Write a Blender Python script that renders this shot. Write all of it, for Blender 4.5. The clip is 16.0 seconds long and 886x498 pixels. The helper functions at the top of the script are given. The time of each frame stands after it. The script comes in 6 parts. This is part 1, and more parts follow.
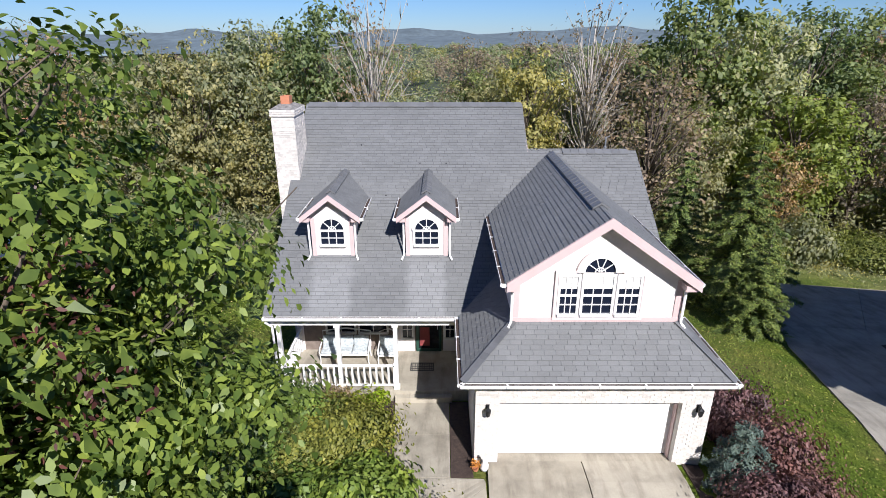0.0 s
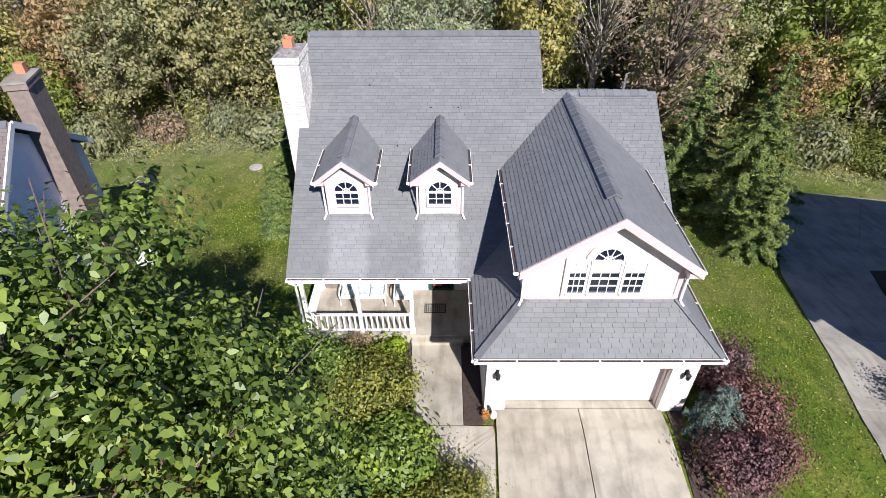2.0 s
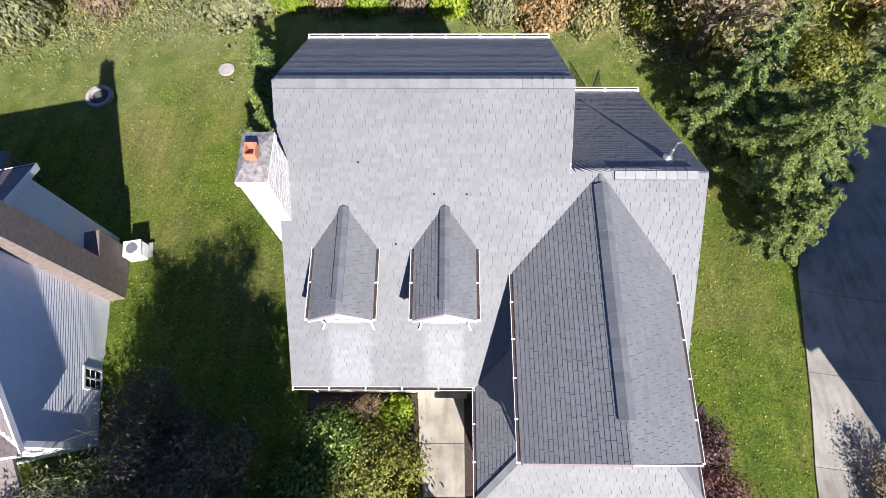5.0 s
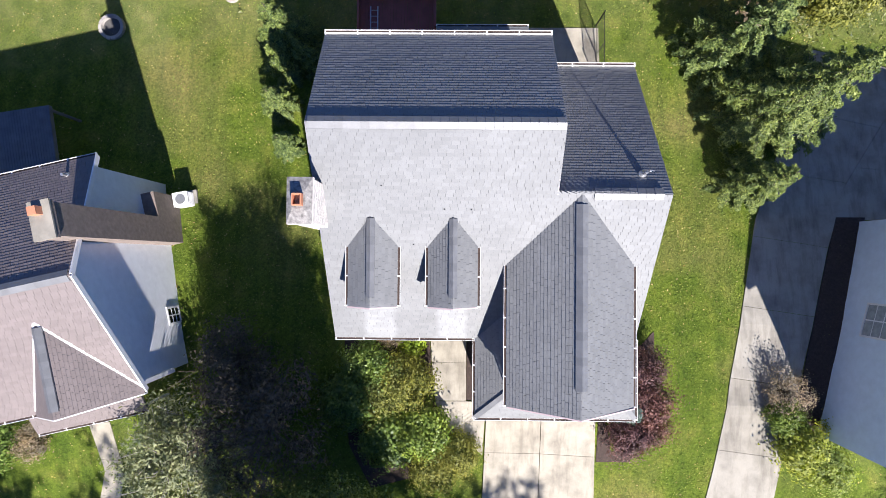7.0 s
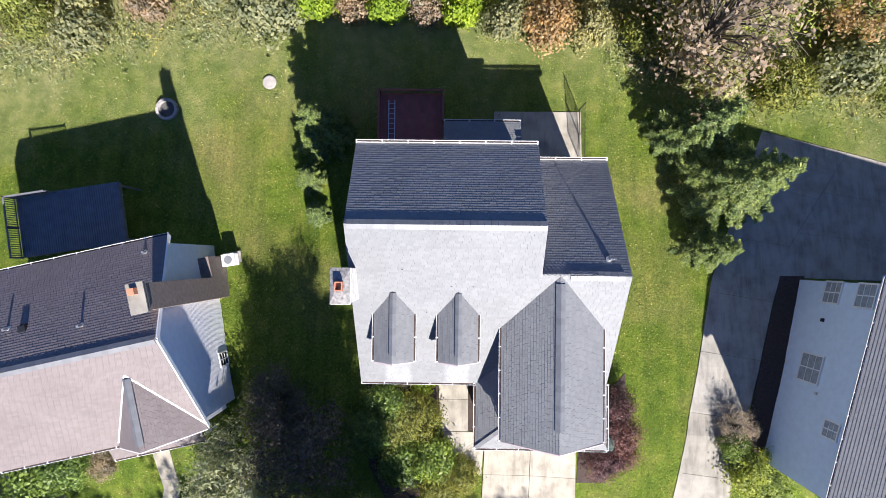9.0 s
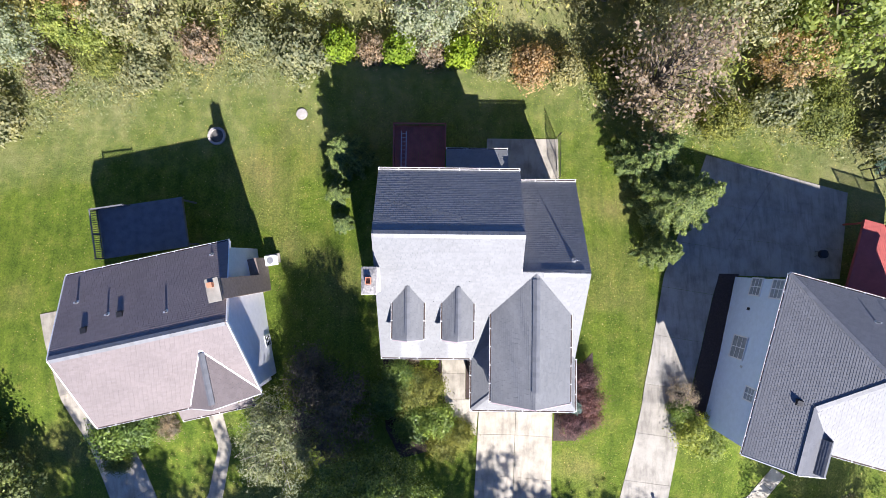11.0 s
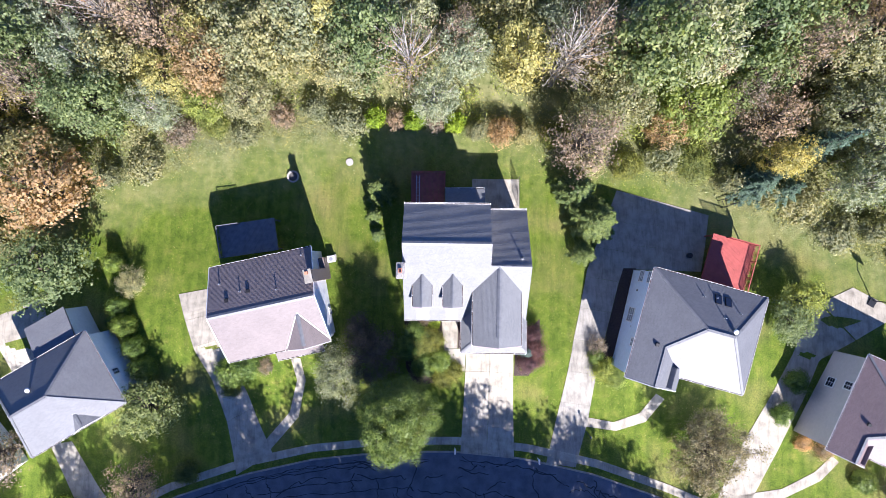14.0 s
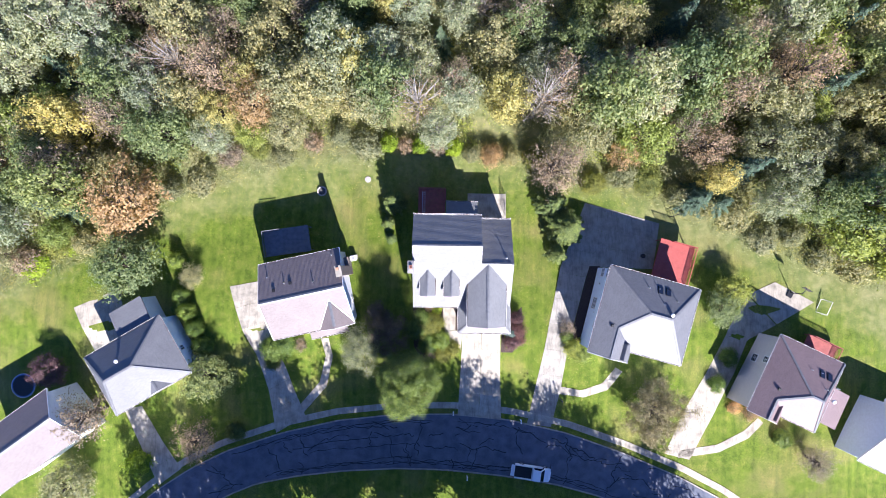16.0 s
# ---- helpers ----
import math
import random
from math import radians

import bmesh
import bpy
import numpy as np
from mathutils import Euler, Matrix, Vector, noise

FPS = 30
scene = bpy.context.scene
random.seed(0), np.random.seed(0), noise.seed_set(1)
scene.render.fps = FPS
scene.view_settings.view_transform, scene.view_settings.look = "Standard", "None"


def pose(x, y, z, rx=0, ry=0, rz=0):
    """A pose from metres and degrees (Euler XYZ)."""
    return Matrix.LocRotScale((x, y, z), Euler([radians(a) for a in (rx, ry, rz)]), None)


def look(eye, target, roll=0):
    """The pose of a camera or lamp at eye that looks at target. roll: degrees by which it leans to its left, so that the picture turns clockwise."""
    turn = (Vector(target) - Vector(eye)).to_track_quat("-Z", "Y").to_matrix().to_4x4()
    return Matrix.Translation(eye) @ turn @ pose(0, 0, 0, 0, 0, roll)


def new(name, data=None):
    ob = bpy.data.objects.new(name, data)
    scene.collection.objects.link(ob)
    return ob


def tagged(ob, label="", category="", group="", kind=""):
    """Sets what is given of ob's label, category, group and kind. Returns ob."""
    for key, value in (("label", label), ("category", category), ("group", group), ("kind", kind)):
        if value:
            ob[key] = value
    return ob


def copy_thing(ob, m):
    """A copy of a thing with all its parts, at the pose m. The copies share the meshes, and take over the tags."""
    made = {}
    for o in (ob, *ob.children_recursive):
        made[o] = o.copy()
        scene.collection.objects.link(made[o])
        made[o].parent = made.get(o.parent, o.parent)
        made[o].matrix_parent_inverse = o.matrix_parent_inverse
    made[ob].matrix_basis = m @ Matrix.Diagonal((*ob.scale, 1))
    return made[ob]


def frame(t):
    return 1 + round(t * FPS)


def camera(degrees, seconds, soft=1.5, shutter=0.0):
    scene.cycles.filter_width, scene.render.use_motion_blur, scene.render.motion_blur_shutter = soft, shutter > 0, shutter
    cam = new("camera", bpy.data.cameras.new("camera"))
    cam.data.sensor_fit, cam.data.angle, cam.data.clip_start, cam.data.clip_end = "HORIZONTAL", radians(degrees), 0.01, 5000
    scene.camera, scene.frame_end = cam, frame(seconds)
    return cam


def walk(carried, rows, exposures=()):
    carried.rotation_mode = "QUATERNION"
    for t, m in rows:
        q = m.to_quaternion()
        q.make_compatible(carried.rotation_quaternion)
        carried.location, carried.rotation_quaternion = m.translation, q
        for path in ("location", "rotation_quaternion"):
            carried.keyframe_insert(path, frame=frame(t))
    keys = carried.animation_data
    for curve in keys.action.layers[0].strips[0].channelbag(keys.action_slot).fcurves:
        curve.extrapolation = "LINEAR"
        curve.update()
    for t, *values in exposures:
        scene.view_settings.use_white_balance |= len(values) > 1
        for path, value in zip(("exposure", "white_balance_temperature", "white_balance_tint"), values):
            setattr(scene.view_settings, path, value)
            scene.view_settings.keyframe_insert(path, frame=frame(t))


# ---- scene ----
cam = camera(78.8, 16.0, soft=0.8)
METRES, EYE, TILT, LEAN, TURN = 76.2, 11.3, -21.8, 0.0, 0.0
ROWS = [
    (0.0, 0.0, 0.0, 0.0, 0.0, 0.0, -0.0),
    (0.5, 0.0003, -0.0053, 0.0101, 0.04, -3.57, 0.04),
    (1.0, 0.0001, -0.0114, 0.0211, 0.07, -7.85, 0.08),
    (1.5, -0.0024, -0.0124, 0.033, 0.12, -12.31, 0.03),
    (2.0, -0.0051, 0.0001, 0.0503, 0.14, -16.32, 0.11),
    (2.5, -0.0064, 0.0225, 0.0726, 0.2, -20.53, 0.15),
    (3.0, -0.0062, 0.0477, 0.0956, 0.26, -24.97, 0.14),
    (5.5, -0.0059, 0.1146, 0.2096, 0.55, -53.07, 0.29),
    (6.0, -0.0066, 0.1258, 0.233, 0.62, -59.35, 0.33),
    (6.5, -0.0079, 0.1366, 0.2555, 0.66, -65.26, 0.37),
    (7.0, -0.0092, 0.1492, 0.2784, 0.69, -67.32, 0.39),
    (7.5, -0.0102, 0.162, 0.3013, 0.66, -67.2, 0.41),
    (8.0, -0.0119, 0.1704, 0.323, 0.75, -67.16, 0.37),
    (8.5, -0.0128, 0.1675, 0.3396, 0.82, -67.18, 0.33),
    (9.0, -0.0136, 0.1612, 0.358, 0.83, -67.18, 0.32),
    (11.5, -0.0177, 0.1101, 0.4894, 0.73, -67.24, -0.06),
    (12.0, -0.0177, 0.0911, 0.5354, 0.74, -67.21, -0.15),
    (12.5, -0.0183, 0.0727, 0.5798, 0.74, -67.13, -0.21),
    (13.0, -0.0198, 0.0533, 0.626, 0.7, -67.09, -0.25),
    (13.5, -0.0209, 0.0352, 0.6697, 0.71, -67.07, -0.31),
    (14.0, -0.0217, 0.0164, 0.7153, 0.68, -67.06, -0.36),
    (14.5, -0.0227, -0.0019, 0.759, 0.67, -67.03, -0.42),
    (15.0, -0.0236, -0.0215, 0.8045, 0.64, -66.97, -0.42),
    (15.5, -0.0242, -0.0402, 0.8483, 0.62, -66.93, -0.41),
    (16.0, -0.026, -0.0608, 0.8942, 0.72, -66.85, -0.53),
]
walk(cam, [(t, pose(0, 0, EYE, TILT, LEAN, TURN) @ pose(METRES * x, METRES * y, METRES * z, 90 + pitch, roll, yaw)) for t, x, y, z, yaw, pitch, roll in ROWS],
     exposures=[(0.0, 0.6, 6100, 13), (1.5, 0.76, 6120, 14), (3.0, 0.95, 6180, 14), (5.5, 1.2, 6250, 15), (9.0, 1.38, 6250, 14), (12.5, 1.5, 5960, 18), (16.0, 1.7, 5880, 20)])

# ---- world, sun, exposure ----
SUN = Vector((0.37, -1.0, 0.85)).normalized()
world = bpy.data.worlds.new("sky")
scene.world = world
world.use_nodes = True
wn = world.node_tree
sky = wn.nodes.new("ShaderNodeTexSky")
sky.sky_type = "NISHITA"
sky.sun_disc = False
sky.sun_elevation = math.asin(SUN.z)
sky.sun_rotation = math.atan2(SUN.x, SUN.y)
sky.altitude = 300
sky.air_density, sky.dust_density, sky.ozone_density = 1.0, 0.0, 4.0
bg = wn.nodes["Background"]
bg.inputs["Strength"].default_value = 0.05
tint = wn.nodes.new("ShaderNodeMix")
tint.data_type, tint.blend_type = "RGBA", "MULTIPLY"
tint.inputs[0].default_value = 1.0
tint.inputs[7].default_value = (0.62, 0.86, 1.3, 1)
wn.links.new(sky.outputs[0], tint.inputs[6])
wn.links.new(tint.outputs[2], bg.inputs["Color"])
sun = new("sun", bpy.data.lights.new("sun", "SUN"))
sun.data.energy, sun.data.angle, sun.data.color = 5.0, radians(0.53), (1.0, 0.955, 0.89)
sun.matrix_world = look(SUN * 100, (0, 0, 0))


# ---- materials ----
def node(nt, kind, **values):
    n = nt.nodes.new(kind)
    for key, value in values.items():
        n.inputs[key.replace("_", " ")].default_value = value
    return n


def ramp(nt, fac, stops):
    r = nt.nodes.new("ShaderNodeValToRGB")
    els = r.color_ramp.elements
    while len(els) < len(stops):
        els.new(0.5)
    for e, (p, c) in zip(els, stops):
        e.position, e.color = p, (*c, 1)
    nt.links.new(fac, r.inputs[0])
    return r.outputs[0]


def mixed(nt, fac, a, b, mode="MIX"):
    m = nt.nodes.new("ShaderNodeMix")
    m.data_type, m.blend_type = "RGBA", mode
    for key, v in (("Factor", fac), ("A", a), ("B", b)):
        sock = [s for s in m.inputs if s.name == key and s.type == ("VALUE" if key == "Factor" else "RGBA")][0]
        if isinstance(v, (int, float)):
            sock.default_value = v
        elif isinstance(v, tuple):
            sock.default_value = (*v, 1)
        else:
            nt.links.new(v, sock)
    return [s for s in m.outputs if s.type == "RGBA"][0]


def noise_of(nt, scale, detail=4.0, rough=0.55, coords=None):
    n = node(nt, "ShaderNodeTexNoise", Scale=scale, Detail=detail, Roughness=rough)
    nt.links.new(coords if coords else nt.nodes["pos"].outputs["Position"], n.inputs["Vector"])
    return n.outputs["Fac"]


def material(name, rough=0.7, metal=0.0, spec=0.5):
    m = bpy.data.materials.new(name)
    m.use_nodes = True
    nt = m.node_tree
    g = nt.nodes.new("ShaderNodeNewGeometry")
    g.name = "pos"
    b = nt.nodes["Principled BSDF"]
    b.inputs["Roughness"].default_value, b.inputs["Metallic"].default_value = rough, metal
    b.inputs["Specular IOR Level"].default_value = spec
    return m, nt, b


def bump(nt, b, height, strength=0.4, distance=0.02):
    n = node(nt, "ShaderNodeBump", Strength=strength, Distance=distance)
    nt.links.new(height, n.inputs["Height"])
    nt.links.new(n.outputs[0], b.inputs["Normal"])


def plain(name, c, rough=0.6, metal=0.0, var=0.12, scale=3.0, fine=60.0, grain=0.15, spec=0.5, island=0.0):
    """A colour with stains at one scale, grain at a finer one and, for joined pieces, a change from piece to piece."""
    m, nt, b = material(name, rough, metal, spec)
    lo, hi = tuple(v * (1 - var) for v in c), tuple(min(1, v * (1 + var)) for v in c)
    col = ramp(nt, noise_of(nt, scale), [(0.3, lo), (0.7, hi)])
    f = noise_of(nt, fine, 2.0)
    col = mixed(nt, 1.0, col, ramp(nt, f, [(0.3, (1 - grain,) * 3), (0.7, (1, 1, 1))]), "MULTIPLY")
    if island:
        r = ramp(nt, nt.nodes["pos"].outputs["Random Per Island"], [(0, (1 - island,) * 3), (1, (1, 1, 1))])
        col = mixed(nt, 1.0, col, r, "MULTIPLY")
    nt.links.new(col, b.inputs["Base Color"])
    bump(nt, b, f, 0.25, 0.01)
    return m


def shingle(name, c, rough=0.5, spec=0.5, streak=0.12, wash=()):
    m, nt, b = material(name, rough, 0, spec)
    r = nt.nodes["pos"].outputs["Random Per Island"]
    col = ramp(nt, r, [(0, tuple(v * 0.92 for v in c)), (0.5, c), (1, tuple(v * 1.07 for v in c))])
    big = noise_of(nt, 0.5, 5.0)
    col = mixed(nt, 1.0, col, ramp(nt, big, [(0.3, (1 - streak,) * 3), (0.65, (1, 1, 1))]), "MULTIPLY")
    # bands that the run-off from the dormers has washed clean, with grime beside them
    sep = nt.nodes.new("ShaderNodeSeparateXYZ")
    nt.links.new(nt.nodes["pos"].outputs["Position"], sep.inputs[0])
    for cx in wash:
        off = nt.nodes.new("ShaderNodeMath")
        off.operation = "SUBTRACT"
        off.inputs[1].default_value = cx
        nt.links.new(sep.outputs["X"], off.inputs[0])
        side = nt.nodes.new("ShaderNodeMath")
        side.operation = "ABSOLUTE"
        nt.links.new(off.outputs[0], side.inputs[0])
        wob = nt.nodes.new("ShaderNodeMath")
        wob.operation = "MULTIPLY_ADD"
        wob.inputs[1].default_value = 0.5
        nt.links.new(noise_of(nt, 1.6, 4.0), wob.inputs[0])
        nt.links.new(side.outputs[0], wob.inputs[2])
        band = node(nt, "ShaderNodeMapRange", From_Min=1.0, From_Max=0.75)
        nt.links.new(wob.outputs[0], band.inputs["Value"])
        below = node(nt, "ShaderNodeMapRange", From_Min=16.75, From_Max=16.4)
        nt.links.new(sep.outputs["Y"], below.inputs["Value"])
        both = nt.nodes.new("ShaderNodeMath")
        both.operation = "MULTIPLY"
        nt.links.new(band.outputs[0], both.inputs[0])
        nt.links.new(below.outputs[0], both.inputs[1])
        col = mixed(nt, both.outputs[0], col, mixed(nt, 1.0, col, (1.35, 1.35, 1.35), "MULTIPLY"))
    f = noise_of(nt, 90, 2)
    col = mixed(nt, 1.0, col, ramp(nt, f, [(0.3, (0.75,) * 3), (0.7, (1.0,) * 3)]), "MULTIPLY")
    nt.links.new(col, b.inputs["Base Color"])
    bump(nt, b, f, 0.35, 0.008)
    return m


def foliage(name, a, c, glow=0.5, rough=0.55, spec=0.35):
    """Leaves: colour by leaf and by plant, some light through them."""
    m, nt, b = material(name, rough, 0, spec)
    col = ramp(nt, nt.nodes["pos"].outputs["Random Per Island"], [(0, a), (1, c)])
    o = nt.nodes.new("ShaderNodeObjectInfo")
    col = mixed(nt, 1.0, col, ramp(nt, o.outputs["Random"], [(0, (0.8, 0.86, 0.9)), (0.5, (1, 1, 1)), (1, (1.18, 1.1, 0.95))]), "MULTIPLY")
    n = noise_of(nt, 1.5, 4, 0.6)
    col = mixed(nt, 1.0, col, ramp(nt, n, [(0.36, (0.55, 0.62, 0.62)), (0.5, (1, 1, 1)), (0.64, (1.35, 1.28, 1.15))]), "MULTIPLY")
    nt.links.new(col, b.inputs["Base Color"])
    t = nt.nodes.new("ShaderNodeBsdfTranslucent")
    nt.links.new(mixed(nt, 1.0, col, (1.15, 1.2, 0.6), "MULTIPLY"), t.inputs["Color"])
    mx = nt.nodes.new("ShaderNodeMixShader")
    mx.inputs[0].default_value = glow
    nt.links.new(b.outputs[0], mx.inputs[1])
    nt.links.new(t.outputs[0], mx.inputs[2])
    nt.links.new(mx.outputs[0], nt.nodes["Material Output"].inputs[0])
    return m


def grass_material():
    m, nt, b = material("lawn_grass", 0.85, 0, 0.15)
    wide = noise_of(nt, 0.12, 5.0)
    mid = noise_of(nt, 0.9, 6.0, 0.6)
    tuft = noise_of(nt, 7.0, 4.0, 0.7)
    fine = noise_of(nt, 34, 3.0, 0.7)
    col = ramp(nt, mid, [(0.3, (0.1, 0.165, 0.022)), (0.52, (0.155, 0.225, 0.032)), (0.75, (0.25, 0.275, 0.065))])
    dry = ramp(nt, wide, [(0.5, (0, 0, 0)), (0.7, (0.8, 0.8, 0.8))])
    col = mixed(nt, dry, col, (0.3, 0.27, 0.12))
    col = mixed(nt, 1.0, col, ramp(nt, tuft, [(0.3, (0.52, 0.56, 0.5)), (0.7, (1.34, 1.3, 1.18))]), "MULTIPLY")
    col = mixed(nt, 1.0, col, ramp(nt, fine, [(0.3, (0.5, 0.52, 0.45)), (0.7, (1.3, 1.25, 1.15))]), "MULTIPLY")
    # mowing lanes, running from the street to the woods
    warp = nt.nodes.new("ShaderNodeMapping")
    warp.inputs["Scale"].default_value = (1.4, 0.12, 0.0)
    warp.inputs["Rotation"].default_value = (0, 0, 0.06)
    nt.links.new(nt.nodes["pos"].outputs["Position"], warp.inputs["Vector"])
    lane = noise_of(nt, 1.0, 3.0, 0.5, warp.outputs[0])
    col = mixed(nt, 1.0, col, ramp(nt, lane, [(0.34, (0.72, 0.75, 0.73)), (0.66, (1.04, 1.0, 0.94))]), "MULTIPLY")
    sep = nt.nodes.new("ShaderNodeSeparateXYZ")
    nt.links.new(nt.nodes["pos"].outputs["Position"], sep.inputs[0])
    # woodland floor behind the lawns
    far = node(nt, "ShaderNodeMapRange")
    far.inputs["From Min"].default_value, far.inputs["From Max"].default_value = 30, 40
    # its edge bends towards the street at both ends of the row of houses
    bend = nt.nodes.new("ShaderNodeMath")
    bend.operation = "MULTIPLY_ADD"
    across = nt.nodes.new("ShaderNodeMath")
    across.operation = "ADD"
    across.inputs[1].default_value = 5.0
    nt.links.new(sep.outputs["X"], across.inputs[0])
    square = nt.nodes.new("ShaderNodeMath")
    square.operation = "MULTIPLY"
    nt.links.new(across.outputs[0], square.inputs[0])
    nt.links.new(across.outputs[0], square.inputs[1])
    bend.inputs[1].default_value = 0.0052
    nt.links.new(square.outputs[0], bend.inputs[0])
    nt.links.new(sep.outputs["Y"], bend.inputs[2])
    ragged = nt.nodes.new("ShaderNodeMath")
    ragged.operation = "MULTIPLY_ADD"
    ragged.inputs[1].default_value = 16.0
    nt.links.new(noise_of(nt, 0.22, 6.0, 0.65), ragged.inputs[0])
    nt.links.new(bend.outputs[0], ragged.inputs[2])
    shift = nt.nodes.new("ShaderNodeMath")
    shift.operation = "SUBTRACT"
    shift.inputs[1].default_value = 8.0
    nt.links.new(ragged.outputs[0], shift.inputs[0])
    nt.links.new(shift.outputs[0], far.inputs["Value"])
    col = mixed(nt, far.outputs[0], col, ramp(nt, mid, [(0.3, (0.15, 0.18, 0.06)), (0.7, (0.33, 0.31, 0.14))]))
    plainland = node(nt, "ShaderNodeMapRange")
    plainland.inputs["From Min"].default_value, plainland.inputs["From Max"].default_value = 70, 110
    nt.links.new(sep.outputs["Y"], plainland.inputs["Value"])
    col = mixed(nt, plainland.outputs[0], col, ramp(nt, mid, [(0.3, (0.045, 0.06, 0.04)), (0.7, (0.09, 0.1, 0.06))]))
    nt.links.new(col, b.inputs["Base Color"])
    both = nt.nodes.new("ShaderNodeMath")
    nt.links.new(tuft, both.inputs[0])
    nt.links.new(fine, both.inputs[1])
    bump(nt, b, both.outputs[0], 1.0, 0.07)
    return m


def concrete(name, c=(0.43, 0.39, 0.315), stain=0.35):
    m, nt, b = material(name, 0.85, 0, 0.3)
    blot = noise_of(nt, 0.9, 6.0, 0.6)
    col = ramp(nt, blot, [(0.32, tuple(v * (1 - stain) for v in c)), (0.55, c), (0.8, tuple(min(1, v * 1.12) for v in c))])
    f = noise_of(nt, 40, 4)
    col = mixed(nt, 1.0, col, ramp(nt, f, [(0.3, (0.85,) * 3), (0.7, (1, 1, 1))]), "MULTIPLY")
    # tyre and drip stains drawn out along the drive
    warp = nt.nodes.new("ShaderNodeMapping")
    warp.inputs["Scale"].default_value = (2.6, 0.45, 1.0)
    nt.links.new(nt.nodes["pos"].outputs["Position"], warp.inputs["Vector"])
    worn = noise_of(nt, 1.0, 6.0, 0.65, warp.outputs[0])
    col = mixed(nt, 1.0, col, ramp(nt, worn, [(0.34, (0.74, 0.73, 0.72)), (0.52, (1, 1, 1))]), "MULTIPLY")
    o = nt.nodes.new("ShaderNodeObjectInfo")
    col = mixed(nt, 1.0, col, ramp(nt, o.outputs["Random"], [(0, (0.9, 0.89, 0.87)), (1, (1.04, 1.04, 1.04))]), "MULTIPLY")
    nt.links.new(col, b.inputs["Base Color"])
    bump(nt, b, f, 0.3, 0.01)
    return m


def glass_material():
    m, nt, b = material("window_glass", 0.04, 0, 0.6)
    b.inputs["Base Color"].default_value = (0.012, 0.016, 0.03, 1)
    n = noise_of(nt, 1.5, 2)
    bump(nt, b, n, 0.05, 0.02)
    return m


GRASS = grass_material()
CONCRETE = concrete("drive_concrete")
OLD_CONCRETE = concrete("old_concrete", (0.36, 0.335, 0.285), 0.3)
WEATHERED = plain("weathered_mortar", (0.27, 0.255, 0.24), 0.9, var=0.5, scale=7, fine=40, grain=0.4)
ASPHALT = plain("asphalt", (0.12, 0.135, 0.17), 0.85, var=0.25, scale=0.8, fine=50, grain=0.35)
TAR = plain("tar", (0.012, 0.012, 0.014), 0.5)
ROOF = shingle("grey_shingle", (0.195, 0.199, 0.2), 0.62, 0.5, wash=(-3.66, -0.54))
ROOF_BROWN = shingle("brown_shingle", (0.205, 0.17, 0.16), 0.62, 0.5)
ROOF_DARK = shingle("charcoal_shingle", (0.15, 0.153, 0.16), 0.58, 0.6)
ROOF_RED = shingle("red_brown_shingle", (0.2, 0.14, 0.135), 0.6, 0.7)
FELT = plain("roof_felt", (0.09, 0.09, 0.095), 0.8)
RIDGE_CAP = plain("ridge_cap", (0.16, 0.163, 0.168), 0.5, island=0.2, spec=0.7)
WHITE = plain("white_paint", (0.8, 0.79, 0.78), 0.45, var=0.04, grain=0.05)
PINK = plain("pink_trim", (0.62, 0.47, 0.46), 0.5, var=0.05, grain=0.06)
SURROUND = plain("pale_pink_trim", (0.7, 0.6, 0.58), 0.5, var=0.05, grain=0.06)
CREAM = plain("cream_stucco", (0.78, 0.72, 0.7), 0.7, var=0.05, fine=120, grain=0.08)
SIDING = plain("white_siding", (0.84, 0.85, 0.86), 0.5, var=0.05, grain=0.05)
BLUE_SIDING = plain("pale_siding", (0.7, 0.79, 0.89), 0.5, var=0.05, grain=0.05)
BEIGE_SIDING = plain("beige_siding", (0.6, 0.52, 0.48), 0.5, var=0.05, grain=0.05)
MORTAR = plain("mortar", (0.62, 0.59, 0.55), 0.9)
BRICK = plain("whitewashed_brick", (0.76, 0.71, 0.66), 0.85, var=0.12, scale=6, island=0.28)
RED_BRICK = plain("brown_brick", (0.25, 0.2, 0.17), 0.9, var=0.2, scale=5, island=0.4)
CLAY = plain("clay_flue", (0.5, 0.2, 0.11), 0.85)
GLASS = glass_material()
CURTAIN = plain("curtained_pane", (0.36, 0.38, 0.39), 0.12, var=0.2, scale=4, grain=0.1)
DARK = plain("dark_interior", (0.02, 0.02, 0.022), 0.9)
BLIND = plain("window_blind", (0.7, 0.69, 0.66), 0.7)
MULCH = plain("mulch", (0.075, 0.05, 0.04), 0.95, var=0.3, scale=8, fine=45, grain=0.6)
BARK = plain("bark", (0.13, 0.1, 0.075), 0.9, var=0.3, scale=4, fine=30, grain=0.4)
PALE_BARK = plain("pale_bark", (0.42, 0.38, 0.33), 0.85, var=0.25, scale=4, fine=30, grain=0.3)
DECK_RED = plain("red_deck_stain", (0.36, 0.075, 0.06), 0.7, var=0.15, scale=2, island=0.25)
DECK_BROWN = plain("brown_deck_stain", (0.3, 0.085, 0.07), 0.75, var=0.2, scale=2, island=0.25)
DECK_GREY = plain("grey_deck_boards", (0.16, 0.16, 0.17), 0.75, var=0.2, scale=2, island=0.25)
BLACK = plain("black_metal", (0.02, 0.02, 0.022), 0.45, 0.3)
STEEL = plain("galvanised_steel", (0.55, 0.56, 0.57), 0.4, 0.8)
LEAF_NEAR = foliage("glossy_leaf", (0.065, 0.11, 0.02), (0.235, 0.3, 0.058), 0.32, 0.46, 0.4)
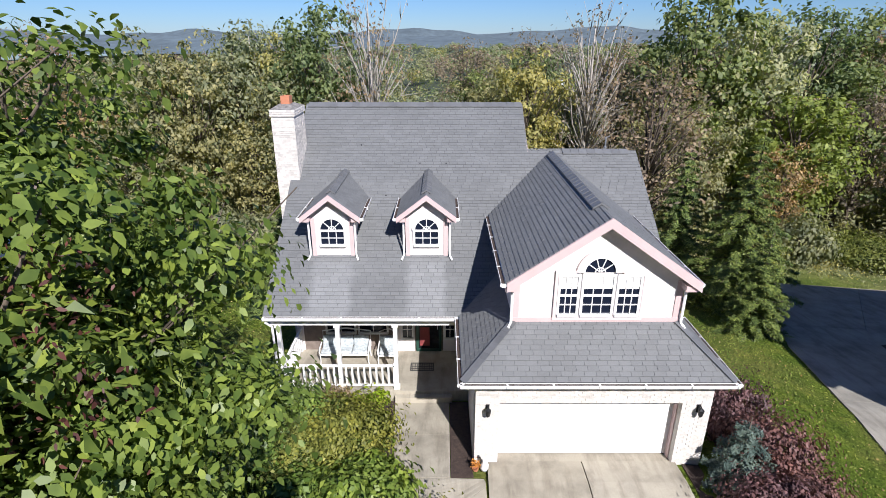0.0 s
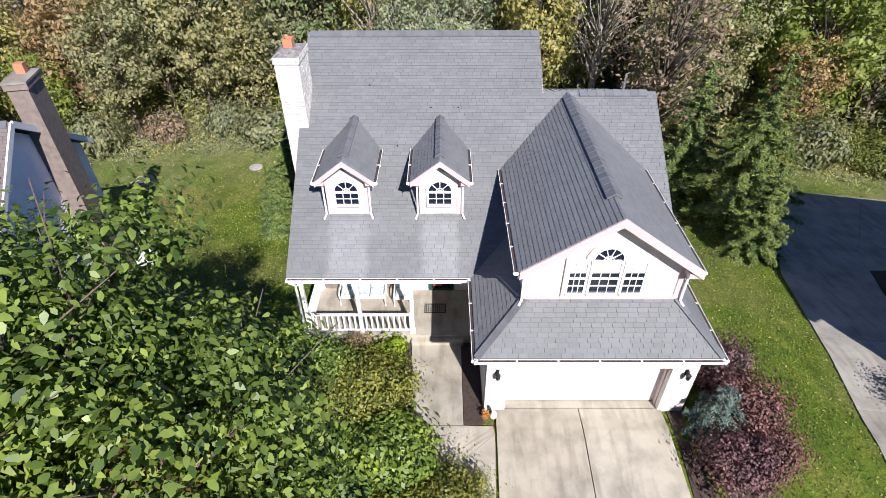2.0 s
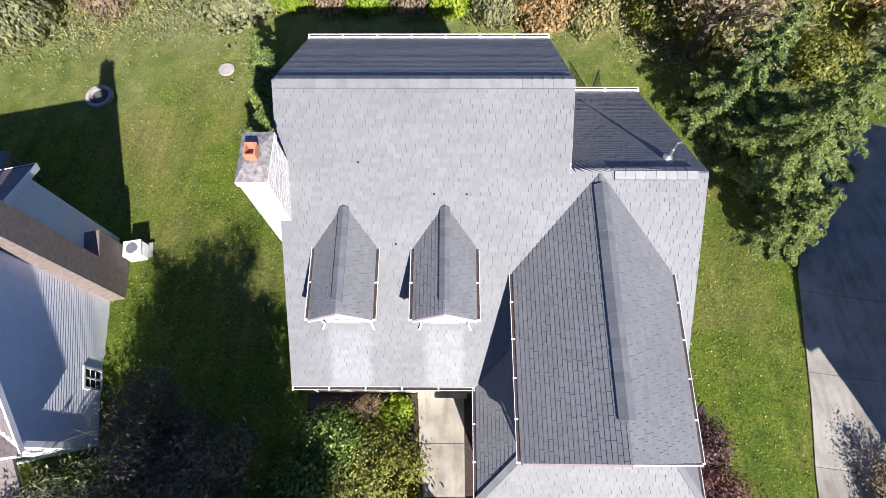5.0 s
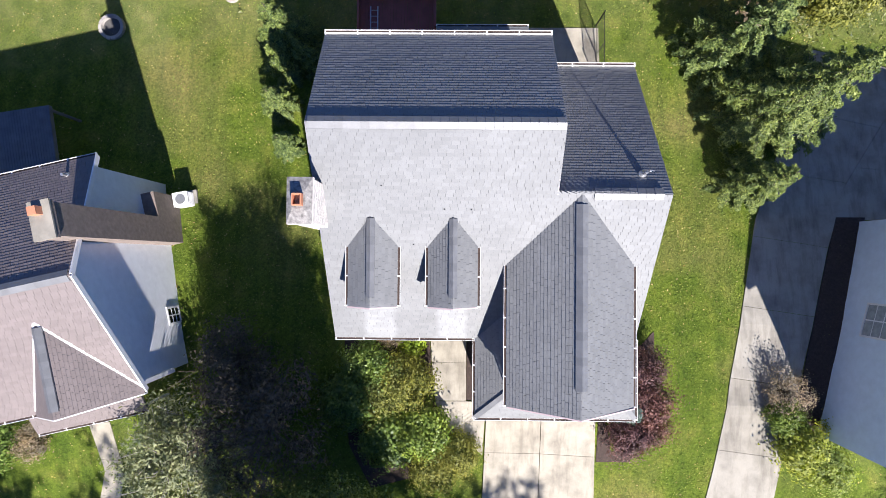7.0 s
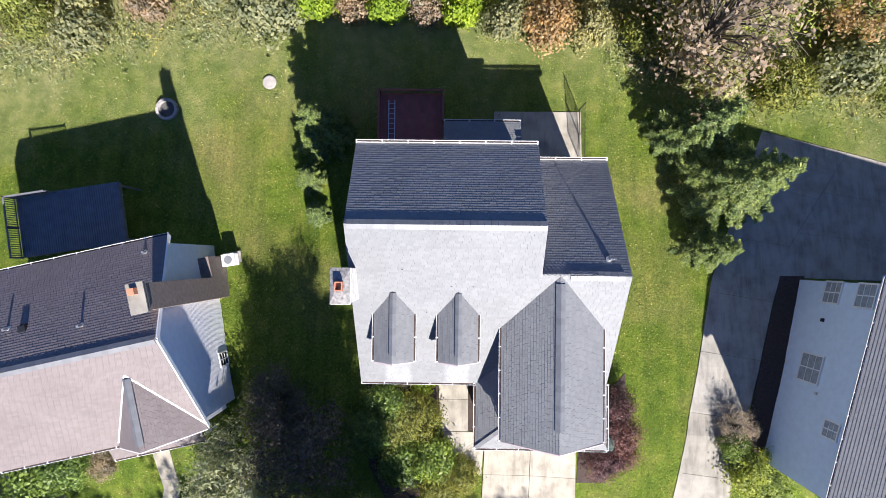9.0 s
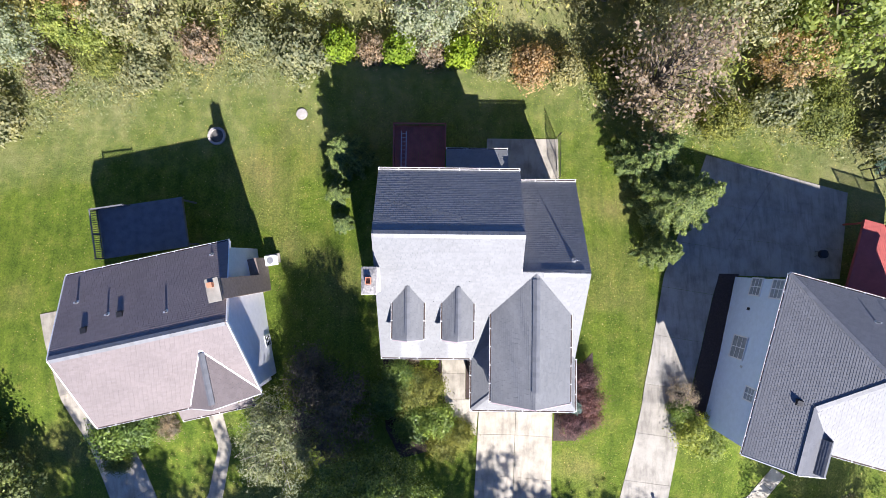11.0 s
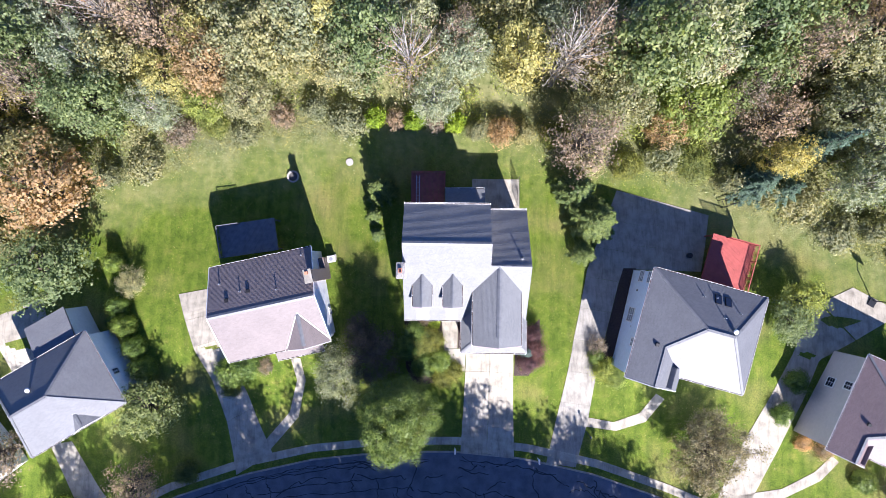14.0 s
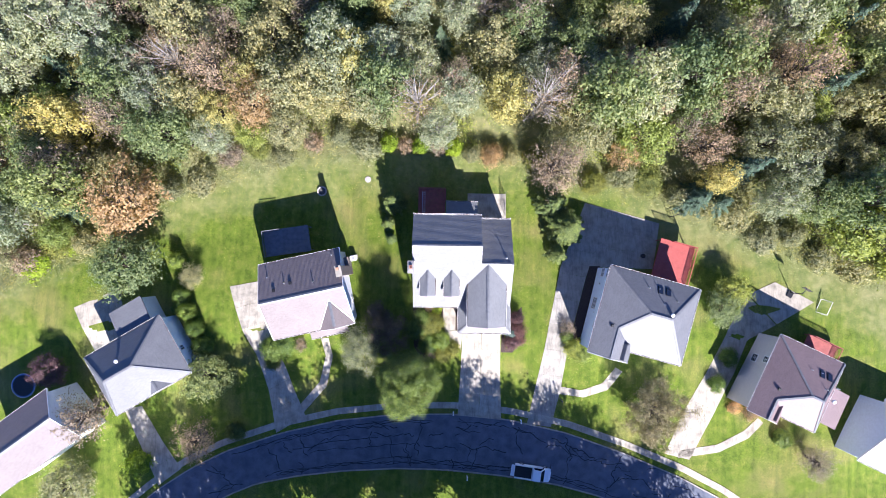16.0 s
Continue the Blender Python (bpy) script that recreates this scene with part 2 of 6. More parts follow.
LEAF_RED = foliage("withered_leaf", (0.06, 0.022, 0.02), (0.13, 0.05, 0.042), 0.2)
LEAF = {
    "green": foliage("green_leaf", (0.123, 0.168, 0.065), (0.280, 0.327, 0.140)),
    "olive": foliage("olive_leaf", (0.224, 0.230, 0.121), (0.414, 0.398, 0.224)),
    "yellow": foliage("yellow_leaf", (0.336, 0.308, 0.112), (0.538, 0.493, 0.202)),
    "grey": foliage("grey_green_leaf", (0.235, 0.267, 0.168), (0.437, 0.461, 0.308)),
    "brown": foliage("brown_leaf", (0.239, 0.181, 0.134), (0.427, 0.333, 0.249)),
    "orange": foliage("orange_leaf", (0.376, 0.239, 0.121), (0.577, 0.401, 0.215)),
    "lime": foliage("lime_leaf", (0.188, 0.232, 0.054), (0.364, 0.414, 0.114)),
    "shrub": foliage("shrub_leaf", (0.09, 0.15, 0.025), (0.23, 0.31, 0.07), 0.3, 0.45),
    "bright": foliage("bright_leaf", (0.21, 0.3, 0.025), (0.36, 0.46, 0.05)),
    "pine": foliage("pine_needle", (0.055, 0.1, 0.06), (0.13, 0.19, 0.115), 0.15),
    "spruce": foliage("spruce_needle", (0.045, 0.08, 0.022), (0.215, 0.275, 0.075), 0.2),
    "blue": foliage("blue_spruce_needle", (0.08, 0.12, 0.1), (0.16, 0.21, 0.18), 0.15),
    "plum": foliage("plum_leaf", (0.1, 0.05, 0.055), (0.23, 0.125, 0.125), 0.25),
    "golden": foliage("golden_green_leaf", (0.11, 0.13, 0.025), (0.27, 0.28, 0.065), 0.3),
    "dusk": foliage("dusky_leaf", (0.085, 0.065, 0.045), (0.19, 0.15, 0.1), 0.3),
    "straw": foliage("straw_olive_leaf", (0.16, 0.135, 0.07), (0.34, 0.29, 0.16), 0.35),
    "wisp": foliage("pale_willow_leaf", (0.2, 0.215, 0.11), (0.36, 0.37, 0.2), 0.35),
}


# ---- mesh building ----
class Build:
    """Gathers faces for one mesh."""

    def __init__(self):
        self.v, self.f = [], []

    def add(self, verts, faces):
        n = len(self.v)
        self.v += [tuple(p) for p in verts]
        self.f += [tuple(i + n for i in f) for f in faces]
        return self

    def box(self, x0, x1, y0, y1, z0, z1, m=None):
        p = [Vector((x, y, z)) for z in (z0, z1) for y in (y0, y1) for x in (x0, x1)]
        if m:
            p = [m @ q for q in p]
        return self.add(p, [(0, 2, 3, 1), (4, 5, 7, 6), (0, 1, 5, 4), (2, 6, 7, 3), (0, 4, 6, 2), (1, 3, 7, 5)])

    def prism(self, poly, d):
        """A flat polygon pushed along d."""
        a = [Vector(p) for p in poly]
        d = Vector(d)
        nrm = Vector((0, 0, 0))
        for i in range(len(a)):
            nrm += a[i].cross(a[(i + 1) % len(a)])
        if nrm.dot(d) > 0:
            a.reverse()
        n = len(a)
        return self.add(a + [p + d for p in a], [tuple(range(n)), tuple(range(2 * n - 1, n - 1, -1))] + [(i, n + i, n + (i + 1) % n, (i + 1) % n) for i in range(n)])

    def tube(self, pts, radii, sides=6):
        pts = [Vector(p) for p in pts]
        if isinstance(radii, (int, float)):
            radii = [radii] * len(pts)
        vs, fs = [], []
        for i, p in enumerate(pts):
            t = (pts[min(i + 1, len(pts) - 1)] - pts[max(i - 1, 0)]).normalized()
            a = t.cross(Vector((0.31, 0.17, 0.93)) if abs(t.z) < 0.9 else Vector((1, 0.1, 0))).normalized()
            b = t.cross(a)
            for k in range(sides):
                w = 2 * math.pi * k / sides
                vs.append(p + (a * math.cos(w) + b * math.sin(w)) * radii[i])
        for i in range(len(pts) - 1):
            for k in range(sides):
                k2 = (k + 1) % sides
                fs.append((i * sides + k, i * sides + k2, (i + 1) * sides + k2, (i + 1) * sides + k))
        fs.append(tuple(range(sides - 1, -1, -1)))
        fs.append(tuple((len(pts) - 1) * sides + k for k in range(sides)))
        return self.add(vs, fs)

    def mesh(self, name, mat, smooth=False):
        me = bpy.data.meshes.new(name)
        me.from_pydata(self.v, [], self.f)
        me.materials.append(mat)
        if smooth:
            me.polygons.foreach_set("use_smooth", [True] * len(me.polygons))
        me.update()
        return me


def part(name, build, mat, parent=None, label="", smooth=False, kind=""):
    """One mesh object under a thing or a part. Its mesh is in the frame of the thing."""
    me = build if isinstance(build, bpy.types.Mesh) else build.mesh(name, mat, smooth)
    ob = new(name, me)
    if parent:
        ob.parent = parent
    return tagged(ob, label, kind=kind)


def thing(name, m, label, category, group="", kind=""):
    ob = new(name)
    ob.empty_display_size = 0.3
    ob.matrix_world = m
    return tagged(ob, label, category, group, kind)


def at(x, y, z=0.0, turn=0.0):
    return pose(x, y, z, 0, 0, turn)


def ground_z(x, y):
    z = float(np.interp(y, GY, GZ))
    side = float(np.interp(y, [-1, 4, 12, 16, 19, 24, 31, 40], [0, -0.3, -0.7, -0.65, -0.5, -0.1, -0.2, 0]))
    return z - 0.04 * max(0.0, -x - 12) + side * min(1.0, max(0.0, (x - 7.5) / 6))


GY = [-60, -14, -1, 4, 11, 15, 19, 24, 31, 40, 60, 100, 200, 3200]
GZ = [-1.8, -1.6, -1.45, -0.9, 0, -0.25, -0.9, -2.0, -2.8, -3.6, -6, -10, -14, -30]


def tabs(poly, du=0.3, dv=0.145, lift=0.02, rnd=None):
    """Rows of shingles laid over a flat roof polygon (clipped at its edges), as verts and faces. Also the places of the single pieces."""
    rnd = rnd or random.Random(3)
    p = [Vector(q) for q in poly]
    n = Vector((0, 0, 0))
    for i in range(len(p)):
        n += p[i].cross(p[(i + 1) % len(p)])
    n.normalize()
    if n.z < 0:
        n = -n
    u = Vector((0, 0, 1)).cross(n).normalized()
    v = n.cross(u)
    o = p[0]
    q = [((a - o).dot(u), (a - o).dot(v)) for a in p]
    lo, hi = min(b for _, b in q), max(b for _, b in q)

    def span(y):
        xs = []
        for i in range(len(q)):
            (x0, y0), (x1, y1) = q[i], q[(i + 1) % len(q)]
            if (y0 <= y) != (y1 <= y):
                xs.append(x0 + (x1 - x0) * (y - y0) / (y1 - y0))
        xs.sort()
        return xs

    vs, fs = [], []
    rows = int((hi - lo) / dv) + 1
    for r in range(rows):
        y0, y1 = lo + r * dv, min(lo + (r + 1) * dv + 0.012, hi)
        if y1 - y0 < 0.02:
            continue
        a, b = span(y0 + 0.003), span(y1 - 0.003)
        if len(a) < 2 or len(b) < 2 or len(a) != len(b):
            a = b = span((y0 + y1) / 2)
        for k in range(0, len(a) - 1, 2):
            l0, r0, l1, r1 = a[k], a[k + 1], b[k], b[k + 1]
            left, right = min(l0, l1), max(r0, r1)
            x = math.floor(left / du) * du - (r % 2) * du * 0.5 - (r % 3) * 0.05
            while x < right:
                x2 = x + du * rnd.uniform(0.97, 1.03)
                c0, d0 = max(x, l0), min(x2 - 0.01, r0)
                c1, d1 = max(x, l1), min(x2 - 0.01, r1)
                if d0 - c0 > 0.01 or d1 - c1 > 0.01:
                    c0, d0 = (c0, d0) if d0 > c0 else ((c0 + d0) / 2,) * 2
                    c1, d1 = (c1, d1) if d1 > c1 else ((c1 + d1) / 2,) * 2
                    h = lift * rnd.uniform(0.82, 1.14)
                    pts = [(c0, y0, 0), (d0, y0, 0), (c0, y0, h), (d0, y0, h), (d1, y1, 0.002), (c1, y1, 0.002)]
                    m = len(vs)
                    vs += [o + u * s + v * t + n * w for s, t, w in pts]
                    fs += [tuple(m + i for i in f) for f in ((2, 3, 4, 5), (0, 1, 3, 2), (0, 2, 5), (1, 4, 3))]
                x = x2
    return vs, fs


def roof_plane(parent, poly, mat, thick=0.14, du=0.3, dv=0.145, name="roof_slope", label=""):
    """A sloping slab with its shingles laid on it."""
    b = Build().prism(poly, (0, 0, -thick))
    slab = part(name, b, FELT, parent, label)
    s = Build()
    s.add(*tabs(poly, du, dv))
    part("shingles", s, mat, slab, kind="stuff")
    return slab


def chevron(cx, y, half, ze, zr, w=0.22, thick=0.05, drop=0.0):
    """The two sloping boards of a gable's edge, mitred at the peak."""
    b = Build()
    for s in (-1, 1):
        b.prism([(cx + s * half, y, ze - drop), (cx, y, zr - drop), (cx, y, zr - drop - w * 1.22), (cx + s * half, y, ze - drop - w * 1.22)], (0, thick, 0))
    return b


def bar(b, p, q, w, h):
    """A square bar from p to q."""
    p, q = Vector(p), Vector(q)
    t = (q - p).normalized()
    s = t.cross(Vector((0, 0, 1)))
    s = s.normalized() if s.length > 1e-3 else Vector((1, 0, 0))
    u = s.cross(t)
    c = [s * (i * w / 2) + u * (j * h / 2) for i, j in ((-1, -1), (1, -1), (1, 1), (-1, 1))]
    return b.add([p + k for k in c] + [q + k for k in c], [(3, 2, 1, 0), (4, 5, 6, 7)] + [(i, (i + 1) % 4, 4 + (i + 1) % 4, 4 + i) for i in range(4)])


def gutter(parent, p, q, mat=None):
    b = Build()
    p, q = Vector(p), Vector(q)
    t = (q - p).normalized()
    s = t.cross(Vector((0, 0, 1))).normalized()
    prof = [(-0.06, 0.05), (-0.06, -0.06), (0.045, -0.06), (0.065, 0.05), (0.05, 0.05), (0.035, -0.045), (-0.045, -0.045), (-0.045, 0.05)]
    n = len(prof)
    b.add([e + s * x + Vector((0, 0, z)) for e in (p, q) for x, z in prof], [(i, (i + 1) % n, n + (i + 1) % n, n + i) for i in range(n)] + [tuple(range(n - 1, -1, -1)), tuple(range(n, 2 * n))])
    g = part("gutter", b, mat or WHITE, parent)
    litter = Build()
    litter.add([e + s * x + Vector((0, 0, z)) for e in (p, q) for x, z in ((-0.043, -0.04), (0.034, -0.04), (0.044, 0.022), (-0.043, 0.03))], [(0, 1, 5, 4), (2, 3, 7, 6), (0, 3, 2, 1), (4, 5, 6, 7)])
    part("litter", litter, MULCH, g, "dark wet leaf litter")
    h = Build()
    k = max(2, int((q - p).length / 1.15))
    for i in range(k + 1):
        c = p.lerp(q, (i + 0.02) / (k + 0.04))
        bar(h, c - s * 0.1, c + s * 0.08, 0.05, 0.07)
    part("hangers", h, mat or WHITE, g, kind="stuff")
    return g


# ---- the ground, road, drives ----
def ground():
    xs = [-3000, -1500, -700, -300, -150, -100] + [-75 + 1.5 * i for i in range(105)] + [100, 150, 300, 700, 1500, 3000]
    ys = [-900, -300, -100] + list(range(-60, -16, 4)) + list(range(-16, 61)) + [64, 70, 80, 90, 100, 120, 150, 200, 400, 800, 1600, 3200]
    vs = [(x, y, ground_z(x, y)) for y in ys for x in xs]
    n = len(xs)
    fs = [(j * n + i, j * n + i + 1, (j + 1) * n + i + 1, (j + 1) * n + i) for j in range(len(ys) - 1) for i in range(n - 1)]
    g = Build().add(vs, fs).mesh("ground", GRASS, True)
    return tagged(new("ground", g), "mown green lawn sloping down towards woodland", "lawn", kind="structure")


def along(pts, s):
    """The point at share s of a line of points."""
    pts = [Vector((*p, 0)) for p in pts]
    L = [(pts[i + 1] - pts[i]).length for i in range(len(pts) - 1)]
    d = s * sum(L)
    for i, k in enumerate(L):
        if d <= k or i == len(L) - 1:
            return pts[i].lerp(pts[i + 1], d / k)
        d -= k


def slab(left, right, top, n, s0=0.0, s1=1.0, deep=0.12):
    """A paving strip between two lines, following the ground."""
    b = Build()
    vs = []
    for i in range(n + 1):
        s = s0 + (s1 - s0) * i / n
        for line in (left, right):
            p = along(line, s)
            z = ground_z(p.x, p.y) + top
            vs += [(p.x, p.y, z), (p.x, p.y, z - deep)]
    fs = []
    for i in range(n):
        a, c = 4 * i, 4 * i + 4
        fs += [(a, a + 2, c + 2, c), (a + 1, a, c, c + 1), (a + 2, a + 3, c + 3, c + 2)]
    fs += [(0, 1, 3, 2), (4 * n, 4 * n + 2, 4 * n + 3, 4 * n + 1)]
    return b.add(vs, fs)


def paving(name, left, right, pieces, label, category, top=0.05, mat=None, n=8, gap=0.008, kind="structure"):
    holder = thing(name, Matrix(), label, category, kind=kind)
    run = sum((Vector(b) - Vector(a)).length for a, b in zip(left, left[1:]))
    gap = 0.018 / run if gap else 0.0
    for i in range(pieces):
        part("slab", slab(left, right, top, n, i / pieces + gap / 2, (i + 1) / pieces - gap / 2), mat or CONCRETE, holder)
    return holder


ground()
NEAR_KERB = [(-50, -19), (-42.4, -12.65), (-37.5, -9.4), (-32.5, -6.85), (-24.4, -4.0), (-16.2, -2.0), (-8.1, -1.0), (0, -0.85), (8, -1.55), (16.2, -3.3), (24.3, -6), (32.4, -9.3), (38.1, -12.2), (50, -20)]
FAR_KERB = [(-44, -22), (-36.5, -15.5), (-32, -12.9), (-28, -11.2), (-22, -9.9), (-15, -8.95), (-8, -8.5), (-1, -8.6), (7, -9.3), (14.5, -10.4), (21, -12), (27, -14.6), (33, -17.6), (43, -25)]


def offset(line, d):
    out = []
    for i, p in enumerate(line):
        a, b = Vector(line[max(i - 1, 0)]), Vector(line[min(i + 1, len(line) - 1)])
        t = (b - a).normalized()
        out.append((p[0] - t.y * d, p[1] + t.x * d))
    return out


road = thing("road", Matrix(), "worn dark asphalt street with sealed cracks", "road", kind="structure")
part("asphalt", slab(NEAR_KERB, FAR_KERB, 0.03, 60, deep=0.1), ASPHALT, road)
cracks = Build()
crnd = random.Random(11)
for k in range(64):
    s, w = crnd.uniform(0.1, 0.9), crnd.uniform(0.02, 0.98)
    across = crnd.random() < 0.55
    last = None
    for j in range(crnd.randint(6, 16)):
        p = along(NEAR_KERB, s).lerp(along(FAR_KERB, s), w)
        p.z = ground_z(p.x, p.y) + 0.034
        if last:
            bar(cracks, last, p, crnd.uniform(0.06, 0.14), 0.008)
        last = p
        s += crnd.uniform(-0.003, 0.004) if across else crnd.uniform(0.001, 0.007)
        w += crnd.uniform(0.01, 0.09) if across else crnd.uniform(-0.05, 0.05)
        if not (0.02 < w < 0.98 and 0.02 < s < 0.98):
            break
for w0, s0, s1 in ((0.1, 0.2, 0.62), (0.13, 0.22, 0.5), (0.17, 0.26, 0.44), (0.84, 0.26, 0.74), (0.88, 0.24, 0.8), (0.91, 0.24, 0.72), (0.55, 0.3, 0.46), (0.4, 0.28, 0.4)):
    s, w, last = s0, w0, None
    while s < s1:
        p = along(NEAR_KERB, s).lerp(along(FAR_KERB, s), w)
        p.z = ground_z(p.x, p.y) + 0.034
        if last:
            bar(cracks, last, p, crnd.uniform(0.05, 0.12), 0.008)
        last = p
        s += crnd.uniform(0.004, 0.009)
        w = w0 + 0.6 * (w - w0) + crnd.uniform(-0.025, 0.025)
part("crack_seal", cracks, TAR, road, "black tar crack sealing", kind="stuff")
for nm, line, side in (("kerb_near", NEAR_KERB, 1), ("kerb_far", FAR_KERB, -1)):
    k = thing(nm, Matrix(), "low pale concrete kerb along the street", "kerb", kind="structure")
    part("kerb_stone", slab(offset(line, 0.18 * side), offset(line, 0), 0.13, 60, deep=0.25), OLD_CONCRETE, k)
paving("sidewalk", offset(NEAR_KERB, 1.85), offset(NEAR_KERB, 0.95), 62, "pale concrete sidewalk in square slabs", "sidewalk", 0.09, n=2, gap=0.0005)

paving("driveway_left_half", [(1.25, 11.95), (1.05, 5.6), (0.75, -0.85)], [(3.9, 11.95), (3.85, 5.6), (3.8, -0.95)], 4, "sunlit stained concrete driveway slabs before the garage", "driveway", 0.11)
paving("driveway_right_half", [(3.93, 11.95), (3.88, 5.6), (3.83, -0.95)], [(6.55, 11.95), (6.65, 5.6), (6.95, -1.5)], 4, "sunlit stained concrete driveway slabs before the garage", "driveway", 0.11)
paving("garage_apron", [(1.45, 12.55)] + [(1.45, 11.97)], [(6.5, 12.55), (6.5, 11.97)], 1, "concrete sill under the garage door", "sill", 0.07, gap=0)
paving("front_walk", [(-1.6, 15.05), (-1.5, 13.2), (-1.38, 12.0), (-1.3, 11.35)], [(0.2, 15.05), (0.2, 13.2), (0.2, 12.0), (0.2, 11.35)], 2, "concrete front walk leading to the porch", "walkway", 0.06)
paving("front_walk_turn", [(-1.3, 11.33), (-0.6, 9.6), (0.6, 8.9), (1.05, 8.6)], [(0.2, 11.33), (1.15, 11.3), (1.15, 10.6), (1.1, 9.8)], 2, "concrete front walk turning to the driveway", "walkway", 0.06)
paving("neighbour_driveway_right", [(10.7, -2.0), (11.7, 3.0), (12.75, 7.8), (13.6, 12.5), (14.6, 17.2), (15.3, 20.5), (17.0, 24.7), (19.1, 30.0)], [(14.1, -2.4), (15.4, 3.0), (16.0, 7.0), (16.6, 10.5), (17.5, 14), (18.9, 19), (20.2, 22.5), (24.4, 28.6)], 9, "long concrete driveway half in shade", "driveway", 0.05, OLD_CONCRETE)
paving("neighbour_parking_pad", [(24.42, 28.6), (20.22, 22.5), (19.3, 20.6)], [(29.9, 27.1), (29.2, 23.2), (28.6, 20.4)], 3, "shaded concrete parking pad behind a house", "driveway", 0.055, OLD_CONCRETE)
paving("neighbour_driveway_left", [(-25.3, -4.0), (-26.4, 2.3), (-28.0, 7.2), (-29.9, 10.5), (-31.2, 14.0), (-32.2, 17.0)], [(-21.1, -1.4), (-22.7, 2.4), (-23.9, 5.7), (-25.5, 8.9), (-26.2, 13.0), (-27.2, 18.0)], 7, "curving concrete driveway beside a house", "driveway", 0.05)
paving("neighbour_walk_left", [(-22.4, -0.4), (-19.0, 3.6), (-18.1, 7.4), (-18.8, 9.9)], [(-21.4, -1.0), (-18.0, 3.0), (-17.1, 7.4), (-17.7, 10.0)], 6, "narrow curved concrete path", "walkway", 0.05)
paving("neighbour_walk_right", [(14.9, 3.5), (18.4, 2.9), (21.4, 4.0), (23.2, 6.3)], [(14.9, 2.4), (18.7, 1.9), (22.1, 3.0), (24.2, 5.7)], 7, "narrow curved concrete path", "walkway", 0.05)
paving("far_driveway_left", [(-47.7, -1.1), (-44.8, -7.0), (-42.4, -12.0)], [(-45.1, -0.6), (-42.0, -5.5), (-39.1, -9.5)], 5, "concrete driveway before a grey-roofed house", "driveway", 0.05)
paving("far_pad_left", [(-54.8, 13.6), (-51.5, 7.1)], [(-48.4, 16.4), (-46.0, 9.3)], 2, "sunlit concrete pad behind a house", "driveway", 0.05)
paving("far_driveway_right", [(30.5, -6.0), (33.5, 0.8), (36.2, 5.7), (39.3, 12.3), (42.2, 16.8)], [(34.0, -6.8), (37.2, -0.7), (40.2, 5.8), (41.8, 10.5), (46.0, 12.7)], 6, "concrete driveway between two houses", "driveway", 0.05)
paving("far_pad_right", [(42.3, 17.0), (46.2, 18.8)], [(46.1, 12.8), (51.6, 16.0)], 2, "sunlit concrete pad with a basketball hoop", "driveway", 0.055)
paving("far_walk_right", [(32.4, -5.5), (38.0, -4.6), (41.8, -2.6), (43.8, -0.7)], [(32.4, -6.6), (38.2, -5.7), (42.5, -3.6), (44.6, -1.4)], 6, "narrow curved concrete path", "walkway", 0.05)
bed = tagged(new("mulch_bed", slab([(-5.9, 15.0), (-5.6, 9.0), (-4.5, 6.8)], [(-1.62, 15.0), (-1.45, 11.5), (-0.2, 8.0)], 0.04, 10).mesh("mulch_bed", MULCH)), "dark brown mulch bed under the shrubs", "mulch bed", kind="structure")
bed2 = tagged(new("mulch_strip", slab([(0.22, 14.9), (0.22, 11.4)], [(0.84, 14.9), (0.84, 11.4)], 0.05, 6).mesh("mulch_strip", MULCH)), "narrow strip of brown mulch beside the walk", "mulch bed", kind="structure")
bed3 = tagged(new("mulch_bed_east", slab([(6.75, 11.9), (6.75, 10.5), (6.7, 8.3)], [(9.6, 14.8), (9.7, 11.0), (8.4, 8.3)], 0.04, 6).mesh("mulch_bed_east", MULCH)), "mulch bed under plum-coloured shrubs", "mulch bed", kind="structure")
bed4 = tagged(new("mulch_bed_side", slab([(16.65, 9.8), (17.55, 14), (18.95, 19), (19.5, 20.7)], [(17.9, 9.6), (19.1, 14), (20.5, 19), (21.0, 20.7)], 0.06, 10).mesh("mulch_bed_side", MULCH)), "dark mulch bed between driveway and siding", "mulch bed", kind="structure")

# ---- the main house ----
K, EV = 0.68, 3.08  # pitch and eaves height


def F(y):
    return EV + K * (y - 14.9)


house = thing("house", Matrix(), "cream and whitewashed brick house with grey shingle roof", "house")


def wall_gable(parent, x0, x1, yz, mat, name="wall", label=""):
    return part(name, Build().prism([(x0, y, z) for y, z in yz], (x1 - x0, 0, 0)), mat, parent, label)


# roof slopes
RY, RZ = 23.0, F(23.0)
WY, WZ = 20.8, F(20.8)
XL, XM, XR = -5.65, 3.28, 7.45
front = roof_plane(house, [(XL, 14.9, F(14.9)), (XR, 14.9, F(14.9)), (XR, WY, WZ), (XM, WY, WZ), (XM, RY, RZ), (XL, RY, RZ)], ROOF)
roof_plane(house, [(XL, RY, RZ), (XM, RY, RZ), (XM, 27.2, 5.7), (XL, 27.2, 5.7)], ROOF)
roof_plane(house, [(XM, WY, WZ), (XR, WY, WZ), (XR, 26.95, WZ - K * 6.15), (XM, 26.95, WZ - K * 6.15)], ROOF)
GX, GZP, GL, GR, GE = 4.17, WZ, 1.62, 6.62, 5.33
yv = 14.9 + (GE - EV) / K
roof_plane(house, [(GL, 12.55, GE), (GX, 12.55, GZP), (GX, WY, GZP), (GL, yv, GE)], ROOF)
roof_plane(house, [(GR, 12.55, GE), (GR, yv, GE), (GX, WY, GZP), (GX, 12.55, GZP)], ROOF)
SK = EV + K * 1.4
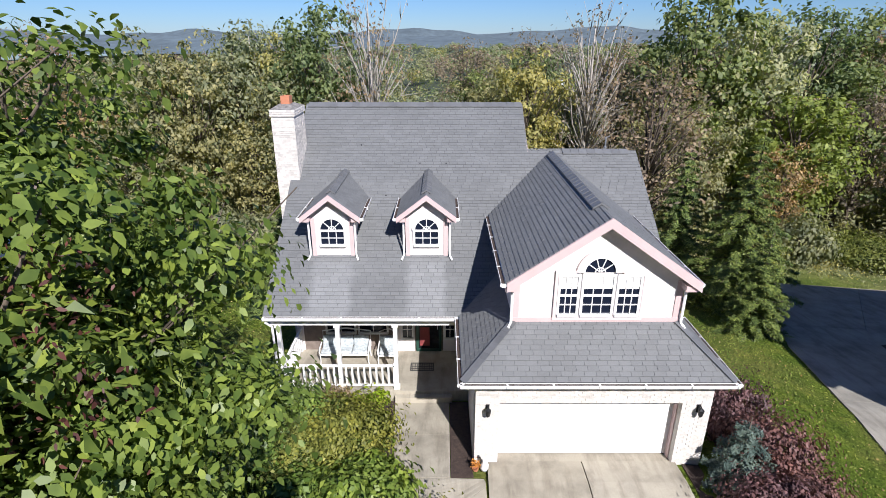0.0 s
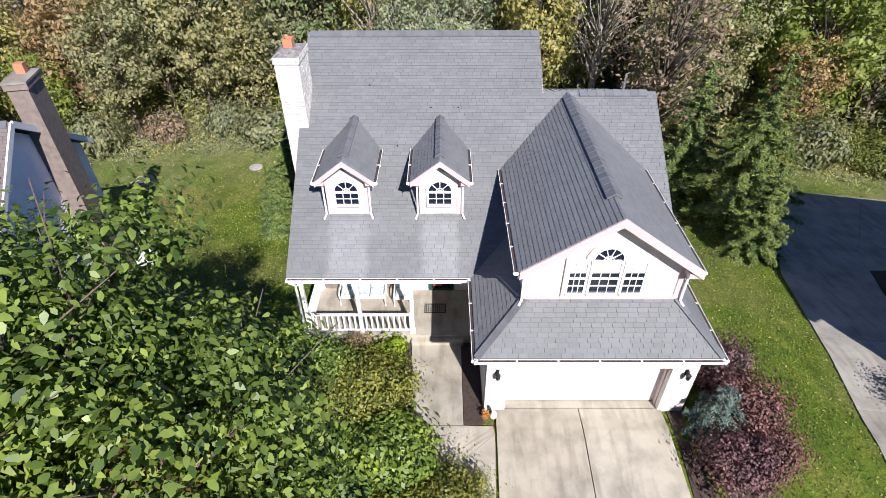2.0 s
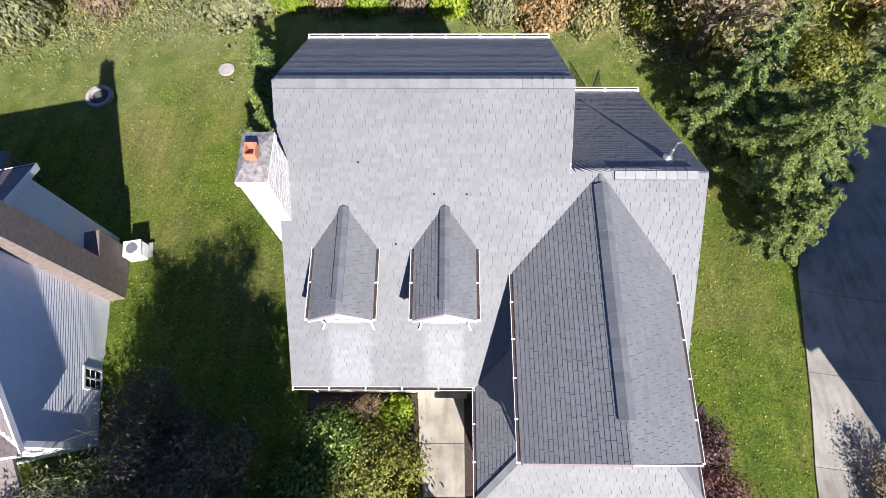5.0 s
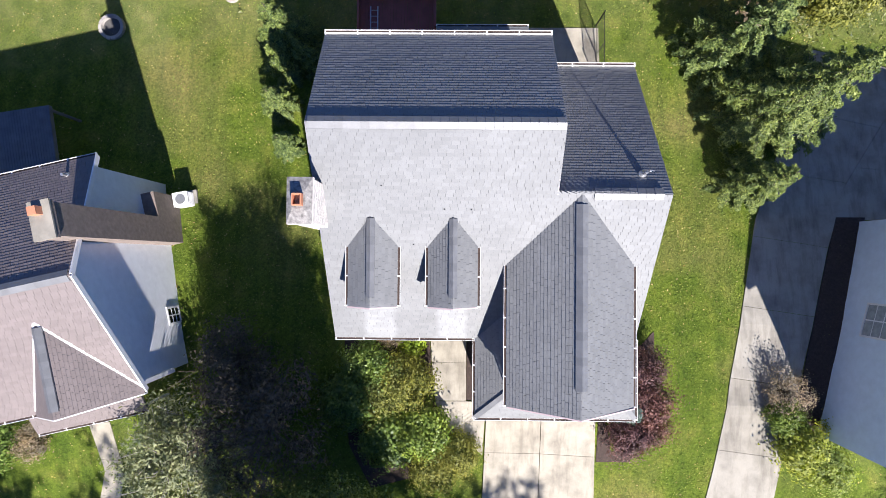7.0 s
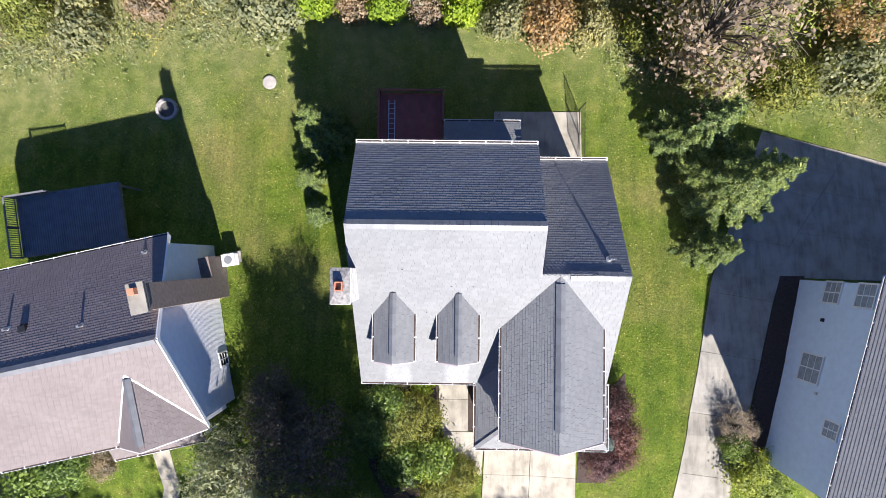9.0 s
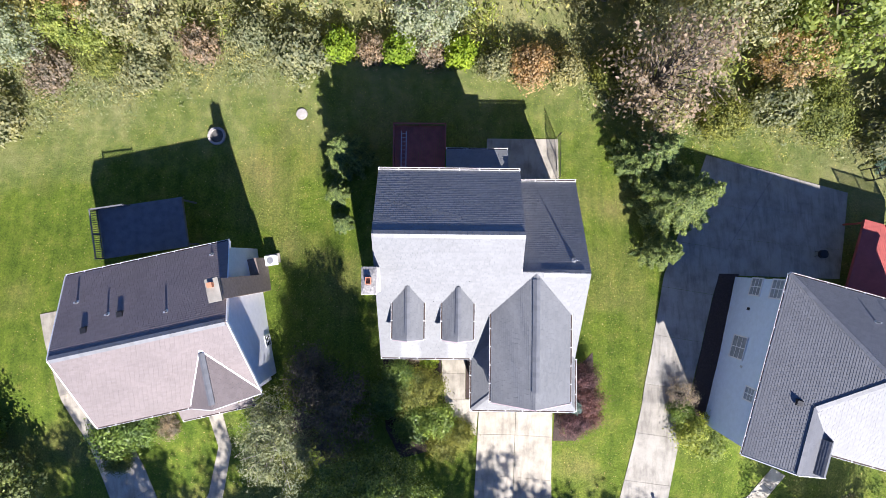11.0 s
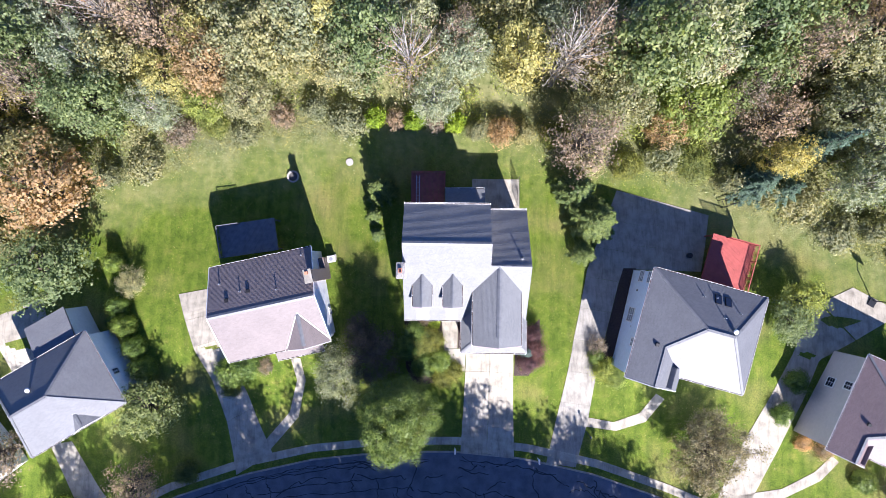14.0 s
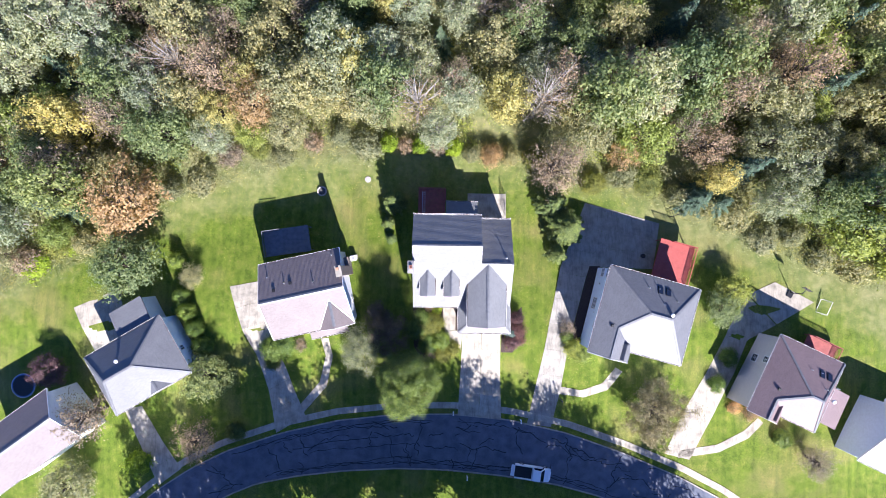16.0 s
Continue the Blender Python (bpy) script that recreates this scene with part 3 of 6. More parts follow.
roof_plane(house, [(0.5, 11.45, EV), (1.9, 12.85, SK), (1.9, 16.3, SK), (0.5, 14.9, EV)], ROOF, name="skirt_roof")
roof_plane(house, [(0.5, 11.45, EV), (7.45, 11.45, EV), (6.35, 12.85, SK), (1.9, 12.85, SK)], ROOF, name="skirt_roof")
roof_plane(house, [(7.45, 11.45, EV), (7.45, 14.9, EV), (6.35, 16.3, SK), (6.35, 12.85, SK)], ROOF, name="skirt_roof")
roof_plane(house, [(-1.4, 26.9, 2.2), (3.0, 26.9, 2.2), (3.0, 29.4, 1.3), (-1.4, 29.4, 1.3)], ROOF, name="rear_lean_to_roof")


def ridge_cap(parent, p, q, w=0.22, drop=0.13):
    """A raised ridge vent with its overlapping caps."""
    p, q = Vector(p), Vector(q)
    b = Build()
    n = max(2, int((q - p).length / 0.3))
    s = (q - p).normalized().cross(Vector((0, 0, 1))).normalized()
    for i in range(n):
        a, c = p.lerp(q, i / n), p.lerp(q, (i + 1.05) / n)
        lift = [Vector((0, 0, 0.075)), Vector((0, 0, 0.06))]
        e = [a + lift[0], a + lift[0] + s * w - Vector((0, 0, drop)), a + lift[0] - s * w - Vector((0, 0, drop)), c + lift[1], c + lift[1] + s * w - Vector((0, 0, drop)), c + lift[1] - s * w - Vector((0, 0, drop))]
        dn = Vector((0, 0, -0.05))
        b.add(e + [k + dn for k in e], [(0, 1, 4, 3), (0, 3, 5, 2), (1, 7, 10, 4), (2, 5, 11, 8), (0, 2, 8, 6), (0, 6, 7, 1), (3, 4, 10, 9), (3, 9, 11, 5)])
    return part("ridge_vent", b, RIDGE_CAP, parent)


ridge_cap(house, (XL + 0.1, RY, RZ), (XM - 0.05, RY, RZ))
ridge_cap(house, (4.6, WY, WZ), (7.1, WY, WZ))
ridge_cap(house, (GX, 13.6, GZP), (GX, 20.4, GZP))
hip = Build()
for a, c in (((0.5, 11.45, EV + 0.02), (1.9, 12.85, SK + 0.02)), ((7.45, 11.45, EV + 0.02), (6.35, 12.85, SK + 0.02))):
    a, c = Vector(a), Vector(c)
    for i in range(11):
        bar(hip, a.lerp(c, i / 11), a.lerp(c, (i + 1.1) / 11) + Vector((0, 0, -0.008)), 0.22, 0.018)
part("hip_capping", hip, RIDGE_CAP, house, kind="stuff")

# walls
part("garage_side_wall", Build().box(0.85, 1.1, 12.12, 17.6, -0.3, 2.9), CREAM, house)
part("garage_side_wall", Build().box(7.0, 7.25, 12.12, 26.6, -2.6, 2.85), CREAM, house)
upper = Build().prism([(1.9, 12.9, SK - 0.3), (6.35, 12.9, SK - 0.3), (6.35, 12.9, 5.3), (GX, 12.9, 6.88), (1.9, 12.9, 5.3)], (0, 0.2, 0))
part("gable_wall", upper, CREAM, house)
part("upper_side_wall", Build().box(1.9, 2.1, 13.1, 18.2, SK - 0.3, 5.25), CREAM, house)
part("upper_side_wall", Build().box(6.15, 6.35, 13.1, 18.2, SK - 0.3, 5.25), CREAM, house)
wall_gable(house, -5.45, -5.2, [(17.6, -1.2), (17.6, F(17.6) - 0.2), (RY, RZ - 0.2), (26.8, 5.9), (26.8, -2.6)], CREAM, "side_wall")
wall_gable(house, 2.75, 3.0, [(20.9, F(20.9) - 0.3), (RY, RZ - 0.2), (26.8, 5.9), (26.8, -2.6), (20.9, -2)], CREAM, "side_wall")
part("rear_wall", Build().box(-5.2, 2.75, 26.55, 26.8, -2.8, 5.85), CREAM, house)
part("rear_wall", Build().box(3.0, 7.0, 26.35, 26.6, -2.8, 2.9), CREAM, house)
wall_gable(house, 7.0, 7.25, [(14.9, 2.87), (WY, WZ - 0.2), (26.6, 2.87)], CREAM, "wing_gable_wall")
part("entry_wall", Build().box(-5.2, 0.85, 17.6, 17.85, -0.3, 3.05), RED_BRICK, house, "brown brick wall under the porch roof")

# whitewashed brick front of the garage with its opening
bw = Build().box(0.87, 1.53, 11.92, 12.12, -0.25, 2.92).box(6.44, 7.23, 11.92, 12.12, -0.25, 2.92).box(1.53, 6.44, 11.92, 12.12, 2.08, 2.92)
brick_wall = part("garage_front_wall", bw, MORTAR, house, "whitewashed brick wall")
dpan = part("garage_door", Build().box(1.45, 6.52, 12.34, 12.4, -0.1, 2.14), WHITE, house, "white panelled sectional garage door")
for r in range(4):
    for c in range(1):
        part("panel", Build().box(1.56, 6.41, 12.30, 12.345, 0.02 + r * 0.515, 0.525 + r * 0.515), WHITE, dpan)
part("door_jamb", Build().box(6.41, 6.44, 12.12, 12.4, -0.1, 2.08).box(1.53, 1.56, 12.12, 12.4, -0.1, 2.08).box(1.53, 6.44, 12.12, 12.4, 2.08, 2.11), PINK, house)

# fascias, rakes, gutters
part("rake_board", chevron(GX, 12.5, (GR - GL) / 2 + 0.02, GE + 0.01, GZP + 0.01, 0.22), PINK, house)
part("gable_soffit", Build().add([(GL + 0.02, 12.56, GE - 0.17), (GX, 12.56, GZP - 0.17), (GX, 12.9, GZP - 0.17), (GL + 0.02, 12.9, GE - 0.17), (GR - 0.02, 12.56, GE - 0.17), (GR - 0.02, 12.9, GE - 0.17)], [(0, 1, 2, 3), (1, 4, 5, 2)]), WHITE, house)
for x in (GL, GR):
    part("eave_return", Build().box(min(x, GX) if x == GL else 6.3, 1.92 if x == GL else x, 12.56, 12.95, GE - 0.26, GE - 0.1), PINK, house)
part("gable_skirt_board", Build().box(1.86, 6.39, 12.86, 12.9, SK - 0.05, SK + 0.12), PINK, house)
part("corner_board", Build().box(1.86, 2.04, 12.87, 12.9, SK + 0.12, 5.25), PINK, house)
part("corner_board", Build().box(6.21, 6.39, 12.87, 12.9, SK + 0.12, 5.25), PINK, house)
for a, c in (((XL - 0.02, 14.9, F(14.9) - 0.09), (XL - 0.02, RY, RZ - 0.09)), ((XL - 0.02, RY, RZ - 0.09), (XL - 0.02, 27.2, 5.7 - 0.09)), ((XR + 0.02, 14.9, F(14.9) - 0.09), (XR + 0.02, WY, WZ - 0.09)), ((XR + 0.02, WY, WZ - 0.09), (XR + 0.02, 26.95, WZ - K * 6.15 - 0.09)), ((XM + 0.02, RY, RZ - 0.09), (XM + 0.02, 27.2, 5.7 - 0.09)), ((XM + 0.02, WY, WZ - 0.05), (XM + 0.02, RY, RZ - 0.09))):
    part("rake_board", bar(Build(), Vector(a) + Vector((0.035 if a[0] < -5 else -0.035, 0, -0.06)), Vector(c) + Vector((0.035 if a[0] < -5 else -0.035, 0, -0.06)), 0.04, 0.2), PINK, house)
gutter(house, (XL, 14.84, EV - 0.07), (0.5, 14.84, EV - 0.07))
gutter(house, (0.44, 14.9, EV - 0.07), (0.44, 11.38, EV - 0.07))
gutter(house, (0.44, 11.38, EV - 0.07), (7.5, 11.38, EV - 0.07))
gutter(house, (7.52, 11.38, EV - 0.07), (7.52, 14.9, EV - 0.07))
gutter(house, (GL - 0.06, 18.4, GE - 0.07), (GL - 0.06, 12.55, GE - 0.07))
gutter(house, (GR + 0.06, 12.55, GE - 0.07), (GR + 0.06, 18.4, GE - 0.07))
gutter(house, (XM, 27.26, 5.76), (XL, 27.26, 5.76))
gutter(house, (XR, 27.01, EV - 0.07), (XM, 27.01, EV - 0.07))
gutter(house, (3.0, 29.46, 1.24), (-1.4, 29.46, 1.24))
part("eave_soffit", Build().box(0.5, 7.45, 11.5, 11.92, EV - 0.17, EV - 0.13).box(0.5, 0.85, 11.92, 14.9, EV - 0.17, EV - 0.13).box(7.25, 7.45, 11.92, 14.9, EV - 0.17, EV - 0.13), WHITE, house)
part("porch_beam", Build().box(-5.6, 0.5, 15.12, 15.34, 2.62, 2.85), WHITE, house)
part("porch_ceiling", Build().box(-5.6, 0.85, 15.0, 17.6, 2.85, 2.9), WHITE, house)


# windows
def window(parent, x0, x1, z0, z1, y, cols, rows, name="window", sash=True, mat=None, deep=0.1):
    """A window in a wall that faces -y: casing, sash, glass and bars."""
    w = part(name, Build().box(x0 - 0.07, x0, y - 0.05, y + 0.02, z0 - 0.07, z1 + 0.07).box(x1, x1 + 0.07, y - 0.05, y + 0.02, z0 - 0.07, z1 + 0.07).box(x0, x1, y - 0.05, y + 0.02, z1, z1 + 0.07).box(x0 - 0.05, x1 + 0.05, y - 0.09, y + 0.02, z0 - 0.08, z0), mat or WHITE, parent)
    part("pane", Build().box(x0, x1, y - 0.012, y - 0.004, z0, z1), GLASS, w)
    m = Build()
    for i in range(1, cols):
        c = x0 + (x1 - x0) * i / cols
        m.box(c - 0.012, c + 0.012, y - 0.035, y - 0.012, z0, z1)
    for j in range(1, rows):
        c = z0 + (z1 - z0) * j / rows
        t = 0.03 if (sash and j == rows // 2) else 0.012
        m.box(x0, x1, y - 0.04, y - 0.012, c - t, c + t)
    part("glazing_grid", m, WHITE, w)
    return w


def fan(parent, cx, z, r, y, rays=5):
    """A half-round fanlight with rays."""
    f = Build()
    n = 20
    for r0, r1, yy in ((r, r + 0.1, 0.06),):
        pts = [(cx + q * math.cos(math.pi * i / n), y - yy, z + q * math.sin(math.pi * i / n)) for i in range(n + 1) for q in (r0, r1)]
        back = [(p[0], y + 0.02, p[2]) for p in pts]
        k = len(pts)
        f.add(pts + back, [(2 * i, 2 * i + 1, 2 * i + 3, 2 * i + 2) for i in range(n)] + [(2 * i + 1, k + 2 * i + 1, k + 2 * i + 3, 2 * i + 3) for i in range(n)] + [(k + 2 * i, 2 * i, 2 * i + 2, k + 2 * i + 2) for i in range(n)])
    ob = part("fanlight", f, WHITE, parent)
    g = Build().prism([(cx + r * math.cos(math.pi * i / n), y - 0.012, z + r * math.sin(math.pi * i / n)) for i in range(n + 1)], (0, 0.008, 0))
    part("pane", g, GLASS, ob)
    b = Build()
    for i in range(1, rays):
        w = math.pi * i / rays
        bar(b, (cx, y - 0.025, z), (cx + r * math.cos(w), y - 0.025, z + r * math.sin(w)), 0.025, 0.025)
    hub = [(cx + r * 0.33 * math.cos(math.pi * i / 8), y - 0.03, z + r * 0.33 * math.sin(math.pi * i / 8)) for i in range(9)]
    for i in range(8):
        bar(b, hub[i], hub[i + 1], 0.025, 0.025)
    part("glazing_grid", b, WHITE, ob)
    return ob


big = Build().box(2.95, 5.36, 12.83, 12.9, 4.1, 4.2).box(2.95, 3.03, 12.83, 12.9, 4.2, 5.45).box(5.28, 5.36, 12.83, 12.9, 4.2, 5.45).box(2.95, 3.5, 12.83, 12.9, 5.45, 5.54).box(4.73, 5.36, 12.83, 12.9, 5.45, 5.54)
part("window_surround", big, SURROUND, house)
for x0, x1, cols in ((3.11, 3.56, 3), (3.73, 4.49, 3), (4.66, 5.2, 3)):
    w = window(house, x0, x1, 4.28, 5.38, 12.88, cols, 4)
    part("blind", Build().box(x0 + 0.01, x1 - 0.01, 12.858, 12.864, 5.02, 5.37), BLIND, w)
fan(house, 4.11, 5.5, 0.4, 12.88)
arch, av = Build(), []
for i in range(25):
    w = math.pi * i / 24
    for r, yy in ((0.5, 12.82), (0.62, 12.82), (0.62, 12.9), (0.5, 12.9)):
        av.append((4.11 + r * math.cos(w), yy, 5.5 + r * math.sin(w)))
arch.add(av, [(4 * i + k, 4 * i + 4 + k, 4 * i + 4 + (k + 1) % 4, 4 * i + (k + 1) % 4) for i in range(24) for k in range(4)] + [(0, 1, 2, 3), (96, 99, 98, 97)])
part("window_arch", arch, SURROUND, house)

# dormers
for cx in (-3.66, -0.54):
    wy = 16.78
    d = part("dormer", Build().prism([(cx - 0.69, wy, 4.15), (cx + 0.69, wy, 4.15), (cx + 0.69, wy, 5.8), (cx, wy, 6.4), (cx - 0.69, wy, 5.8)], (0, 0.1, 0)).prism([(cx - 0.69, wy + 0.1, 4.2), (cx - 0.69, wy + 0.1, 5.76), (cx - 0.69, 18.8, 5.76)], (0.06, 0, 0)).prism([(cx + 0.63, wy + 0.1, 4.2), (cx + 0.63, wy + 0.1, 5.76), (cx + 0.63, 18.8, 5.76)], (0.06, 0, 0)), CREAM, house, "cream dormer with an arched window")
    e, pk = 5.78, 6.53
    ye, yp = 14.9 + (e - EV) / K, 14.9 + (pk - EV) / K
    for sgn in (-1, 1):
        sl = [(cx + sgn * 0.96, 16.5, e), (cx, 16.5, pk), (cx, yp, pk), (cx + sgn * 0.96, ye, e)]
        b = part("dormer_roof", Build().prism(sl, (0, 0, -0.1)), FELT, house)
        s = Build()
        s.add(*tabs(sl))
        part("shingles", s, ROOF, b, kind="stuff")
        g = [(cx + sgn * 1.01, 16.5, e - 0.06), (cx + sgn * 1.01, ye, e - 0.06)]
        gutter(house, *(g if sgn > 0 else g[::-1]))
        part("eave_return", Build().box(cx + sgn * 0.82 - 0.14, cx + sgn * 0.82 + 0.14, 16.52, wy, e - 0.16, e - 0.03), PINK, d)
        part("corner_board", Build().box(cx + sgn * 0.63 - 0.07, cx + sgn * 0.63 + 0.07, wy - 0.02, wy + 0.01, 4.3, 5.68), PINK, d)
        part("downspout", Build().tube([(cx + sgn * 0.93, 16.58, e - 0.1), (cx + sgn * 0.76, 16.7, e - 0.25), (cx + sgn * 0.76, 16.7, 4.42), (cx + sgn * 0.84, 16.55, 4.28)], 0.035, 6), WHITE, d)
    part("dormer_rake", chevron(cx, 16.45, 0.97, e + 0.01, pk + 0.01, 0.15), PINK, d)
    ridge_cap(house, (cx, 16.9, pk), (cx, yp - 0.1, pk), 0.16, 0.1)
    window(d, cx - 0.38, cx + 0.38, 4.78, 5.22, wy - 0.02, 3, 2, sash=False)
    fan(d, cx, 5.28, 0.38, wy - 0.02, 4)

# chimney
chim = part("chimney", Build().box(-6.12, -5.32, 19.55, 21.05, -1.3, 8.55).box(-6.16, -5.28, 19.51, 21.09, 8.55, 8.78), MORTAR, house, "whitewashed brick chimney stack")
part("crown", Build().add([(-6.16, 19.51, 8.78), (-5.28, 19.51, 8.78), (-5.28, 21.09, 8.78), (-6.16, 21.09, 8.78), (-5.95, 20.0, 8.92), (-5.5, 20.0, 8.92), (-5.5, 20.6, 8.92), (-5.95, 20.6, 8.92)], [(0, 1, 5, 4), (1, 2, 6, 5), (2, 3, 7, 6), (3, 0, 4, 7), (4, 5, 6, 7)]), WEATHERED, chim, "weathered mortar crown")
fl = Build()
for a in ((-5.88, -5.84, 20.1, 20.5), (-5.6, -5.56, 20.1, 20.5), (-5.84, -5.6, 20.1, 20.14), (-5.84, -5.6, 20.46, 20.5)):
    fl.box(*a, 8.85, 9.2)
part("flue", fl, CLAY, chim, "orange clay flue")

# porch
part("porch_floor", Build().box(-5.45, 0.83, 15.06, 17.6, -0.3, 0.15), CONCRETE, house)


# ---- neighbouring houses ----
def dwelling(name, m, label, W, D, zg, ze, zr, style, wall, roof):
    """A two-storey house in its own frame: x along the front, y to the back, eaves at ze, ridge at zr."""
    h = thing(name, m, label, "house")
    i = 0.35
    if style == "gable":
        roof_plane(h, [(0, 0, ze), (W, 0, ze), (W, D / 2, zr), (0, D / 2, zr)], roof)
        roof_plane(h, [(0, D, ze), (0, D / 2, zr), (W, D / 2, zr), (W, D, ze)], roof)
        for x in (i, W - i - 0.2):
            siding_gable("gable_wall", h, wall, x, i, D - i, zg, ze, zr - 0.25, D / 2, x > W / 2)
        for x in (-0.02, W + 0.02):
            for a, c in (((x, 0, ze - 0.08), (x, D / 2, zr - 0.08)), ((x, D / 2, zr - 0.08), (x, D, ze - 0.08))):
                part("rake_board", bar(Build(), a, c, 0.06, 0.22), WHITE, h)
        ridge_cap(h, (0.1, D / 2, zr), (W - 0.1, D / 2, zr))
    else:
        a, c = style
        roof_plane(h, [(0, D, ze), (0, 0, ze), a], roof)
        roof_plane(h, [(W, 0, ze), (W, D, ze), c], roof)
        roof_plane(h, [(0, 0, ze), (W, 0, ze), c, a], roof)
        roof_plane(h, [(W, D, ze), (0, D, ze), a, c], roof)
        hips(h, [((0, 0, ze), a), ((0, D, ze), a), ((W, 0, ze), c), ((W, D, ze), c), (a, c)])
        for x in (i, W - i - 0.2):
            lap_wall("side_wall", h, wall, x, i, D - i, zg, ze - 0.1, x > W / 2)
        gutter(h, (0 - 0.05, D, ze - 0.07), (-0.05, 0, ze - 0.07))
        gutter(h, (W + 0.05, 0, ze - 0.07), (W + 0.05, D, ze - 0.07))
    part("front_wall", Build().box(i + 0.2, W - i - 0.2, i, i + 0.2, zg, ze - 0.05), wall, h)
    part("rear_wall", Build().box(i + 0.2, W - i - 0.2, D - i - 0.2, D - i, zg, ze - 0.05), wall, h)
    gutter(h, (0, -0.06, ze - 0.07), (W, -0.06, ze - 0.07))
    gutter(h, (W, D + 0.06, ze - 0.07), (0, D + 0.06, ze - 0.07))
    return h


def lap(b, x, y0, y1, z, out, step=0.14):
    """One board of lap siding on a wall across x, its lower edge standing out."""
    s = 0.018 if out else -0.018
    o = x + (0.2 if out else 0.0)
    b.add([(o, y0, z + step), (o, y1, z + step), (o + s, y1, z), (o + s, y0, z), (o, y1, z), (o, y0, z)], [(0, 1, 2, 3), (3, 2, 4, 5)])


def lap_wall(name, parent, wall, x, y0, y1, z0, z1, out):
    core = part(name, Build().box(x, x + 0.2, y0, y1, z0, z1), wall, parent)
    b = Build()
    z = z0
    while z + 0.14 < z1:
        lap(b, x, y0, y1, z, out)
        z += 0.14
    part("lap_siding", b, wall, core, kind="stuff")


def siding_gable(name, parent, wall, x, y0, y1, z0, ze, zr, yr, out):
    core = part(name, Build().prism([(x, y0, z0), (x, y0, ze), (x, yr, zr), (x, y1, ze), (x, y1, z0)], (0.2, 0, 0)), wall, parent)
    b = Build()
    z = z0
    while z + 0.14 < zr - 0.1:
        k = max(0.0, (z + 0.14 - ze) / (zr - ze))
        lap(b, x, y0 + (yr - y0) * k, y1 + (yr - y1) * k, z, out)
        z += 0.14
    part("lap_siding", b, wall, core, kind="stuff")


def hips(h, lines):
    for p, q in lines:
        p, q = Vector(p) + Vector((0, 0, 0.02)), Vector(q) + Vector((0, 0, 0.02))
        b = Build()
        n = int((q - p).length / 0.28)
        for i in range(n):
            bar(b, p.lerp(q, i / n) + Vector((0, 0, 0.012)), p.lerp(q, (i + 1.1) / n), 0.26, 0.04)
        part("hip_capping", b, RIDGE_CAP, h, kind="stuff")


def cross_gable(h, cx, half, y0, ze, zr, slope_main, ze_main, roof, wall):
    """A gable that comes forward out of a front slope."""
    yb, ye = (zr - ze_main) / slope_main, (ze - ze_main) / slope_main
    for sgn in (-1, 1):
        p = [(cx + sgn * half, y0, ze), (cx, y0, zr), (cx, yb, zr), (cx + sgn * half, max(ye, y0 + 0.02), ze)]
        roof_plane(h, p, roof)
        part("valley_flashing", bar(Build(), (cx + sgn * half, max(ye, y0), ze + 0.02), (cx, yb, zr + 0.02), 0.16, 0.02), WHITE, h)
    part("rake_board", chevron(cx, y0 - 0.05, half, ze, zr, 0.18), WHITE, h)
    part("gable_wall", Build().prism([(cx - half + 0.2, y0 + 0.3, ze - 3), (cx + half - 0.2, y0 + 0.3, ze - 3), (cx + half - 0.2, y0 + 0.3, ze - 0.05), (cx, y0 + 0.3, zr - 0.2), (cx - half + 0.2, y0 + 0.3, ze - 0.05)], (0, 0.2, 0)), wall, h)
    ridge_cap(h, (cx, y0 + 0.3, zr), (cx, yb - 0.2, zr), 0.2, 0.12)


def side_window(h, x, y0, y1, z0, z1, out=-1, cols=2, rows=3, pane=None):
    """A window in a side wall: casing, pane and bars."""
    def slabx(a, c, ya, yb, za, zb):
        lo, hi = sorted((x + out * a, x + out * c))
        return lo, hi, ya, yb, za, zb
    f = Build()
    for q in ((y0 - 0.09, y0, z0 - 0.09, z1 + 0.09), (y1, y1 + 0.09, z0 - 0.09, z1 + 0.09), (y0, y1, z1, z1 + 0.09), (y0, y1, z0 - 0.09, z0)):
        f.box(*slabx(-0.02, 0.06, *q))
    w = part("window", f, WHITE, h)
    part("pane", Build().box(*slabx(0.0, 0.025, y0, y1, z0, z1)), pane or GLASS, w)
    b = Build()
    for i in range(1, cols):
        c = y0 + (y1 - y0) * i / cols
        b.box(*slabx(0.02, 0.05, c - 0.03, c + 0.03, z0, z1))
    for i in range(1, rows):
        c = z0 + (z1 - z0) * i / rows
        b.box(*slabx(0.02, 0.045, y0, y1, c - 0.015, c + 0.015))
    part("glazing_grid", b, WHITE, w)


def roof_pipe(h, x, y, z, r=0.05, tall=0.45):
    p = part("vent_pipe", Build().tube([(x, y, z - 0.2), (x, y, z + tall)], r, 10), STEEL, h)
    part("flashing", Build().tube([(x, y, z - 0.05), (x, y, z + 0.06)], [r * 2.6, r * 1.1], 10), STEEL, p)


def roof_turbine(h, x, y, z):
    """A round metal roof ventilator on a short neck."""
    n = part("roof_vent", Build().tube([(x, y, z - 0.25), (x, y, z + 0.12)], 0.15, 14), STEEL, h)
    part("cap", Build().tube([(x, y, z + 0.08), (x, y, z + 0.14), (x, y, z + 0.24), (x, y, z + 0.28)], [0.2, 0.27, 0.22, 0.05], 16), WHITE, n, smooth=True)


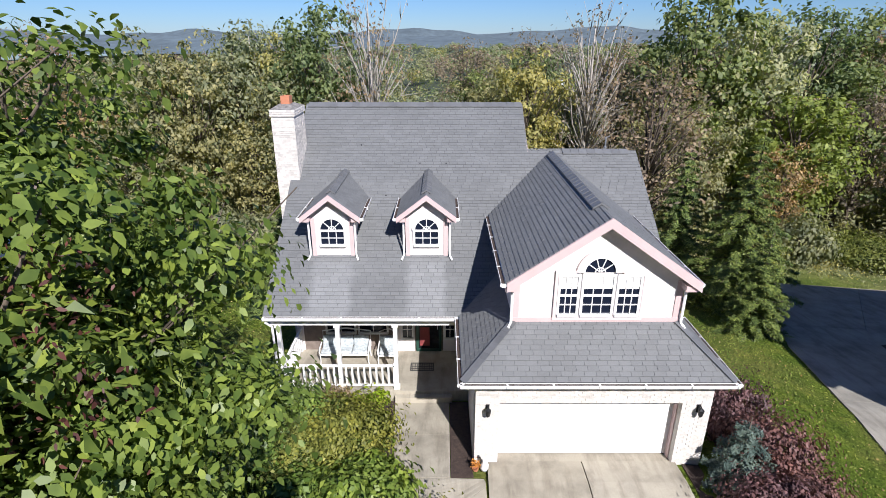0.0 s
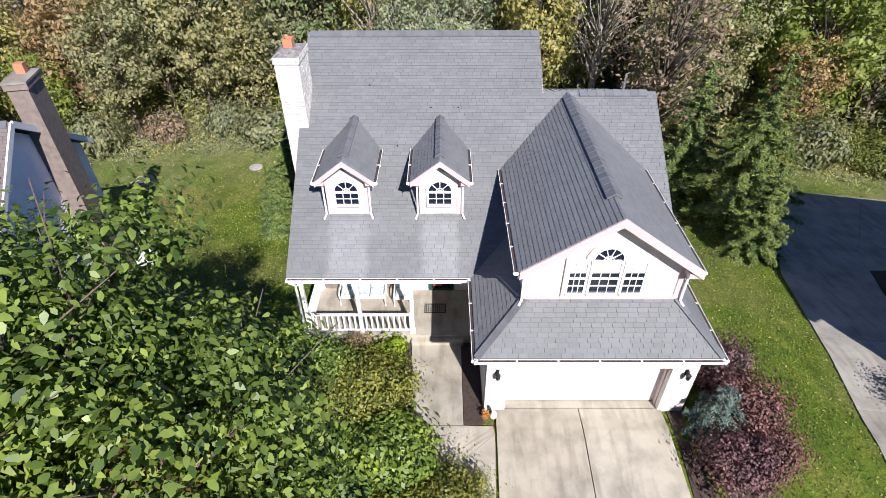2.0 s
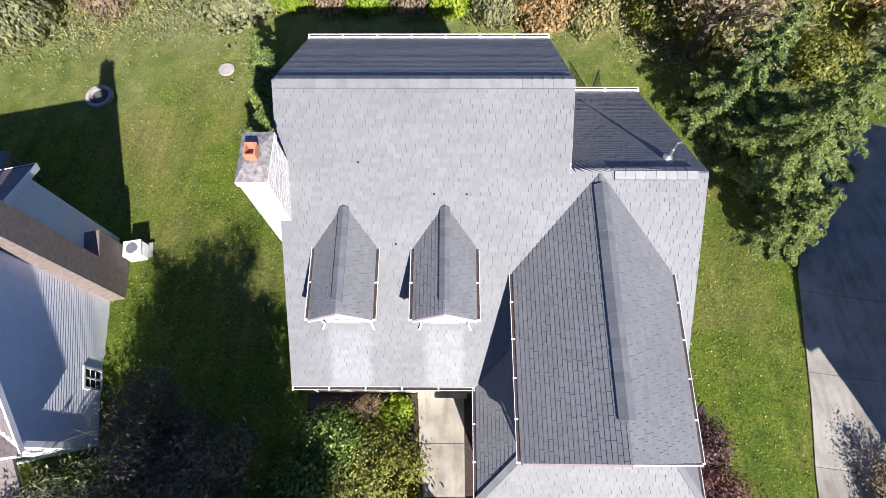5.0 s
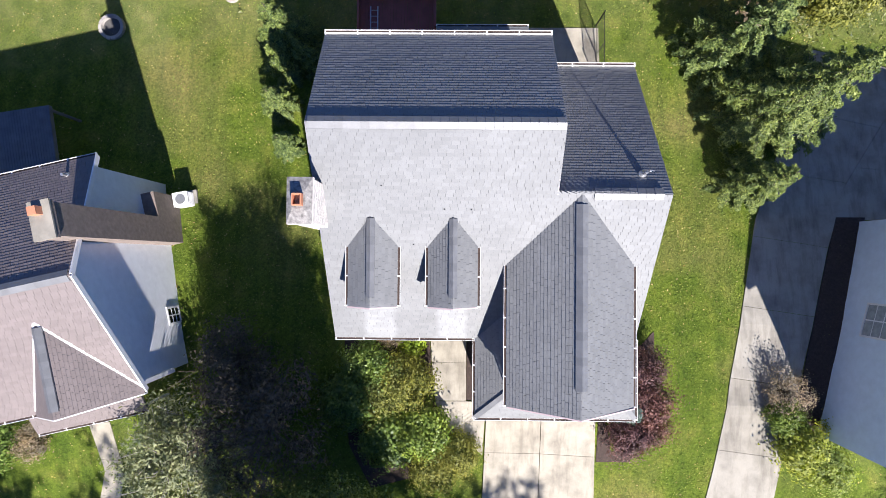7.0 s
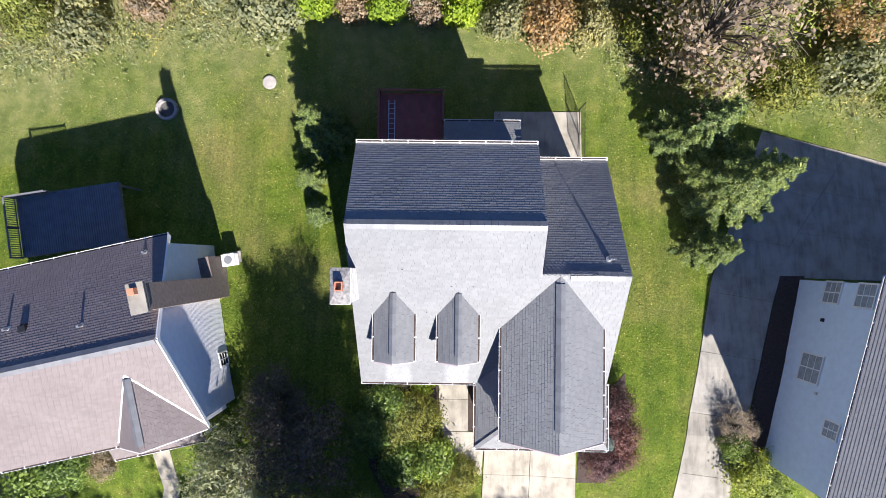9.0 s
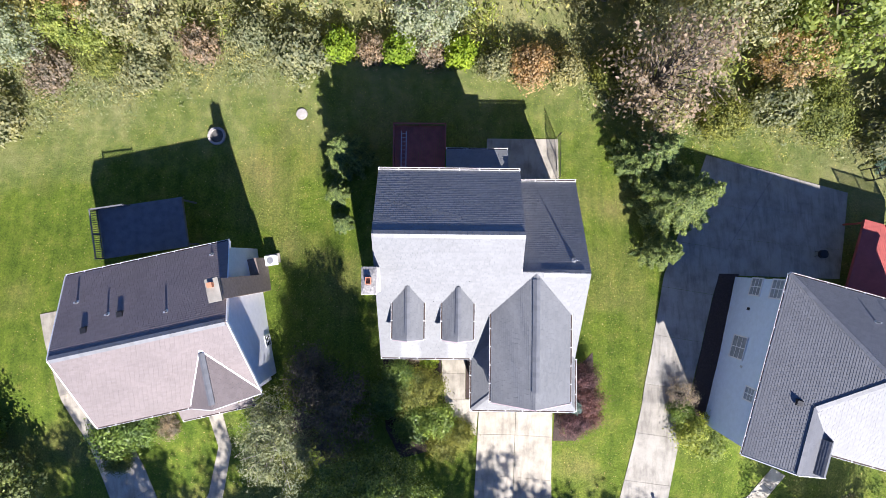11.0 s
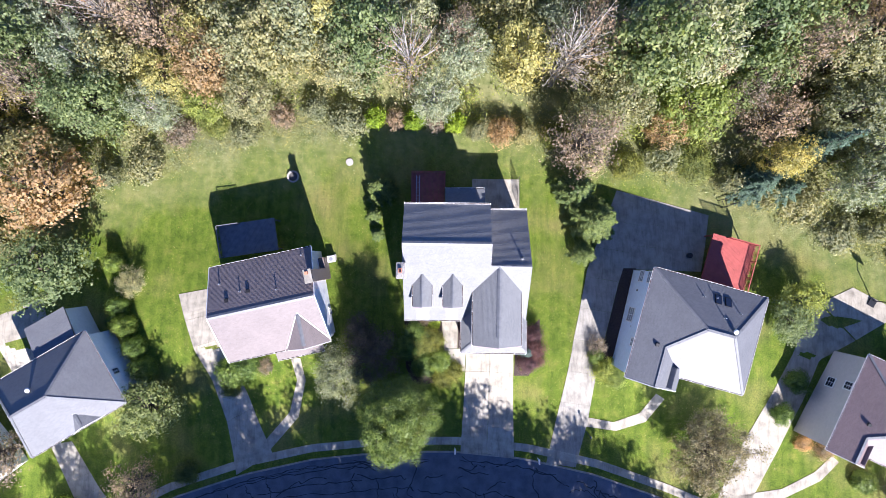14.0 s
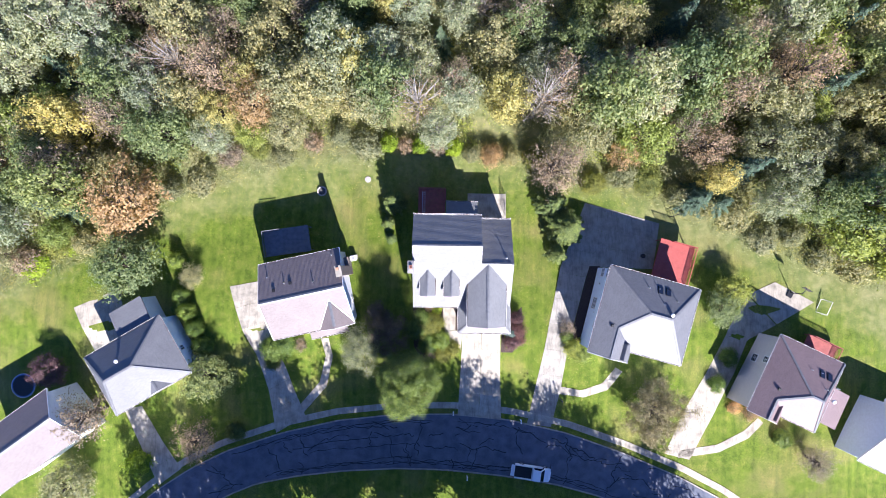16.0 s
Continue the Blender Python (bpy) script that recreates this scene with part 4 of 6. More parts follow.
def box_vent(h, x, y, z, slope):
    b = Build().add([(x - 0.2, y - 0.2, z - 0.2 * slope + 0.02), (x + 0.2, y - 0.2, z - 0.2 * slope + 0.02), (x + 0.2, y + 0.2, z + 0.2 * slope + 0.02), (x - 0.2, y + 0.2, z + 0.2 * slope + 0.02), (x - 0.17, y - 0.17, z + 0.17), (x + 0.17, y - 0.17, z + 0.17), (x + 0.17, y + 0.12, z + 0.2 + 0.1 * slope), (x - 0.17, y + 0.12, z + 0.2 + 0.1 * slope)],
                    [(4, 5, 6, 7), (0, 1, 5, 4), (1, 2, 6, 5), (2, 3, 7, 6), (3, 0, 4, 7)])
    part("box_vent", b, BLACK, h)


def skylight(h, x, y, z, slope, w=0.55, l=0.8):
    """A skylight lying in a rear slope that falls with y."""
    def q(dx, dy, up):
        return (x + dx, y + dy, z - slope * dy + up)
    f = part("skylight", Build().add([q(-w / 2 - 0.07, -l / 2 - 0.07, 0), q(w / 2 + 0.07, -l / 2 - 0.07, 0), q(w / 2 + 0.07, l / 2 + 0.07, 0), q(-w / 2 - 0.07, l / 2 + 0.07, 0), q(-w / 2 - 0.05, -l / 2 - 0.05, 0.13), q(w / 2 + 0.05, -l / 2 - 0.05, 0.13), q(w / 2 + 0.05, l / 2 + 0.05, 0.13), q(-w / 2 - 0.05, l / 2 + 0.05, 0.13)], [(4, 5, 6, 7), (0, 1, 5, 4), (1, 2, 6, 5), (2, 3, 7, 6), (3, 0, 4, 7)]), BLACK, h)
    part("pane", Build().add([q(-w / 2, -l / 2, 0.14), q(w / 2, -l / 2, 0.14), q(w / 2, l / 2, 0.14), q(-w / 2, l / 2, 0.14)], [(0, 1, 2, 3)]), GLASS, f)


def railing(parent, p, q, mat, tall=0.95, gap=0.13, post=1.8, thick=0.035):
    """A rail with posts, two rails and balusters, each its own piece."""
    p, q = Vector(p), Vector(q)
    up = Vector((0, 0, 1))
    L = (q - p).length
    k = max(1, round(L / post))
    for i in range(k + 1):
        c = p.lerp(q, i / k)
        part("post", bar(Build(), c, c + up * (tall + 0.08), 0.09, 0.09), mat, parent)
    part("rail", bar(Build(), p + up * tall, q + up * tall, 0.09, 0.05), mat, parent)
    part("rail", bar(Build(), p + up * 0.12, q + up * 0.12, 0.05, 0.06), mat, parent)
    n = int(L / gap)
    me = bar(Build(), (0, 0, 0.12), (0, 0, tall), thick, thick).mesh("baluster", mat)
    for i in range(1, n):
        o = part("baluster", me, mat, parent)
        o.location = p.lerp(q, i / n)


def deck(m, W, D, z, zg, mat, rails, label, board=0.14):
    """A raised deck: boards, beams, posts and rails."""
    d = thing("deck", m, label, "deck")
    n = int(W / board)
    me = Build().box(0, board - 0.008, 0, D, -0.03, 0).mesh("board", mat)
    for i in range(n):
        o = part("board", me, mat, d)
        o.location = (i * board, 0, z)
    part("rim_joist", Build().box(0, n * board, 0, 0.05, z - 0.25, z - 0.032).box(0, n * board, D - 0.05, D, z - 0.25, z - 0.032).box(0, 0.05, 0.05, D - 0.05, z - 0.25, z - 0.032).box(n * board - 0.05, n * board, 0.05, D - 0.05, z - 0.25, z - 0.032), mat, d)
    for x in (0.15, W - 0.25):
        for y in (0.15, D - 0.25):
            part("support_post", Build().box(x, x + 0.12, y, y + 0.12, zg, z - 0.25), mat, d)
    for a, c in rails:
        railing(d, (*a, z), (*c, z), mat)
    return d


# white-sided house with the brown roof
na = dwelling("house", at(-24.03, 10.29, 0, 13.0), "white-sided house with brown shingle roof and brick chimney", 11.0, 10.1, -2.6, 4.3, 7.35, "gable", SIDING, ROOF_BROWN)
KA = 3.05 / 5.05
cross_gable(na, 8.7, 2.3, -0.1, 4.4, 6.5, KA, 4.3, ROOF_BROWN, SIDING)
roof_plane(na, [(4.4, -1.15, 2.1), (9.6, -1.15, 2.1), (9.6, 0.34, 2.75), (4.4, 0.34, 2.75)], ROOF_BROWN, name="porch_roof")
gutter(na, (4.4, -1.21, 2.04), (9.6, -1.21, 2.04))
for x in (4.6, 7.0, 9.4):
    part("porch_post", Build().box(x - 0.06, x + 0.06, -1.0, -0.88, -1.2, 2.0), WHITE, na)
ca = part("chimney", Build().box(10.65, 11.3, 6.4, 7.65, -2.6, 7.9).box(10.65, 11.3, 7.65, 8.9, -2.6, 0.9).box(10.6, 11.36, 6.34, 7.71, 7.9, 8.1), RED_BRICK, na, "brown brick chimney")
part("crown", Build().box(10.58, 11.38, 6.32, 7.73, 8.1, 8.17), OLD_CONCRETE, ca)
part("flue", Build().box(10.8, 11.1, 7.2, 7.5, 8.17, 8.5), CLAY, ca)
for x, y in ((3.4, 7.0), (7.2, 6.4), (9.9, 9.4), (1.2, 8.2)):
    roof_pipe(na, x, y, 7.35 - KA * (y - 5.05), 0.06, 0.32)
for x, y in ((4.2, 6.9), (2.0, 6.4)):
    box_vent(na, x, y, 7.35 - KA * (y - 5.05), -KA)
side_window(na, 10.65, 2.5, 3.2, -0.3, 0.7, 1)
deck(at(-26.6, 21.3, 0, 9.0), 6.4, 3.7, -0.1, -3.2, DECK_GREY, [((0, 0), (0, 3.6)), ((0, 3.6), (2.4, 3.6))], "weathered grey wooden deck behind the house")
ac = thing("air_conditioner", at(-14.5, 21.3, ground_z(-14.5, 21.3), 10), "pale grey outdoor air conditioner beside the house", "air conditioner")
part("cabinet", Build().box(-0.36, 0.36, -0.34, 0.34, 0.05, 0.78), STEEL, ac)
part("pad", Build().box(-0.55, 0.55, -0.5, 0.5, -0.1, 0.05), OLD_CONCRETE, ac)
part("top_cover", Build().box(-0.39, 0.39, -0.37, 0.37, 0.782, 0.81), WHITE, ac)
part("fan_grille", Build().tube([(0, 0, 0.812), (0, 0, 0.84)], [0.27, 0.25], 20), STEEL, ac)
for i in range(10):
    part("louvre", Build().box(-0.375, 0.375, -0.355, 0.355, 0.1 + 0.066 * i, 0.118 + 0.066 * i), WHITE, ac)


def hip_house(m, label, wall, roof, W, D, zg, ze, zr, u1, u2, v1, ug, fr):
    """A hip-roofed house with a gable forward at its left front, in its own frame."""
    h = thing("house", m, label, "house")
    kl, kf = (zr - ze) / u1, (zr - ze) / (v1 - fr)
    zg2 = ze + kl * ug
    vq = v1 - (zr - zg2) / kf
    ur = ug + (zg2 - ze) / kl
    p1, p2, q, r = (u1, v1, zr), (u2, v1, zr), (ug, vq, zg2), (ug, -0.2, zg2)
    roof_plane(h, [(0, -0.2, ze), r, q, p1, (0, D, ze)], roof)
    roof_plane(h, [(0, D, ze), p1, p2, (W, D, ze)], roof)
    roof_plane(h, [(W, D, ze), p2, (W, fr, ze)], roof)
    roof_plane(h, [(W, fr, ze), p2, p1, q, (ur, fr, ze)], roof)
    roof_plane(h, [q, r, (ur, -0.2, ze), (ur, fr, ze)], roof)
    hips(h, [((0, D, ze), p1), (p1, p2), (p2, (W, D, ze)), (p2, (W, fr, ze)), (q, p1), (r, q)])
    lap_wall("side_wall", h, wall, 0.35, 0.1, D - 0.35, zg, ze - 0.1, False)
    lap_wall("side_wall", h, wall, W - 0.55, fr + 0.3, D - 0.35, zg, ze - 0.1, True)
    part("rear_wall", Build().box(0.55, W - 0.55, D - 0.55, D - 0.35, zg, ze - 0.05), wall, h)
    part("front_wall", Build().box(ur - 0.3, W - 0.55, fr + 0.3, fr + 0.5, zg, ze - 0.05), wall, h)
    part("gable_wall", Build().prism([(0.55, 0.1, zg), (ur - 0.3, 0.1, zg), (ur - 0.3, 0.1, ze), (ug, 0.1, zg2 - 0.2), (0.55, 0.1, ze)], (0, 0.2, 0)), wall, h)
    part("corner_wall", Build().box(ur - 0.5, ur - 0.3, 0.3, fr + 0.3, zg, ze - 0.05), wall, h)
    gutter(h, (-0.05, D, ze - 0.07), (-0.05, -0.2, ze - 0.07))
    gutter(h, (W, D + 0.06, ze - 0.07), (0, D + 0.06, ze - 0.07))
    gutter(h, (W + 0.06, fr, ze - 0.07), (W + 0.06, D, ze - 0.07))
    gutter(h, (ur, fr - 0.06, ze - 0.07), (W, fr - 0.06, ze - 0.07))
    for a, c in (((0, -0.23, ze - 0.08), (ug, -0.23, zg2 - 0.08)), ((ug, -0.23, zg2 - 0.08), (ur, -0.23, ze - 0.08))):
        part("rake_board", bar(Build(), a, c, 0.05, 0.22), WHITE, h)
    kr = (zr - ze) / (D - v1)
    for sx in (0.05, 1.1):
        skylight(h, u1 + 1.1 + sx, v1 + 3.3, zr - kr * 3.3, kr)
    for x, y in ((u1 - 0.4, v1 + 3.2), (u1 + 0.9, v1 + 3.4), (u1 + 1.7, v1 + 1.6), (u1 + 3.4, v1 + 2.4)):
        roof_pipe(h, x, y, zr - kr * (y - v1))
    roof_turbine(h, u1 + 2.7, v1 + 0.55, zr - kr * 0.55 + 0.1)
    box_vent(h, 1.9, 4.0, ze + kl * 1.9, 0.0)
    # small gable standing on the forward slope
    cx, lo, top = ur - 1.0, ze + 0.25, ze + 1.15
    for sgn in (-1, 1):
        roof_plane(h, [(cx + sgn * 0.75, 0.0, lo), (cx, 0.0, top), (cx, 2.2, top), (cx + sgn * 0.75, 2.2, lo)], roof, name="dormer_roof")
    part("dormer_wall", Build().prism([(cx - 0.6, 0.2, ze - 0.3), (cx + 0.6, 0.2, ze - 0.3), (cx + 0.6, 0.2, lo + 0.02), (cx, 0.2, top - 0.22), (cx - 0.6, 0.2, lo + 0.02)], (0, 1.9, 0)), wall, h)
    return h


# pale-sided house with the charcoal roof
nb = hip_house(at(17.49, 9.69, 0, -14.8), "pale-sided house with charcoal hip roof", BLUE_SIDING, ROOF_DARK, 12.2, 11.6, -3.0, 5.4, 8.3, 5.6, 8.3, 6.8, 2.7, 1.3)
side_window(nb, 0.33, 10.05, 11.2, 0.95, 2.15, pane=CURTAIN)
side_window(nb, 0.33, 10.0, 11.2, 3.4, 4.6, pane=CURTAIN)
side_window(nb, 0.33, 5.45, 6.95, 0.55, 2.2, pane=CURTAIN)
side_window(nb, 0.33, 3.05, 3.85, 3.5, 4.5, pane=CURTAIN)
part("wall_vent", Build().box(0.28, 0.35, 8.9, 9.1, 1.2, 1.45), BLACK, nb)
part("wall_vent", Build().box(0.28, 0.35, 4.9, 5.05, 2.2, 2.4), STEEL, nb)
deck(nb.matrix_world @ at(7.4, 11.6), 4.9, 6.0, 0.3, -3.0, DECK_RED, [((4.9, 0.2), (4.9, 5.9)), ((1.6, 5.9), (4.9, 5.9))], "bright red stained wooden deck with railings")
gr = thing("grill", nb.matrix_world @ at(6.0, 14.6, -1.9), "black barbecue grill on the concrete pad", "grill")
part("body", Build().tube([(0, 0, 0.6), (0, 0, 0.75), (0, 0, 1.0), (0, 0, 1.1)], [0.15, 0.34, 0.32, 0.05], 14), BLACK, gr)
for i in range(3):
    part("leg", Build().tube([(0.25 * math.cos(i * 2.1), 0.25 * math.sin(i * 2.1), -0.05), (0.14 * math.cos(i * 2.1), 0.14 * math.sin(i * 2.1), 0.65)], 0.02, 5), BLACK, gr)

# beige house, hip roof with a lower wing
ne = hip_house(at(38.87, 2.25, 0, -24.5), "beige-sided house with red-brown shingle roof", BEIGE_SIDING, ROOF_RED, 9.3, 10.74, -2.4, 4.69, 7.9, 4.9, 6.4, 4.85, 2.17, 0.9)
side_window(ne, 0.33, 6.6, 7.4, 2.9, 3.9)
side_window(ne, 0.33, 6.3, 7.3, 0.3, 1.4)
roof_plane(ne, [(9.2, 2.4, 4.4), (12.9, 2.4, 3.0), (12.9, 7.4, 3.0), (9.2, 7.4, 4.4)], ROOF_RED, name="wing_roof")
part("wing_wall", Build().box(9.1, 12.6, 2.7, 7.2, -2.4, 2.95), BEIGE_SIDING, ne)
deck(ne.matrix_world @ at(6.2, 10.6), 4.5, 2.6, 0.4, -3.0, DECK_BROWN, [((4.5, 0.1), (4.5, 2.5)), ((0.2, 2.5), (4.5, 2.5))], "brown stained wooden deck behind the house")

# pale house with the grey hip roof
nc = dwelling("house", at(-44.8, -0.1, 0, 31.0), "pale-sided house with grey hip roof", 11.4, 8.8, -4, 3.9, 7.0, ((2.7, 4.4, 7.0), (6.6, 4.4, 7.0)), SIDING, ROOF_DARK)
side_window(nc, 11.05, 3.4, 4.0, 1.6, 2.6, 1)
roof_turbine(nc, 4.8, 6.0, 6.0)
roof_plane(nc, [(4.9, 8.7, 3.3), (9.8, 8.7, 3.3), (9.8, 12.6, 2.5), (4.9, 12.6, 2.5)], ROOF_DARK, name="rear_wing_roof")
part("rear_wing_wall", Build().box(5.1, 9.6, 8.45, 12.4, -4, 2.5), SIDING, nc)
cross_gable(nc, 6.9, 1.9, 0.0, 3.7, 5.1, 3.1 / 4.4, 3.9, ROOF_DARK, SIDING)
nd = dwelling("house", at(-60.4, -11.0, 0, 37.0), "house with pale tan shingle roof", 13.2, 7.8, -4.8, 3.4, 6.0, "gable", SIDING, ROOF_BROWN)
nf = dwelling("house", at(54.4, -4.8, 0, -25.0), "pale grey house at the curve of the street", 10.0, 9.0, -2.6, 3.4, 6.2, "gable", BLUE_SIDING, ROOF_DARK)


# ---- trees and shrubs ----
LEAF_SHAPES = {
    3: [(-0.5, -0.32, 0.0), (0.5, 0.0, -0.1), (-0.3, 0.42, 0.12)],
    4: [(-0.5, 0.0, 0.0), (0.0, 0.5, 0.18), (0.5, 0.0, -0.12), (0.0, -0.5, 0.18)],
    6: [(-0.5, 0.0, 0.0), (-0.18, 0.46, 0.14), (0.2, 0.34, 0.1), (0.5, 0.0, -0.16), (0.2, -0.34, 0.1), (-0.18, -0.46, 0.14)],
}


def leaf_mesh(name, centres, normals, size, mat, rnd, spread=0.35, long=1.6, droop=0.0, corners=4):
    """One mesh of many folded leaves at the given places."""
    n = len(centres)
    c = np.asarray(centres, float)
    nr = np.asarray(normals, float) + rnd.normal(0, spread, (n, 3))
    nr /= np.linalg.norm(nr, axis=1)[:, None] + 1e-9
    t = np.cross(nr, rnd.normal(0, 1, (n, 3)))
    if droop:
        d = np.array([0, 0, -1.0]) * droop + rnd.normal(0, 0.6, (n, 3))
        t = d - nr * np.sum(d * nr, axis=1)[:, None]
    t /= np.linalg.norm(t, axis=1)[:, None] + 1e-9
    b = np.cross(nr, t)
    s = (size * rnd.uniform(0.6, 1.3, n))[:, None]
    shape = LEAF_SHAPES[corners]
    v = np.empty((n, corners, 3))
    for i, (along_t, across, fold) in enumerate(shape):
        v[:, i] = c + t * s * long * along_t + b * s * across + nr * s * fold
    me = bpy.data.meshes.new(name)
    me.vertices.add(corners * n)
    me.vertices.foreach_set("co", v.reshape(-1))
    me.loops.add(corners * n)
    me.loops.foreach_set("vertex_index", np.arange(corners * n, dtype=np.int32))
    me.polygons.add(n)
    me.polygons.foreach_set("loop_start", np.arange(0, corners * n, corners, dtype=np.int32))
    me.update(calc_edges=True)
    me.materials.append(mat)
    return me


def crown_points(rnd, n, rx, rz, z0, clumps, clump_r, hollow=0.55, lumpy=0.25, boxy=2.0):
    """Places of leaves: clumps spread through an uneven crown."""
    d = rnd.normal(0, 1, (clumps, 3))
    flat = np.hypot(d[:, 0], d[:, 1])
    d /= ((flat ** boxy + np.abs(d[:, 2]) ** boxy) ** (1 / boxy))[:, None]
    rad = (hollow + (1 - hollow) * rnd.random(clumps) ** 0.6) * (1 + rnd.normal(0, lumpy, clumps) * 0.5)
    cc = d * rad[:, None] * np.array([rx, rx, rz])
    k = rnd.integers(0, clumps, n)
    e = rnd.normal(0, 1, (n, 3)) * clump_r * rnd.uniform(0.5, 1.15, clumps)[k][:, None]
    e[:, 2] *= 0.6
    p = cc[k] + e
    nr = p / np.array([rx, rx, rz]) * 0.5 + np.array([0, 0, 0.55]) + e / clump_r * np.array([0.5, 0.5, 0.9])
    p[:, 2] += z0
    return p, nr, cc + np.array([0, 0, z0])


def limbs(height, rx, z0, tips, rnd, r0, twig=40):
    b = Build()
    lean = rnd.normal(0, 0.25, 2)
    trunk = [(0, 0, -0.4), (lean[0] * 0.1, lean[1] * 0.1, height * 0.2), (lean[0] * 0.5, lean[1] * 0.5, height * 0.55), (lean[0], lean[1], height * 0.9)]
    b.tube(trunk, [r0 * 1.25, r0, r0 * 0.6, r0 * 0.12], 8)
    for q in tips[:twig]:
        h = float(np.clip(q[2] * 0.62 + rnd.uniform(-0.6, 0.3), height * 0.16, height * 0.8))
        a = Vector((lean[0] * h / height, lean[1] * h / height, h))
        q = Vector(q)
        mid = a.lerp(q, 0.5) + Vector((rnd.normal(0, 0.2), rnd.normal(0, 0.2), 0.25))
        b.tube([a, mid, q], [r0 * 0.32, r0 * 0.18, 0.012], 5)
        for s in range(2):
            e = q + Vector(rnd.normal(0, 0.55, 3)) + Vector((0, 0, 0.25))
            b.tube([mid.lerp(q, 0.5), e], [r0 * 0.1, 0.008], 4)
    return b


def broadleaf(seed, height, rx, leaf, n, size, clumps=60, clump_r=0.7, bark=None, name="tree", twig=40, hollow=0.5, low=0.25, droop=0.0, corners=4, spread=0.45, boxy=2.0, core=0):
    rnd = np.random.default_rng(seed)
    rz = height * (1 - low) / 2
    z0 = height * low + rz
    p, nr, tips = crown_points(rnd, n, rx, rz * 0.92, z0, clumps, clump_r, hollow, boxy=boxy)
    t = new(name)
    t.empty_display_size = 0.3
    part("trunk", limbs(height, rx, z0, tips, rnd, 0.05 + height * 0.013, twig), bark or BARK, t, smooth=True)
    if n:
        part("crown", leaf_mesh("crown", p, nr, size, leaf, rnd, spread, 1.7, droop, corners), leaf, t)
    if core:
        p, nr, tips = crown_points(rnd, core, rx * 0.72, rz * 0.72, z0, clumps, clump_r, 0.15)
        part("inner_crown", leaf_mesh("inner_crown", p, nr, size * 1.9, leaf, rnd, 0.8, corners=3), leaf, t)
    return t


def conifer(seed, height, r, leaf, n, size, name="spruce_tree"):
    """Whorls of drooping boughs set with needle sprays."""
    rnd = np.random.default_rng(seed)
    b = Build().tube([(0, 0, -0.3), (0, 0, height * 0.5), (0, 0, height * 0.97)], [0.03 * height * 0.6, 0.012 * height, 0.01], 7)
    c, nr = [], []
    levels = int(height / 0.42)
    boughs = []
    for i in range(levels):
        h = 0.25 + (height - 0.4) * i / levels
        R = r * (1 - (h / height) ** 1.15) * rnd.uniform(0.85, 1.1) + 0.1
        k = max(4, int(9 * R / r) + 3)
        for j in range(k):
            w = 2 * math.pi * (j + rnd.random()) / k
            L = R * rnd.uniform(0.7, 1.15)
            boughs.append((h, w, L))
            b.tube([(0, 0, h), (math.cos(w) * L * 0.5, math.sin(w) * L * 0.5, h - 0.02 * L), (math.cos(w) * L, math.sin(w) * L, h - 0.12 * L)], [0.03, 0.02, 0.006], 4)
    tot = sum(x[2] for x in boughs)
    for h, w, L in boughs:
        m = max(3, int(2.2 * n * L / tot))
        s = rnd.random(m) ** 0.7
        side = rnd.normal(0, 0.12, m) * (1.2 - s) * L + rnd.normal(0, 0.04, m)
        x = math.cos(w) * L * s - math.sin(w) * side
        y = math.sin(w) * L * s + math.cos(w) * side
        z = h - 0.12 * L * s * s + rnd.normal(0, 0.05, m) - abs(side) * 0.25
        c.append(np.stack([x, y, z], 1))
        nr.append(np.stack([math.cos(w) * 0.35 + 0 * x, math.sin(w) * 0.35 + 0 * x, 0.9 + 0 * x], 1))
    t = new(name)
    part("trunk", b, BARK, t, smooth=True)
    part("crown", leaf_mesh("crown", np.concatenate(c), np.concatenate(nr), size, leaf, rnd, 0.35, 2.8, 0.0, 3), leaf, t)
    return t


def shrub(seed, rx, h, leaf, n, size, name="shrub"):
    rnd = np.random.default_rng(seed)
    p, nr, tips = crown_points(rnd, n, rx * 0.85, h * 0.42, h * 0.52, 40, 0.17 * rx + 0.08, 0.72, 0.35)
    p[:, 2] = np.maximum(p[:, 2], 0.03)
    t = new(name)
    b = Build()
    for q in tips[:16]:
        b.tube([(0, 0, -0.1), (q[0] * 0.4, q[1] * 0.4, abs(q[2]) * 0.5), q], [0.025, 0.018, 0.006], 4)
    part("stems", b, BARK, t)
    part("crown", leaf_mesh("crown", p, nr, size, leaf, rnd, 0.5), leaf, t)
    return t


def place(ob, x, y, label, category="tree", scale=1.0, turn=0.0, sink=0.0, group=""):
    ob.matrix_world = at(x, y, ground_z(x, y) - sink, turn) @ Matrix.Diagonal((scale, scale, scale, 1))
    tagged(ob, label, category, group)
    return ob


# the leafy tree in the front lawn
front_tree = broadleaf(5, 12.0, 3.45, LEAF_NEAR, 115000, 0.082, 400, 0.38, name="tree", twig=160, hollow=0.55, low=0.1, droop=1.0, corners=6, spread=0.75, boxy=4.0, core=40000)
rr = np.random.default_rng(8)
dead = np.concatenate([rr.normal(0, 1, (130, 3)) * np.array([0.28, 0.28, 0.4]) + c for c in ((2.3, -0.3, 9.7), (2.6, -0.8, 8.9), (2.9, -1.6, 6.4))])
part("withered_leaves", leaf_mesh("withered_leaves", dead, dead * 0 + np.array([0.3, -0.6, 0.4]), 0.045, LEAF_RED, rr, 0.8, 2.2, 1.2, 6), LEAF_RED, front_tree, "withered dark red leaves")
place(front_tree, -6.1, 5.0, "glossy green leafy tree in the front lawn")

